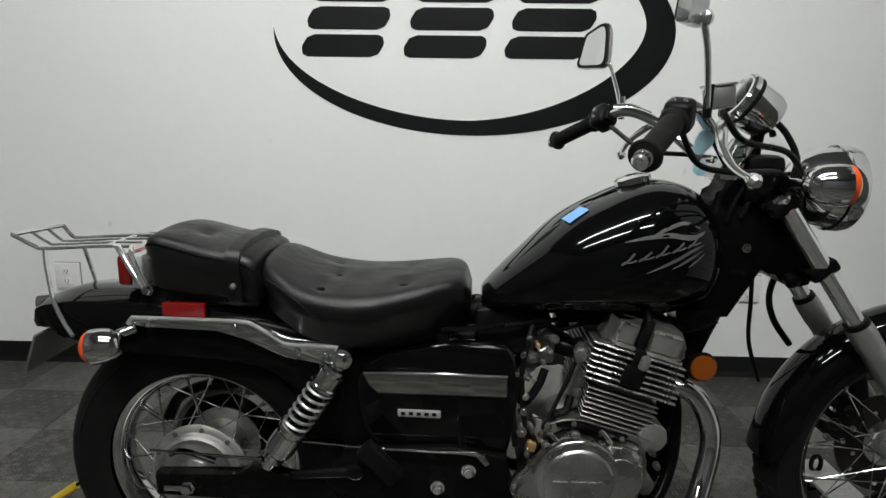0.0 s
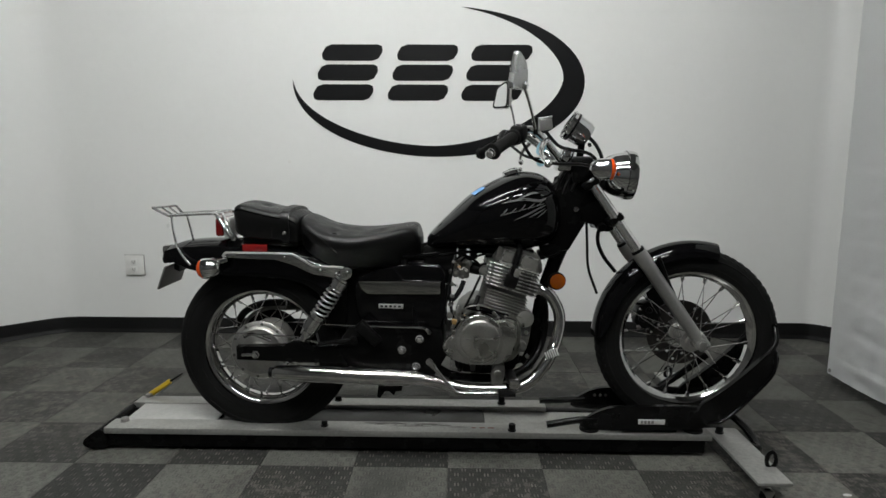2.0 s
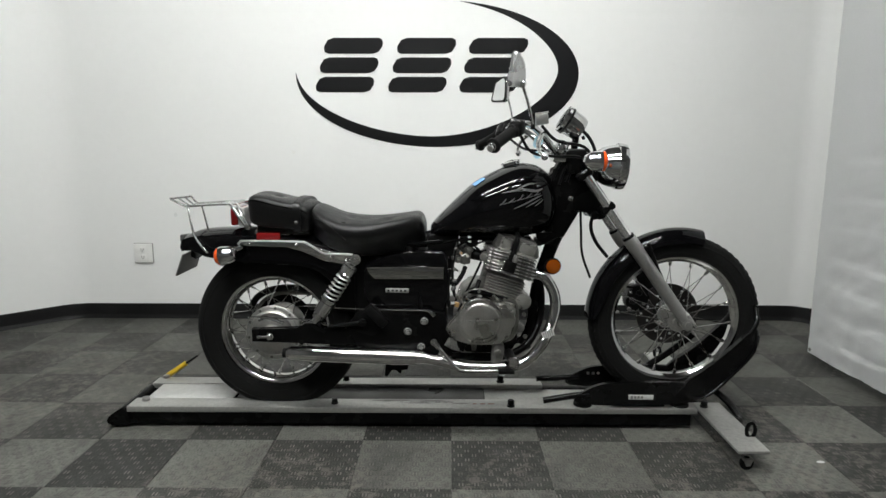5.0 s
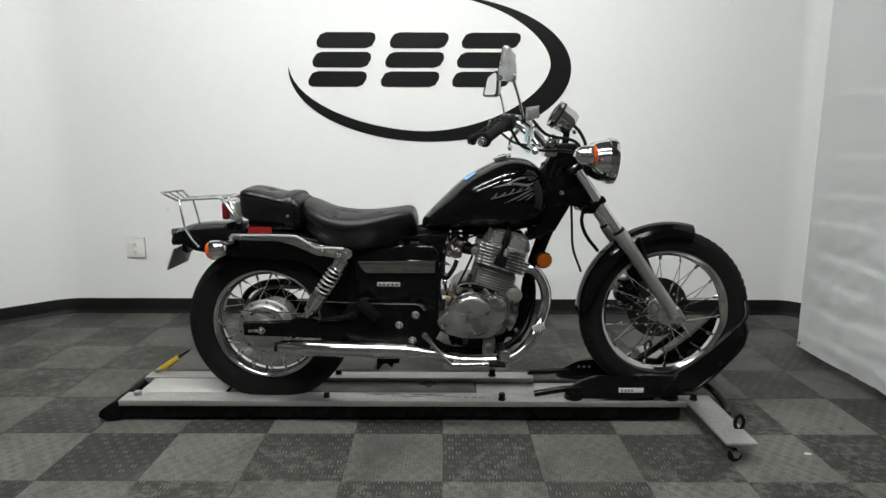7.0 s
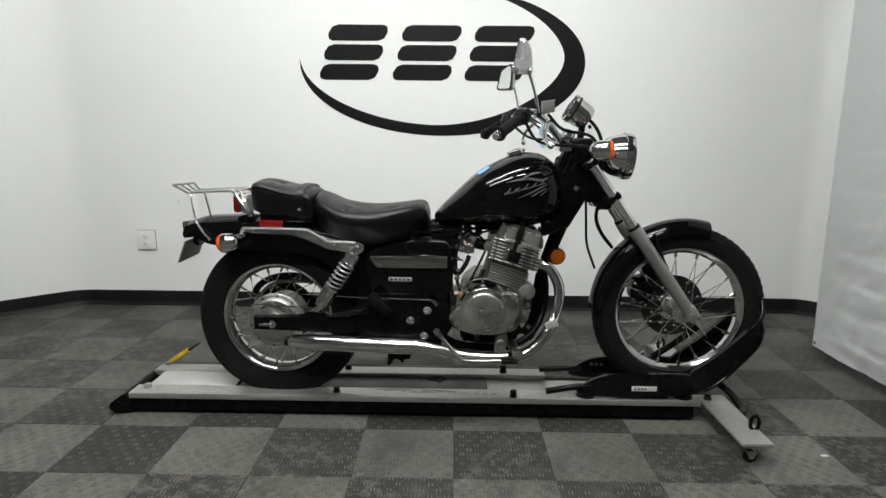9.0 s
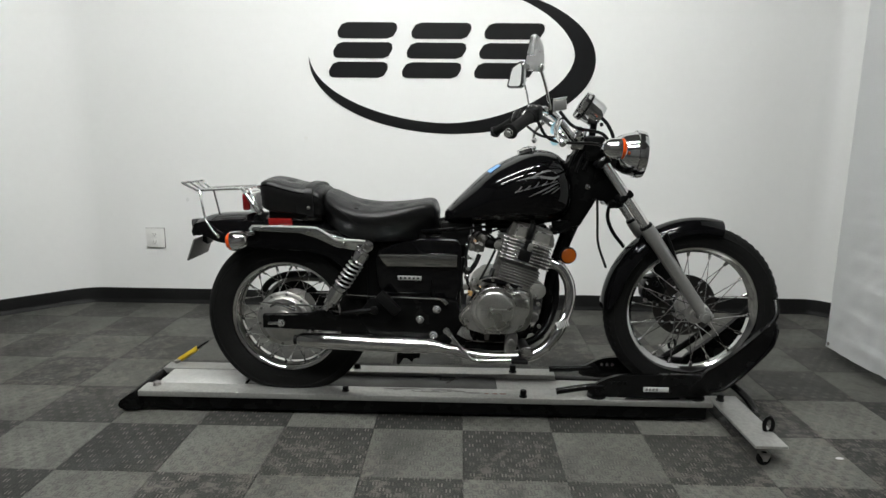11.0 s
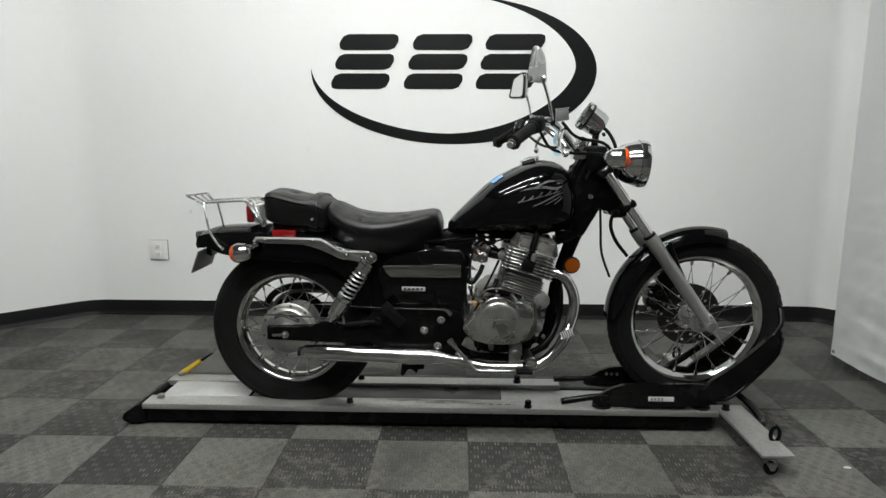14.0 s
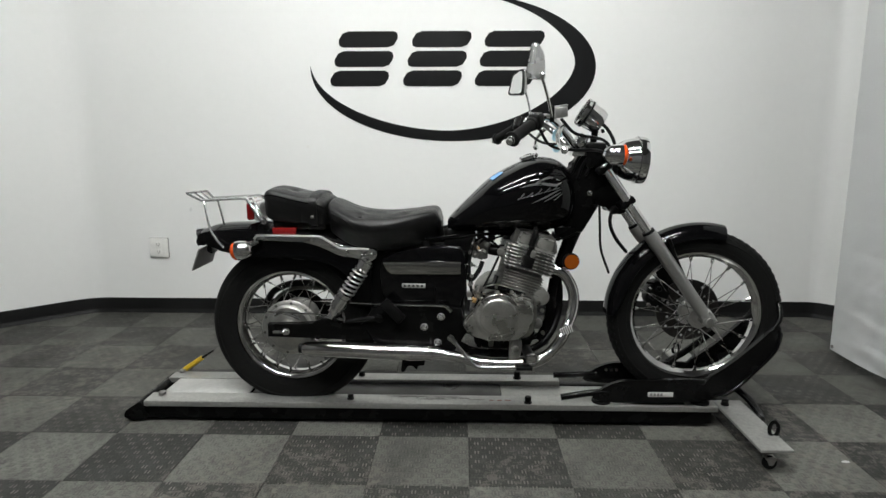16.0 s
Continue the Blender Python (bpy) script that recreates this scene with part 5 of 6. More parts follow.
# engine
ME = Matrix.Translation((0.828, C, 0.604)) @ Matrix.Rotation(radians(17), 4, "Y")
# case alloy toned down to deepen the shade in the engine's recesses
M_CASE = material("stained_darkened_alloy", (0.22, 0.217, 0.20), rough=0.42, metal=0.95, vary=0.34, scale=24, fine=190, bump=0.4, bump_scale=240, rough_vary=0.16)
M_COVER = material("satin_cover_alloy", (0.46, 0.455, 0.43), rough=0.33, metal=1.0, vary=0.26, scale=17, fine=210, bump=0.25, bump_scale=300, rough_vary=0.20)
bm = B()
slab(bm, rounded([(0.628, 0.375), (0.640, 0.44), (0.655, 0.495), (0.697, 0.524), (0.730, 0.527), (0.776, 0.510), (0.842, 0.490), (0.852, 0.44), (0.846, 0.38), (0.81, 0.348), (0.70, 0.342), (0.645, 0.350)], 3), C - 0.140, C + 0.15, 0.012)
engine = part("engine", bm, M_CASE, bike, "finned cast alloy twin engine")
COVER = [(0.602, 0.400), (0.612, 0.426), (0.632, 0.446), (0.645, 0.472), (0.663, 0.495), (0.690, 0.511), (0.716, 0.517), (0.742, 0.511), (0.766, 0.497), (0.803, 0.499), (0.832, 0.489), (0.838, 0.462),
         (0.832, 0.420), (0.822, 0.386), (0.796, 0.360), (0.757, 0.350), (0.705, 0.349), (0.660, 0.357), (0.620, 0.374)]
cmid = Vector((sum(p[0] for p in COVER), sum(p[1] for p in COVER))) / len(COVER)


def grown(outline, by):
    """The outline pushed outwards by a distance."""
    out = []
    for p in outline:
        q = Vector(p)
        q += (q - cmid).normalized() * by
        out.append((q.x, q.y))
    return out


bm = B()
slab(bm, rounded(grown(COVER, 0.003), 4), C - 0.1470, C - 0.1400)
part("gasket", bm, M_BLKPL, engine, "dark gasket line")
bm = B()
slab(bm, rounded(COVER, 4), C - 0.1560, C - 0.1470, 0.002)
part("cover_flange", bm, M_COVER, engine)
bm = B()
slab(bm, rounded(grown(COVER, -0.007), 4), C - 0.182, C - 0.1562, 0.010, 4)
cover = part("crankcase_cover", bm, M_COVER, engine, "grey cast crankcase cover")
bm = B()
turned(bm, (0.718, C - 0.180, 0.438), (0, -1, 0), [(0.080, -0.010), (0.0785, 0.001), (0.0760, 0.0042), (0.0700, 0.0060), (0.0640, 0.0066), (0.0615, 0.0100), (0.0580, 0.0118), (0.0450, 0.0128), (0.004, 0.0132)], 64)
part("clutch_dome", bm, M_COVER, engine)
bm = B()
turned(bm, (0.791, C - 0.178, 0.441), (0, -1, 0), [(0.046, -0.010), (0.0445, 0.001), (0.0415, 0.0050), (0.0360, 0.0064), (0.004, 0.0072)], 40)
part("alternator_dome", bm, M_COVER, engine)
# highlights built as bright strips: a crescent over the clutch dome, two upper edges
bm = B()
tube(bm, [(0.718 + 0.0765 * math.cos(radians(a)), C - 0.1835, 0.438 + 0.0765 * math.sin(radians(a))) for a in range(152, 38, -12)], [0.0015, 0.0035, 0.005, 0.005, 0.0045, 0.003, 0.0015], 10, 3)
part("polished_edge", bm, M_CHROMEW, cover, "bright strip drawn as the edge's highlight")
bm = B()
tube(bm, [(x, C - 0.158, z) for x, z in ((0.606, 0.404), (0.616, 0.425), (0.634, 0.444), (0.647, 0.470), (0.664, 0.492))], [0.001, 0.002, 0.0022, 0.002, 0.001], 8, 4)
part("polished_edge", bm, M_CHROMEW, cover, "bright strip drawn as the edge's highlight")
bm = B()
tube(bm, [(x, C - 0.160, z) for x, z in ((0.768, 0.4935), (0.785, 0.4955), (0.803, 0.4955), (0.828, 0.486))], [0.001, 0.0022, 0.0022, 0.001], 8, 4)
part("polished_edge", bm, M_CHROMEW, cover, "bright strip drawn as the edge's highlight")
bm = B()
for k, w in enumerate((0.012, 0.010, 0.013, 0.011, 0.012, 0.009)):
    box(bm, (0.673 + k * 0.0155, C - 0.1955, 0.4405), (0.673 + k * 0.0155 + w, C - 0.1930, 0.4445))
part("cast_mark", bm, M_FIN, engine)
for bx, bz in ((0.611, 0.405), (0.640, 0.452), (0.664, 0.490), (0.715, 0.513), (0.765, 0.493), (0.828, 0.484), (0.832, 0.430), (0.815, 0.380), (0.757, 0.355), (0.690, 0.354), (0.634, 0.370)):
    bm = B()
    turned(bm, (bx, C - 0.146, bz), (0, -1, 0), [(0.0085, 0), (0.0085, 0.013), (0.0065, 0.0145), (0.0055, 0.0145), (0.0052, 0.0190), (0.0035, 0.0190), (0.0035, 0.016)], 12)
    part("cover_bolt", bm, M_CASE, engine)
# webs of the lower case behind the cover
for k, (x0, z0, x1, z1) in enumerate(((0.70, 0.345, 0.70, 0.305), (0.735, 0.345, 0.735, 0.312), (0.770, 0.345, 0.775, 0.300), (0.665, 0.352, 0.655, 0.315))):
    bm = B()
    tube(bm, [(x0, C - 0.09 - 0.012 * k, z0), (x1, C - 0.09 - 0.012 * k, z1)], [0.012, 0.008], 8, 1)
    part("case_web", bm, M_BLKSTEEL if k % 2 else M_FIND, engine)
# black block added where the gap under the engine lies in shade
bm = B()
slab(bm, rounded([(0.66, 0.362), (0.64, 0.325), (0.655, 0.298), (0.74, 0.290), (0.83, 0.297), (0.850, 0.330), (0.84, 0.362)], 3), C - 0.075, C + 0.10, 0.010)
part("sump", bm, M_BLKPL, engine, "black block added to darken the gap under the engine")
# cylinder block core and fins
bm = B()
box(bm, (-0.064, -0.095, -0.125), (0.056, 0.095, 0.05), 0.01, ME)
part("cylinder_core", bm, M_FIND, engine)
bm = B()
box(bm, (-0.094, -0.080, -0.105), (-0.070, -0.050, 0.042), 0.008, ME)
part("oil_riser", bm, M_FIND, engine, "dark oil riser beside the barrel")
for k in range(6):
    bm = B()
    turned(bm, ME @ Vector((-0.082, -0.079, -0.090 + k * 0.022)), (0, -1, 0), [(0.010, 0), (0.009, 0.005), (0.005, 0.006)], 10)
    part("riser_stud", bm, M_FIND, engine)


def fin_mesh(half, depth, thick, mat):
    bm = B()
    box(bm, (-half, -depth, -thick), (half, depth, thick), 0.001, None, 1)
    return finish(bm, mat)


me_head = fin_mesh(0.086, 0.121, 0.0020, M_FIND)
me_cyl = fin_mesh(0.068, 0.110, 0.0018, M_FIND)
mf = B()
box(mf, (-0.0885, -0.1255, -0.0018), (0.0885, -0.1195, 0.0018), 0.0010, None, 1)
me_head_edge = finish(mf, M_FINE)
mf = B()
box(mf, (-0.0695, -0.114, -0.0014), (0.0695, -0.1085, 0.0014), 0.0008, None, 1)
me_cyl_edge = finish(mf, M_GREYHEAD)
for k in range(7):
    m = ME @ Matrix.Translation((-0.014 + 0.0012 * k, 0, 0.049 - k * 0.0114))
    shared("edge", me_head_edge, Matrix(), shared("head_fin", me_head, m, engine))
for k in range(8):
    m = ME @ Matrix.Translation((-0.008 + 0.001 * k, 0, -0.040 - k * 0.0096))
    shared("edge", me_cyl_edge, Matrix(), shared("cylinder_fin", me_cyl, m, engine))
# rocker box: a dark rounded body with two pale flats and bright ledges
bm = B()
hull_out = [(-0.082, 0.048), (-0.072, 0.100), (-0.058, 0.109), (0.040, 0.109), (0.062, 0.098), (0.070, 0.048)]
pts = [ME @ Vector((x, 0, z)) for x, z in rounded(hull_out, 3)]
slab(bm, [(p.x, p.z) for p in pts], C - 0.100, C + 0.100, 0.012, 3)
part("rocker_box", bm, M_FIND, engine, "dull dark rocker box")
for x0, x1 in ((-0.066, -0.026), (-0.002, 0.058)):
    bm = B()
    box(bm, (x0, -0.114, 0.060), (x1, -0.095, 0.100), 0.006, ME, 3)
    vc = part("valve_cover", bm, M_GREYHEAD, engine, "dull grey cast valve cover")
    bm = B()
    box(bm, (x0 - 0.004, -0.121, 0.0535), (x1 + 0.008, -0.06, 0.0595), 0.002, ME)
    part("ledge", bm, M_FINE, vc)
    bm = B()
    tube(bm, [ME @ Vector((x0 + 0.004, -0.1150, 0.062)), ME @ Vector((x0 + 0.003, -0.1150, 0.097)), ME @ Vector((x1 - 0.004, -0.1150, 0.099))], 0.0012, 6, 1)
    part("edge", bm, M_FINE, vc)
# plug cap, with black boxes for the shade in its recess and between the covers
bm = B()
box(bm, (-0.034, -0.1295, -0.014), (0.010, -0.09, 0.030), 0.007, ME)
box(bm, (-0.026, -0.128, 0.02), (-0.002, -0.09, 0.062), 0.006, ME)
box(bm, (-0.024, -0.120, 0.05), (-0.006, 0.09, 0.116), 0.004, ME)
tube(bm, [ME @ Vector((-0.014, -0.115, 0.05)), ME @ Vector((-0.016, -0.112, 0.11)), ME @ Vector((-0.03, -0.06, 0.14))], 0.008, 8, 4)
plug = part("plug_cap", bm, M_BLKPL, engine)
bm = B()
box(bm, (-0.012, -0.136, 0.026), (0.006, -0.118, 0.054), 0.005, ME)
part("plug_terminal", bm, M_GREYHEAD, plug)
bm = B()
slab(bm, [(0.682, 0.526), (0.678, 0.536), (0.720, 0.540), (0.750, 0.530), (0.812, 0.510), (0.800, 0.502), (0.745, 0.515), (0.72, 0.524)], C - 0.152, C - 0.138, 0.002)
part("case_recess", bm, M_GLOSS, engine, "gloss black plate over the recess above the cover")
bm = B()
tube(bm, [(0.742, C - 0.045, 0.640), (0.715, C - 0.045, 0.640), (0.690, C - 0.03, 0.645)], [0.022, 0.019, 0.021], 16, 4)
part("intake_manifold", bm, M_BLKPL, engine, "black intake manifold")
bm = B()
turned(bm, (0.730, C - 0.095, 0.643), (-0.2, -1, 0), [(0.014, -0.05), (0.014, 0.0), (0.011, 0.006), (0.003, 0.007)], 18)
part("intake_boss", bm, M_FIND, engine)
bm = B()
box(bm, (-0.008, -0.012, -0.008), (0.008, 0.004, 0.008), 0.002, Matrix.Translation((0.637, C - 0.146, 0.488)) @ Matrix.Rotation(radians(15), 4, "Y"))
part("brass_plug", bm, M_BRASS, engine, "small brass plug")
bm = B()
turned(bm, (0.868, C - 0.10, 0.488), (0, -1, 0), [(0.02, -0.05), (0.027, -0.04), (0.029, 0.008), (0.0275, 0.013), (0.024, 0.0145), (0.004, 0.0155)], 32)
part("breather_can", bm, M_GREYHEAD, engine)
bm = B()
tube(bm, [(0.655, C - 0.146, 0.508), (0.668, C - 0.150, 0.530), (0.697, C - 0.152, 0.541), (0.728, C - 0.152, 0.540), (0.770, C - 0.151, 0.528), (0.835, C - 0.148, 0.508), (0.852, C - 0.146, 0.500)], [0.0012, 0.0020, 0.0022, 0.0018, 0.0020, 0.0018, 0.0012], 8, 5)
part("case_ridge", bm, M_CASE, engine)
for bx, bz in ((0.652, 0.512), (0.668, 0.524), (0.712, 0.534), (0.762, 0.518), (0.800, 0.507), (0.858, 0.478), (0.868, 0.452), (0.873, 0.374)):
    bm = B()
    bolt(bm, (bx, C - 0.142, bz), (0, -1, 0), 0.0055, 0.014)
    part("case_bolt", bm, M_CASE, engine)
for pts in ([(0.668, C - 0.150, 0.515), (0.683, C - 0.158, 0.503), (0.690, C - 0.158, 0.492)], [(0.762, C - 0.150, 0.522), (0.776, C - 0.157, 0.505), (0.782, C - 0.158, 0.490)]):
    bm = B()
    tube(bm, pts, [0.004, 0.005, 0.003], 8, 4)
    part("case_rib", bm, M_COVER, engine)
bm = B()
hull(bm, [(0.672, 0.010, 0.500, 0.512), (0.682, 0.030, 0.490, 0.526), (0.705, 0.040, 0.485, 0.536), (0.730, 0.040, 0.485, 0.538), (0.745, 0.030, 0.490, 0.530)], 2.2, 20, 3, C - 0.04)
part("starter_motor", bm, M_FIND, engine, "dull dark starter motor")
# footrest bosses low in front
bm = B()
slab(bm, rounded([(0.765, 0.350), (0.758, 0.285), (0.772, 0.272), (0.790, 0.285), (0.800, 0.325), (0.796, 0.352)], 3), C - 0.170, C - 0.140, 0.005)
part("case_lug", bm, M_FIND, engine)
bm = B()
turned(bm, (0.778, C - 0.165, 0.322), (0, -1, 0), [(0.013, 0), (0.013, 0.010), (0.009, 0.013), (0.004, 0.013)], 14)
part("lug_bolt", bm, M_CASE, engine)
bm = B()
turned(bm, (0.855, C - 0.10, 0.40), (0, -1, 0), [(0.018, 0), (0.018, 0.03), (0.012, 0.034)], 14)
part("plug_boss", bm, M_FIND, engine)

# carburettor, manifold and hoses behind the cylinders
bm = B()
turned(bm, (0.690, C - 0.03, 0.645), (-0.99, 0, 0.08), [(0.021, 0.0), (0.026, 0.004), (0.026, 0.012), (0.022, 0.014), (0.022, 0.044), (0.027, 0.046), (0.027, 0.058)], 20)
box(bm, (0.648, C - 0.062, 0.610), (0.686, C - 0.002, 0.640), 0.008)
turned(bm, (0.667, C - 0.034, 0.655), (0.05, -0.1, 1), [(0.020, -0.01), (0.024, 0.006), (0.029, 0.010), (0.029, 0.017), (0.022, 0.024), (0.010, 0.026)], 20)
carb = part("carburettor", bm, M_FIND, bike, "alloy carburettor")
bm = B()
tube(bm, [(0.635, C - 0.02, 0.650), (0.610, C - 0.01, 0.652), (0.580, C, 0.650)], [0.028, 0.025, 0.030], 16, 3)
part("air_boot", bm, M_BLKPL, carb, "black rubber air boot")
bm = B()
box(bm, (0.735, C - 0.035, 0.690), (0.80, C + 0.035, 0.712), 0.008)
part("ignition_coil", bm, M_BLKPL, bike, "black ignition coil under the tank")
bm = B()
slab(bm, [(0.915, 0.722), (0.985, 0.725), (0.990, 0.690), (0.968, 0.672), (0.945, 0.686), (0.920, 0.694)], C - 0.055, C - 0.035, 0.003)
part("engine_hanger", bm, M_BLKSTEEL, bike, "black engine hanger bracket")
bm = B()
slab(bm, rounded([(0.535, 0.712), (0.600, 0.714), (0.638, 0.712), (0.645, 0.690), (0.636, 0.640), (0.624, 0.600), (0.604, 0.590), (0.55, 0.60)], 3), C - 0.055, C + 0.055, 0.008)
part("inlet_duct", bm, M_BLKPL, bike, "black plastic inlet duct behind the carburettor")
bm = B()
tube(bm, [(0.50, C - 0.075, 0.684), (0.58, C - 0.080, 0.690), (0.66, C - 0.070, 0.700), (0.74, C - 0.060, 0.702), (0.82, C - 0.055, 0.704)], [0.004, 0.005, 0.005, 0.006, 0.004], 8, 4)
part("wiring_loom", bm, M_SEAM, bike, "black wiring loom under the tank")
bm = B()
slab(bm, rounded([(0.695, 0.714), (0.86, 0.716), (0.862, 0.704), (0.82, 0.698), (0.74, 0.694), (0.70, 0.702)], 3), C - 0.060, C + 0.06, 0.003)
part("tank_bracket", bm, M_BLKPL, bike, "black bracket under the tank")
for x, z, w, h, y in ((0.662, 0.697, 0.030, 0.020, -0.062), (0.700, 0.688, 0.024, 0.026, -0.048), (0.752, 0.690, 0.030, 0.014, -0.066), (0.880, 0.700, 0.036, 0.016, -0.05), (0.925, 0.688, 0.022, 0.026, -0.045)):
    bm = B()
    box(bm, (x - w / 2, C + y - 0.010, z - h / 2), (x + w / 2, C + y + 0.05, z + h / 2), 0.004)
    part("connector_block", bm, M_BLKPL, bike)
for pts in ([(0.650, 0.702), (0.690, 0.684), (0.735, 0.694), (0.790, 0.700)], [(0.830, 0.702), (0.870, 0.688), (0.910, 0.682), (0.955, 0.690), (0.985, 0.705)], [(0.640, 0.676), (0.668, 0.690), (0.705, 0.672), (0.722, 0.655)]):
    bm = B()
    tube(bm, [(x, C - 0.068, z) for x, z in pts], 0.0038, 8, 5)
    part("cable", bm, M_SEAM, bike)
# caps, screws, unions and clips round the carburettor and down beside the side panel
for name, x, z, y, axis, r, h, mat in (
        ("carburettor_cap", 0.660, 0.678, -0.055, (0.1, -1, 0.2), 0.012, 0.014, M_FIND), ("carburettor_cap", 0.684, 0.662, -0.062, (-0.2, -1, 0.2), 0.009, 0.012, M_FIND),
        ("screw", 0.652, 0.652, -0.070, (0, -1, 0.1), 0.005, 0.010, M_BRASS), ("screw", 0.676, 0.640, -0.068, (0.1, -1, 0), 0.0045, 0.012, M_FINE),
        ("carburettor_cap", 0.640, 0.630, -0.070, (0.2, -1, -0.1), 0.011, 0.020, M_FIND), ("screw", 0.664, 0.616, -0.066, (0, -1, 0), 0.005, 0.010, M_FIND),
        ("union", 0.636, 0.668, -0.080, (-0.3, -1, 0.4), 0.005, 0.018, M_FIND), ("union", 0.628, 0.600, -0.092, (0.3, -1, -0.2), 0.006, 0.016, M_FIND),
        ("union", 0.630, 0.560, -0.100, (-0.2, -1, 0.3), 0.006, 0.018, M_FIND), ("clip", 0.622, 0.640, -0.090, (0.5, -1, 0.1), 0.007, 0.008, M_CHROMEW),
        ("clip", 0.626, 0.535, -0.110, (0.1, -1, 0.4), 0.008, 0.010, M_CHROMEW), ("union", 0.640, 0.510, -0.130, (0.2, -1, 0), 0.006, 0.014, M_CASE),
        ("clip", 0.648, 0.528, -0.125, (0, -1, 0.3), 0.006, 0.012, M_CHROMEW), ("screw", 0.634, 0.462, -0.130, (0, -1, 0), 0.007, 0.012, M_STEEL),
        ("union", 0.622, 0.500, -0.120, (0, -1, 0), 0.009, 0.012, M_STEEL), ("screw", 0.645, 0.590, -0.085, (0.3, -1, 0), 0.004, 0.010, M_FINE)):
    bm = B()
    turned(bm, (x, C + y, z), axis, [(r, -0.02), (r, 0), (r * 1.12, h * 0.15), (r, h * 0.6), (r * 0.6, h * 0.65), (r * 0.5, h)], 14)
    part(name, bm, mat, carb)
for pts, r, mat in (([(0.640, C - 0.070, 0.690), (0.630, C - 0.085, 0.655), (0.622, C - 0.095, 0.60), (0.626, C - 0.11, 0.53), (0.640, C - 0.12, 0.47)], 0.0055, M_BLKPL),
                    ([(0.722, C - 0.085, 0.625), (0.700, C - 0.10, 0.580), (0.676, C - 0.115, 0.535), (0.660, C - 0.125, 0.505)], 0.0042, M_BLKPL),
                    ([(0.612, C - 0.090, 0.56), (0.630, C - 0.09, 0.545), (0.655, C - 0.08, 0.575), (0.668, C - 0.07, 0.605)], 0.0085, M_BLKPL),
                    ([(0.652, C - 0.140, 0.535), (0.648, C - 0.145, 0.515), (0.655, C - 0.145, 0.495)], 0.0055, M_FIN),
                    ([(0.700, C - 0.05, 0.690), (0.690, C - 0.06, 0.675), (0.672, C - 0.065, 0.682), (0.655, C - 0.07, 0.668)], 0.0045, M_BLKPL),
                    ([(0.648, C - 0.075, 0.662), (0.655, C - 0.080, 0.645), (0.668, C - 0.078, 0.650), (0.678, C - 0.07, 0.640)], 0.0022, M_FINE),
                    ([(0.716, C - 0.09, 0.560), (0.706, C - 0.10, 0.535), (0.690, C - 0.10, 0.528), (0.676, C - 0.10, 0.520)], 0.0080, M_BLKPL),
                    ([(0.615, C - 0.10, 0.600), (0.606, C - 0.11, 0.54), (0.612, C - 0.12, 0.47)], 0.0065, M_BLKPL)):
    bm = B()
    tube(bm, pts, r, 8, 5)
    part("hose", bm, mat, carb)

# exhaust: header, collector and muffler on the near side
bm = B()
tube(bm, [(0.895, C - 0.070, 0.584), (0.943, C - 0.085, 0.570), (0.975, C - 0.092, 0.522), (0.983, C - 0.098, 0.466), (0.968, C - 0.115, 0.410), (0.944, C - 0.140, 0.365), (0.903, C - 0.158, 0.312),
          (0.85, C - 0.166, 0.278), (0.76, C - 0.170, 0.270), (0.66, C - 0.170, 0.274), (0.58, C - 0.166, 0.292), (0.50, C - 0.160, 0.302), (0.42, C - 0.152, 0.301)], 0.019, 18, 5)
exhaust = part("exhaust", bm, M_PIPE, bike, "chrome exhaust pipe and muffler")
bm = B()
tube(bm, [(0.890, C + 0.02, 0.580), (0.928, C + 0.01, 0.560), (0.945, C, 0.515), (0.948, C - 0.01, 0.455), (0.938, C - 0.03, 0.395), (0.908, C - 0.06, 0.340), (0.862, C - 0.085, 0.305),
          (0.79, C - 0.10, 0.286), (0.70, C - 0.11, 0.290), (0.62, C - 0.13, 0.298)], 0.0125, 16, 5)
part("second_header", bm, M_BLKSTEEL, exhaust, "black second header pipe")
bm = B()
turned(bm, (0.44, C - 0.154, 0.301), (-1, 0.09, 0), [(0.019, -0.10), (0.024, -0.05), (0.0285, 0.0), (0.0290, 0.05), (0.0285, 0.30), (0.025, 0.385), (0.022, 0.395), (0.019, 0.40), (0.019, 0.36)], 28)
part("muffler", bm, M_PIPE, exhaust)
bm = B()
turned(bm, (0.50, C - 0.160, 0.302), (-1, 0.08, 0), [(0.0205, 0), (0.0275, 0.002), (0.0285, 0.012), (0.0275, 0.022), (0.0225, 0.024)], 24)
part("collar", bm, M_PIPE, exhaust)
bm = B()
turned(bm, (0.04, C - 0.118, 0.301), (-1, 0.09, 0), [(0.017, -0.03), (0.017, 0.012), (0.013, 0.012), (0.013, -0.03)], 18)
part("tail_tip", bm, M_BLKPL, exhaust)
bm = B()
mc = Matrix.Translation((0.945, C - 0.184, 0.397)) @ Matrix.Rotation(radians(-22), 4, "Y")
box(bm, (-0.021, -0.004, -0.012), (0.021, 0.004, 0.012), 0.002, mc)
shield = part("heat_shield", bm, M_BLKPL, exhaust, "small slotted heat shield")
for i in range(6):
    bm = B()
    box(bm, (-0.0205 + i * 0.0072, -0.0075, -0.012), (-0.0160 + i * 0.0072, -0.003, 0.012), 0.0008, mc)
    part("rib", bm, M_LABEL, shield)
bm = B()
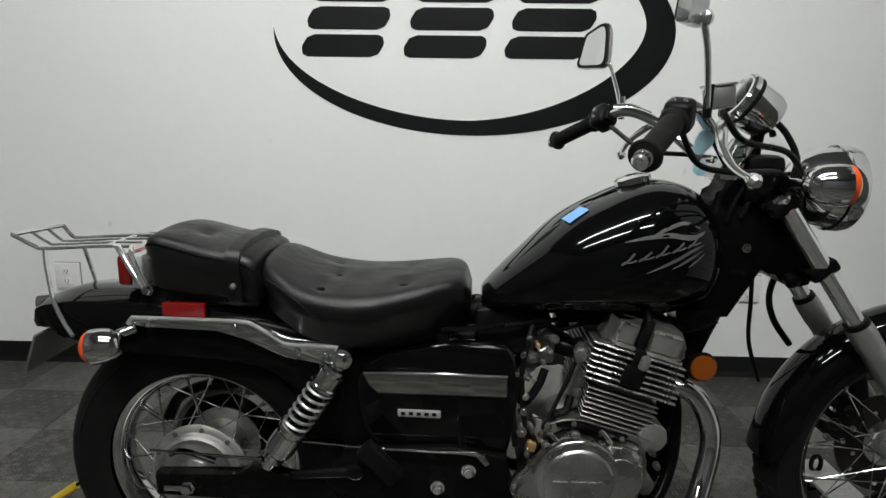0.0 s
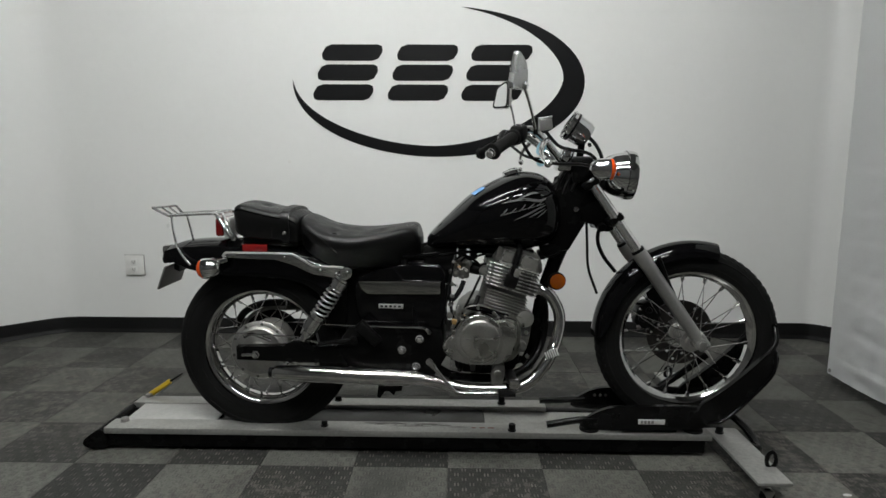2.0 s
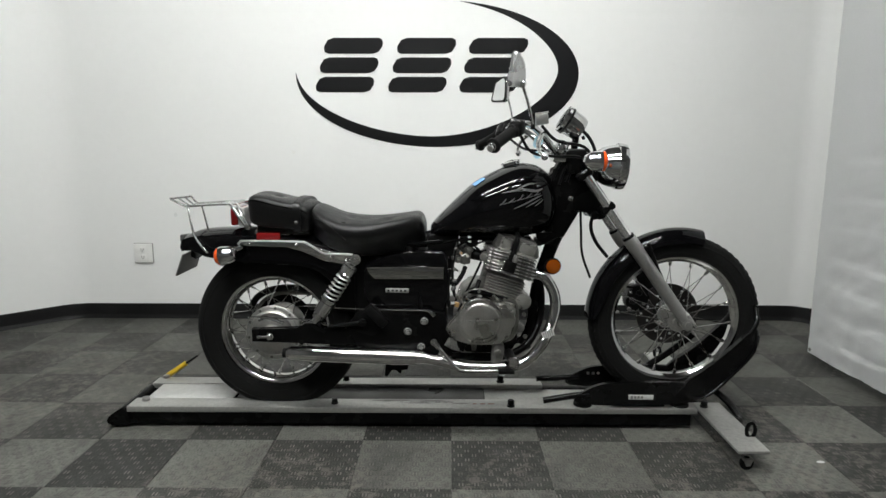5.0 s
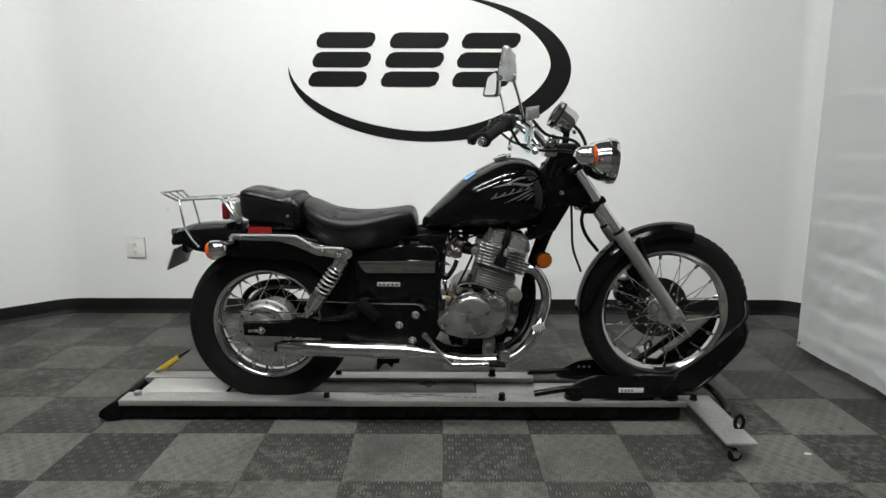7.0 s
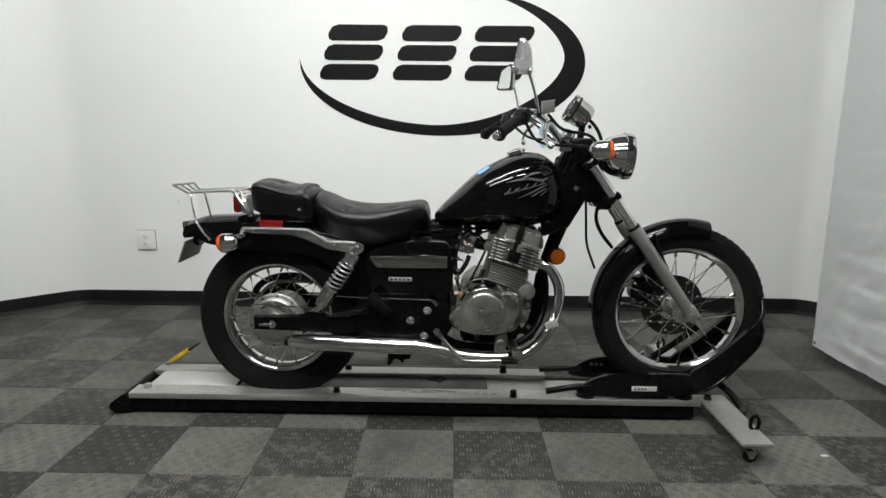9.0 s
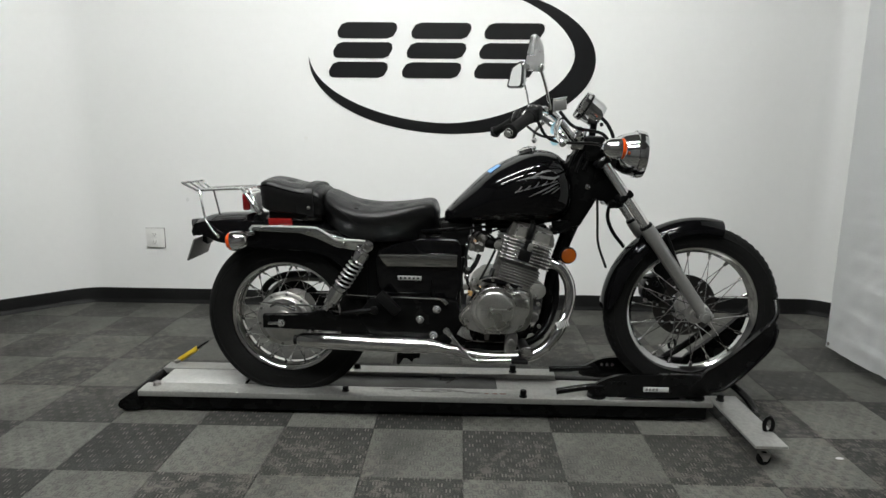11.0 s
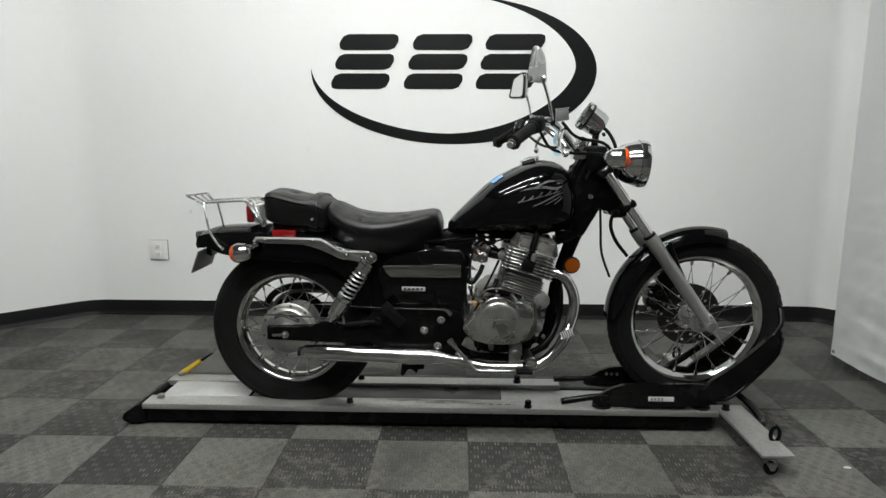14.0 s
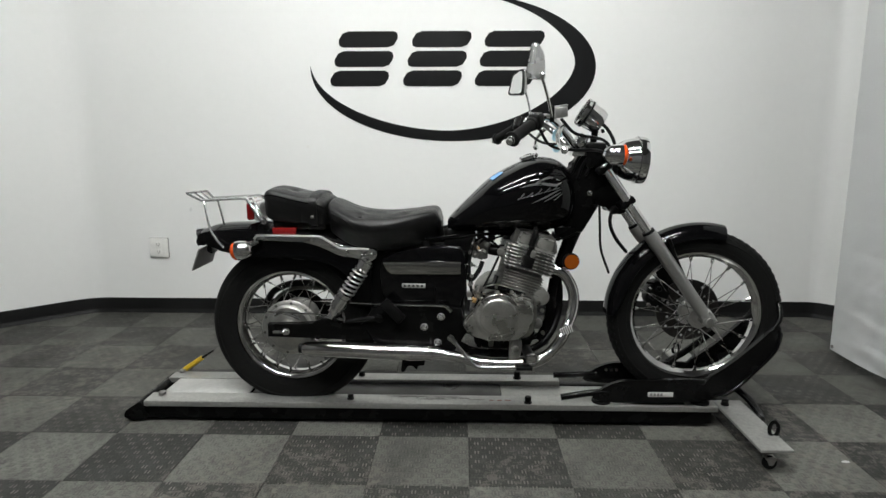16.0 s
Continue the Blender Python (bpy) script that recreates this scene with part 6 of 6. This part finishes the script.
slab(bm, [(0.40, 0.285), (0.48, 0.285), (0.475, 0.262), (0.455, 0.262), (0.45, 0.245), (0.435, 0.262), (0.42, 0.262), (0.405, 0.235), (0.395, 0.24)], C - 0.15, C - 0.13, 0.002)
part("stand", bm, M_BLKSTEEL, bike, "black centre stand foot")
# brake pedal and rider peg
bm = B()
tube(bm, [(0.566, C - 0.196, 0.362), (0.605, C - 0.205, 0.316), (0.640, C - 0.205, 0.277), (0.662, C - 0.205, 0.270), (0.72, C - 0.205, 0.270), (0.78, C - 0.205, 0.272)], [0.0062, 0.0066, 0.0066, 0.0066, 0.006, 0.006], 10, 4)
box(bm, (-0.020, -0.012, -0.009), (0.016, 0.008, 0.009), 0.003, Matrix.Translation((0.566, C - 0.190, 0.362)) @ Matrix.Rotation(radians(50), 4, "Y"))
turned(bm, (0.560, C - 0.180, 0.369), (0, -1, 0), [(0.012, 0), (0.012, 0.020), (0.008, 0.020), (0.008, 0.024), (0.004, 0.024), (0.004, 0.021)], 16)
pedal = part("brake_pedal", bm, M_CHROMEW, bike, "chrome brake pedal")
bm = B()
box(bm, (0.775, C - 0.24, 0.272), (0.83, C - 0.20, 0.284), 0.003)
part("pedal_pad", bm, M_BLKPL, pedal)
bm = B()
rod(bm, (0.818, C - 0.13, 0.310), (0.824, C - 0.225, 0.308), 0.016, 0.017, 16)
peg = part("rider_peg", bm, M_BLKPL, bike, "black rubber rider peg")
bm = B()
box(bm, (0.808, C - 0.231, 0.290), (0.844, C - 0.2255, 0.326), 0.008, None, 3)
part("end_cap", bm, M_CHROMEW, peg, "bright rimmed end cap")

# front fork
FD = (Vector((1.452, 0, 0.405)) - Vector((1.142, 0, 0.834))).normalized()
for s in (-1, 1):
    y = C + s * 0.088
    a = Vector((1.450, y, 0.405)) - FD * 0.66
    k = Vector((1.450, y, 0.405)) - FD * 0.372
    bm = B()
    turned(bm, a, FD, [(0.014, 0), (0.0165, 0.004), (0.0165, 0.30)], 20)
    leg = part("fork_leg", bm, M_BRIGHT, bike, "silver telescopic fork leg")
    bm = B()
    turned(bm, k, FD, [(0.017, -0.006), (0.0225, -0.004), (0.024, 0.004), (0.024, 0.045), (0.0225, 0.055), (0.0215, 0.20), (0.0210, 0.33), (0.0200, 0.35), (0.0200, 0.372), (0.012, 0.380)], 22)
    part("slider", bm, M_FORK, leg)
    bm = B()
    e = Vector((1.449, y, 0.405))
    lug = Vector((0, 0, -1)).rotation_difference(FD).to_matrix().to_4x4()
    box(bm, (-0.020, -0.017, -0.020), (0.022, 0.017, 0.034), 0.006, Matrix.Translation(e + Vector((0.004, 0, 0))) @ lug, 3)
    turned(bm, e, (0, s, 0), [(0.021, 0.010), (0.021, 0.018), (0.018, 0.020), (0.0125, 0.020), (0.0125, 0.026), (0.006, 0.027)], 20)
    part("axle_lug", bm, M_FORK, leg)
    bm = B()
    turned(bm, k, FD, [(0.0168, -0.014), (0.0215, -0.013), (0.0225, -0.006), (0.0225, -0.003), (0.0168, -0.002)], 20, True)
    part("dust_seal", bm, M_BLKPL, leg, "black rubber dust seal")
bm = B()
for t in (0.015, 0.155):
    m = Matrix.Translation(Vector((1.450, C, 0.405)) - FD * (0.66 - t))
    q = Vector((0, 0, 1)).rotation_difference(-FD).to_matrix().to_4x4()
    box(bm, (-0.030, -0.105, -0.013), (0.024, 0.105, 0.013), 0.008, m @ q)
part("fork_yoke", bm, M_BLKSTEEL, bike, "black fork yokes")
bm = B()
rod(bm, FA + Vector((0, -0.085, 0)), FA + Vector((0, 0.085, 0)), 0.010)
part("front_axle", bm, M_CHROMEW, bike)

# front mudguard
bm = B()
loops = []
for k in range(33):
    a = radians(76 + (180 - 76) * k / 32)
    e = Vector((math.cos(a), 0, math.sin(a)))
    w, dep = 0.056, 0.050 * min(1.0, 0.45 + 0.55 * (1 - max(0.0, (k - 27) / 5) ** 2))
    half = [(w * math.sin(radians(b)), dep * (1 - math.cos(radians(b)))) for b in range(90, 0, -12)]
    sec = [(-p, q) for p, q in half] + [(0, 0)] + half[::-1]
    inn = [(p * 0.95, q + 0.003) for p, q in sec[::-1]]
    loops.append([FA + Vector((0.006, p, 0.007)) + e * (0.327 - q) for p, q in sec + inn])
rings(bm, loops)
ff = part("front_fender", bm, M_GLOSS, bike, "gloss black front mudguard")
for s in (-1, 1):
    bm = B()
    tube(bm, [FA + Vector((-0.125, s * 0.064, 0.285)), FA + Vector((-0.09, s * 0.072, 0.20)), FA + Vector((-0.07, s * 0.07, 0.16))], 0.006, 8, 3)
    part("fender_stay", bm, M_BLKSTEEL, ff)

# headlight
HD = Vector((1, 0, -0.06)).normalized()
HC = Vector((1.124, C, 0.956))
bm = B()
turned(bm, HC, HD, [(0.010, -0.02), (0.032, -0.012), (0.053, 0.006), (0.067, 0.03), (0.074, 0.055), (0.076, 0.070)], 40)
head = part("headlight", bm, M_CHROME, bike, "round chrome headlight")
bm = B()
turned(bm, HC, HD, [(0.076, 0.070), (0.081, 0.072), (0.082, 0.086), (0.079, 0.100), (0.073, 0.102), (0.071, 0.094)], 40)
part("bezel", bm, M_CHROME, head)
bm = B()
turned(bm, HC, HD, [(0.072, 0.094), (0.066, 0.101), (0.045, 0.106), (0.004, 0.108)], 40)
part("lens", bm, M_GLASS, head)
bm = B()
box(bm, (1.075, C - 0.055, 0.90), (1.128, C + 0.055, 0.97), 0.012)
part("headlight_bracket", bm, M_BLKSTEEL, bike)
# front turn signals
for s in (-1, 1):
    y = C + s * 0.205
    bm = B()
    rod(bm, (1.070, C + s * 0.06, 0.965), (1.070, y - s * 0.01, 0.974), 0.009)
    turned(bm, (1.050, y, 0.975), (1, 0, 0), [(0.006, -0.014), (0.02, -0.008), (0.030, 0.008), (0.033, 0.034), (0.033, 0.046), (0.03, 0.047)], 24)
    sig = part("front_turn_signal", bm, M_CHROME, bike, "chrome turn signal with an orange lens")
    bm = B()
    turned(bm, (1.0955, y, 0.975), (1, 0, 0), [(0.0325, 0), (0.032, 0.009), (0.024, 0.016), (0.004, 0.019)], 24)
    part("lens", bm, M_ORANGE, sig)

# speedometer pod
SD = Vector((-0.85, 0, 0.52)).normalized()
SC = Vector((1.008, C, 1.116))
bm = B()
turned(bm, SC, -SD, [(0.046, -0.004), (0.050, 0.0), (0.050, 0.010), (0.046, 0.014), (0.044, 0.060), (0.038, 0.076), (0.01, 0.078)], 36)
speedo = part("speedometer", bm, M_CHROME, bike, "chrome round speedometer pod")
bm = B()
turned(bm, SC, SD, [(0.043, 0.0), (0.043, 0.002), (0.004, 0.003)], 32)
part("dial", bm, M_BLKPL, speedo)
bm = B()
turned(bm, SC, -SD, [(0.0462, 0.0125), (0.0490, 0.0130), (0.0490, 0.0185), (0.0462, 0.0190)], 36, True)
part("gasket", bm, M_BLKPL, speedo, "black rubber band")
bm = B()
turned(bm, SC - SD * 0.045 + Vector((0.03, 0, -0.035)), (0.4, 0, -1), [(0.004, 0), (0.006, 0.004), (0.006, 0.012), (0.003, 0.014)], 12)
part("knob", bm, M_BLKPL, speedo)
bm = B()
turned(bm, SC + SD * 0.0035, SD, [(0.042, 0.0), (0.03, 0.003), (0.004, 0.0045)], 32)
part("glass", bm, M_GLASS, speedo)
bm = B()
tube(bm, [(1.055, C, 1.08), (1.05, C, 1.03), (1.045, C, 0.98)], 0.012, 10, 3)
part("speedometer_stay", bm, M_BLKSTEEL, bike)

# handlebar with grips, controls and mirrors
bm = B()
tube(bm, [(0.727, C - 0.385, 1.016), (0.775, C - 0.31, 1.049), (0.825, C - 0.235, 1.082), (0.865, C - 0.18, 1.09), (0.915, C - 0.12, 1.06), (0.975, C - 0.06, 1.0), (0.99, C, 0.99),
          (0.975, C + 0.06, 1.0), (0.915, C + 0.12, 1.06), (0.865, C + 0.18, 1.09), (0.825, C + 0.235, 1.082), (0.775, C + 0.31, 1.049), (0.727, C + 0.385, 1.016)], 0.0112, 14, 5)
bars = part("handlebar", bm, M_CHROME, bike, "chrome pulled-back handlebar")
bm = B()
box(bm, (0.968, C - 0.050, 0.965), (1.020, C + 0.050, 1.012), 0.010)
turned(bm, (0.995, C - 0.055, 1.02), (0.4, -0.1, 0.9), [(0.018, -0.02), (0.022, 0.0), (0.020, 0.016), (0.008, 0.022)], 18)
part("bar_clamp", bm, M_CHROME, bars)
bm = B()
box(bm, (1.012, C - 0.06, 0.925), (1.085, C + 0.06, 1.013), 0.014)
part("riser", bm, M_BLKSTEEL, bars, "black bar riser")
for s in (-1, 1):
    g0, g1 = Vector((0.735, C + s * 0.372, 1.0215)), Vector((0.808, C + s * 0.262, 1.070))
    d = (g1 - g0)
    L = d.length
    bm = B()
    turned(bm, g0, d, [(0.012, 0), (0.022, 0.002), (0.0235, 0.006), (0.0225, 0.010), (0.0165, 0.014)] + [(0.0165 + 0.0009 * (k % 2), 0.014 + k * (L - 0.03) / 16) for k in range(17)] + [(0.021, L - 0.012), (0.022, L - 0.004), (0.014, L)], 18)
    part("grip", bm, M_RUBBER, bars, "black rubber grip")
    bm = B()
    turned(bm, g0, -d, [(0.010, -0.004), (0.0125, 0.0), (0.0130, 0.004), (0.0095, 0.006), (0.0095, 0.008), (0.0115, 0.010), (0.0115, 0.017), (0.008, 0.020), (0.004, 0.0195)], 18)
    part("bar_end", bm, M_BRIGHT, bars)
    bm = B()
    c1 = g1 + d.normalized() * 0.022
    q = Vector((0, 1, 0)).rotation_difference(d).to_matrix().to_4x4()
    h = 0.021 if s < 0 else 0.026
    hm = Matrix.Translation(c1) @ q
    box(bm, (-h, -0.020, -0.024), (h, 0.020, 0.024), 0.010, hm, 3)
    box(bm, (-h * 0.8, 0.012, -0.018), (h * 0.8, 0.030, 0.016), 0.006, hm)
    house = part("switch_housing", bm, M_BLKPL, bars)
    for du, dv, r in ((-0.010, 0.024, 0.004), (0.008, 0.024, 0.003)):
        bm = B()
        turned(bm, hm @ Vector((du, -0.004, dv - 0.001)), hm.to_3x3() @ Vector((0, 0, 1)), [(r * 1.3, 0), (r, 0.003), (r * 0.5, 0.004)], 10)
        part("screw", bm, M_BRIGHT, house)
    bm = B()
    box(bm, (-h - 0.004, -0.008, -0.006), (-h + 0.002, 0.008, 0.008), 0.002, hm)
    part("button", bm, M_FIND, house)
    # lever, sweeping from its perch to a ball end
    bm = B()
    tube(bm, [(0.915, C + s * 0.165, 1.066), (0.902, C + s * 0.20, 1.055), (0.886, C + s * 0.25, 1.03), (0.884, C + s * 0.30, 1.005), (0.892, C + s * 0.345, 0.991)], [0.009, 0.0095, 0.0075, 0.006, 0.0055], 12, 4, 0.8)
    turned(bm, (0.892, C + s * 0.345, 0.991), (0.1, s, -0.3), [(0.004, -0.011), (0.010, -0.006), (0.011, 0.002), (0.006, 0.010)], 12)
    part("lever", bm, M_BRIGHT, bars, "bright hand lever")
    if s > 0:
        bm = B()
        tube(bm, [(0.838, C + 0.235, 1.098), (0.87, C + 0.225, 1.097), (0.915, C + 0.215, 1.083)], [0.009, 0.013, 0.010], 12, 4)
        part("lever_perch", bm, M_CHROME, bars)
    # mirror on a curved stem
    bm = B()
    b0 = Vector((0.873, C + s * 0.21, 1.085)) if s < 0 else Vector((0.862, C + s * 0.25, 1.085))
    top = Vector((0.830, C - 0.288, 1.202)) if s < 0 else Vector((0.845, C + 0.350, 1.222))
    tube(bm, [b0, b0 * 0.62 + top * 0.38 + Vector((0.002, 0, 0)), top * 0.75 + b0 * 0.25 + Vector((0.001, 0, 0)), top + Vector((-0.006, 0, 0.012))], [0.0050, 0.0045, 0.0045, 0.0055], 10, 4)
    stem = part("mirror_stem", bm, M_BRIGHT if s > 0 else M_CHROMEW, bars)
    bm = B()
    tube(bm, [b0 + Vector((0, 0, -0.01)), b0 + Vector((-0.001, s * 0.004, 0.040))], 0.0072, 12, 1)
    part("stem_boot", bm, M_BLKPL if s < 0 else M_CHROME, bars)
    mc = Vector((0.814, C - 0.290, 1.248)) if s < 0 else Vector((0.818, C + 0.362, 1.243))
    m = Matrix.Translation(mc) @ Matrix.Rotation(radians(s * (36 if s < 0 else 28)), 4, "Z") @ Matrix.Rotation(radians(6), 4, "Y")
    bm = B()
    # inner edge upright, outer edge drawn in towards the top
    o = rounded([(-0.050, -0.045), (-0.052, 0.0), (-0.044, 0.040), (-0.025, 0.050), (0.012, 0.040), (0.036, 0.028), (0.048, -0.015), (0.050, -0.042), (0.0, -0.048)], 4)
    if s < 0:
        # the near one is leaf-shaped, its point above the inner edge
        o = rounded([(-0.049, -0.047), (-0.045, 0.0), (-0.038, 0.042), (-0.034, 0.056), (-0.022, 0.060), (-0.006, 0.052), (0.020, 0.036), (0.034, 0.014), (0.044, -0.014), (0.049, -0.040), (0.040, -0.051), (-0.01, -0.053), (-0.040, -0.053)], 4)
    else:
        o = [(a * 0.98, b * 1.03) for a, b in o]
    if s < 0:
        o = [(a * 0.88, b * 0.88 - 0.004) for a, b in o]
    loops = []
    for sc, dx in ((0.99, -0.008), (1.02, -0.005), (1.02, 0.002), (0.95, 0.008), (0.55, 0.013)):
        loops.append([m @ Vector((dx, a * sc, b * sc)) for a, b in o])
    rings(bm, loops)
    mir = part("mirror", bm, M_MIRBACK if s < 0 else M_CHROMEW, bike, "chrome rear-view mirror")
    bm = B()
    bm.faces.new([bm.verts.new(m @ Vector((-0.0088, a * 0.84, b * 0.84))) for a, b in o])
    part("mirror_glass", bm, M_MIRROR, mir)
    bm = B()
    rings(bm, [[m @ Vector((dx, a * sc, b * sc)) for a, b in o] for sc, dx in ((0.845, -0.0085), (0.86, -0.0105), (0.96, -0.0105), (0.985, -0.0080))], False)
    part("mirror_frame", bm, M_BLKPL, mir, "dark frame round the glass")
    bm = B()
    turned(bm, top + Vector((0, 0, -0.004)), (0, 0, 1), [(0.005, 0), (0.009, 0.004), (0.010, 0.012), (0.006, 0.018)], 14)
    part("joint", bm, M_BRIGHT, mir)
bm = B()
box(bm, (-0.020, -0.02, -0.018), (0.020, 0.02, 0.016), 0.005, Matrix.Translation((0.906, C - 0.168, 1.108)) @ Matrix.Rotation(radians(-8), 4, "Y"))
box(bm, (-0.022, -0.022, 0.016), (0.022, 0.022, 0.021), 0.002, Matrix.Translation((0.906, C - 0.168, 1.108)) @ Matrix.Rotation(radians(-8), 4, "Y"))
part("brake_reservoir", bm, M_FORK, bars, "silver brake fluid reservoir")
bm = B()
slab(bm, rounded([(0.886, 1.024), (0.890, 1.046), (0.900, 1.056), (0.914, 1.052), (0.918, 1.036), (0.908, 1.022), (0.896, 1.016)], 3), C - 0.135, C - 0.131, 0.001)
part("tag", bm, M_CYAN, bars, "pale blue tag")
bm = B()
slab(bm, rounded([(0.888, 0.990), (0.894, 1.003), (0.906, 1.004), (0.914, 0.996), (0.910, 0.984), (0.898, 0.981)], 3), C - 0.136, C - 0.132, 0.001)
part("tag", bm, M_CYAN, bars, "pale blue tag")
# cables
for pts, r in (([(0.905, C - 0.19, 1.085), (0.96, C - 0.15, 1.04), (1.06, C - 0.10, 1.02), (1.10, C - 0.09, 0.97)], 0.0055),
               ([(0.83, C - 0.22, 1.06), (0.87, C - 0.20, 1.005), (0.94, C - 0.17, 0.99), (1.05, C - 0.10, 0.985), (1.09, C - 0.08, 0.95)], 0.005),
               ([(0.83, C + 0.22, 1.06), (0.90, C + 0.18, 1.01), (1.0, C + 0.10, 1.0), (1.08, C + 0.06, 0.95)], 0.005),
               ([(1.062, C - 0.01, 1.085), (1.095, C - 0.02, 1.05), (1.115, C - 0.03, 1.00), (1.10, C - 0.03, 0.95)], 0.006),
               ([(1.085, C + 0.03, 0.80), (1.09, C + 0.03, 0.72), (1.10, C + 0.04, 0.63), (1.135, C + 0.05, 0.54)], 0.0045),
               ([(1.135, C + 0.02, 0.80), (1.125, C + 0.03, 0.735), (1.15, C + 0.05, 0.675), (1.20, C + 0.07, 0.615)], 0.0065)):
    bm = B()
    tube(bm, pts, r, 8, 6)
    part("cable", bm, M_BLKPL, bike)

# the rear half stands a little askew of the front on the dolly
P0 = Vector((0.60, C, 1.0))
ASKEW = Matrix.Translation(P0) @ Matrix.Rotation(radians(-2.5), 4, "Z") @ Matrix.Scale(1.014, 4) @ Matrix.Translation(-P0)
for ob in bike.children:
    xs = [v[0] for v in ob.bound_box]
    if (min(xs) + max(xs)) / 2 < 0.56 and not ob.name.startswith(("luggage_rack", "plate_", "tail_light", "exhaust", "frame", "brake_pedal")):
        ob.matrix_parent_inverse = ob.matrix_parent_inverse @ ASKEW

# ---------------------------------------------------------------- floor tiles
base = B()
box(base, (LEFT_END[0] - 0.2, FRONT - 0.2, -0.08), (RIGHT_END[0] + 0.2, WALL + 0.2, -0.004))
floor = solo("floor", base, M_DARK, "checkered light and dark grey interlocking floor tiles", "floor", kind="structure")
me_tiles = []
for mat in (M_LIGHT, M_DARK):
    bm = B()
    box(bm, (0.0006, 0.0006, -0.004), (T - 0.0006, T - 0.0006, 0.0), 0.0012, None, 1)
    me_tiles.append(finish(bm, mat))


def inside(x, y):
    return FRONT < y < WALL and LEFT_END[0] < x < RIGHT_END[0] and y - x < WALL - XL + 0.01 and y + x < WALL + XR + 0.01


near, rest = [], []
for i in range(-13, 16):
    for j in range(-13, 5):
        corners = [(i + a, j + b) for a in (0, 1) for b in (0, 1)]
        if any(inside(a * T, b * T) for a, b in corners):
            (near if -7 <= i <= 9 and -4 <= j else rest).append((i, j))
for i, j in near:
    ob = new("tile", me_tiles[(i + j) % 2])
    ob.parent = floor
    ob.matrix_parent_inverse = Matrix.Translation(-Vector(floor.location))
    ob.location = (i * T, j * T, 0)
for k, name in ((0, "light_tiles"), (1, "dark_tiles")):
    bm = B()
    for i, j in rest:
        if (i + j) % 2 == k:
            box(bm, (i * T + 0.0006, j * T + 0.0006, -0.004), ((i + 1) * T - 0.0006, (j + 1) * T - 0.0006, 0.0))
    ob = new(name, finish(bm, (M_LIGHT, M_DARK)[k]))
    ob.parent = floor
    ob.matrix_parent_inverse = Matrix.Translation(-Vector(floor.location))
    ob["kind"] = "stuff"
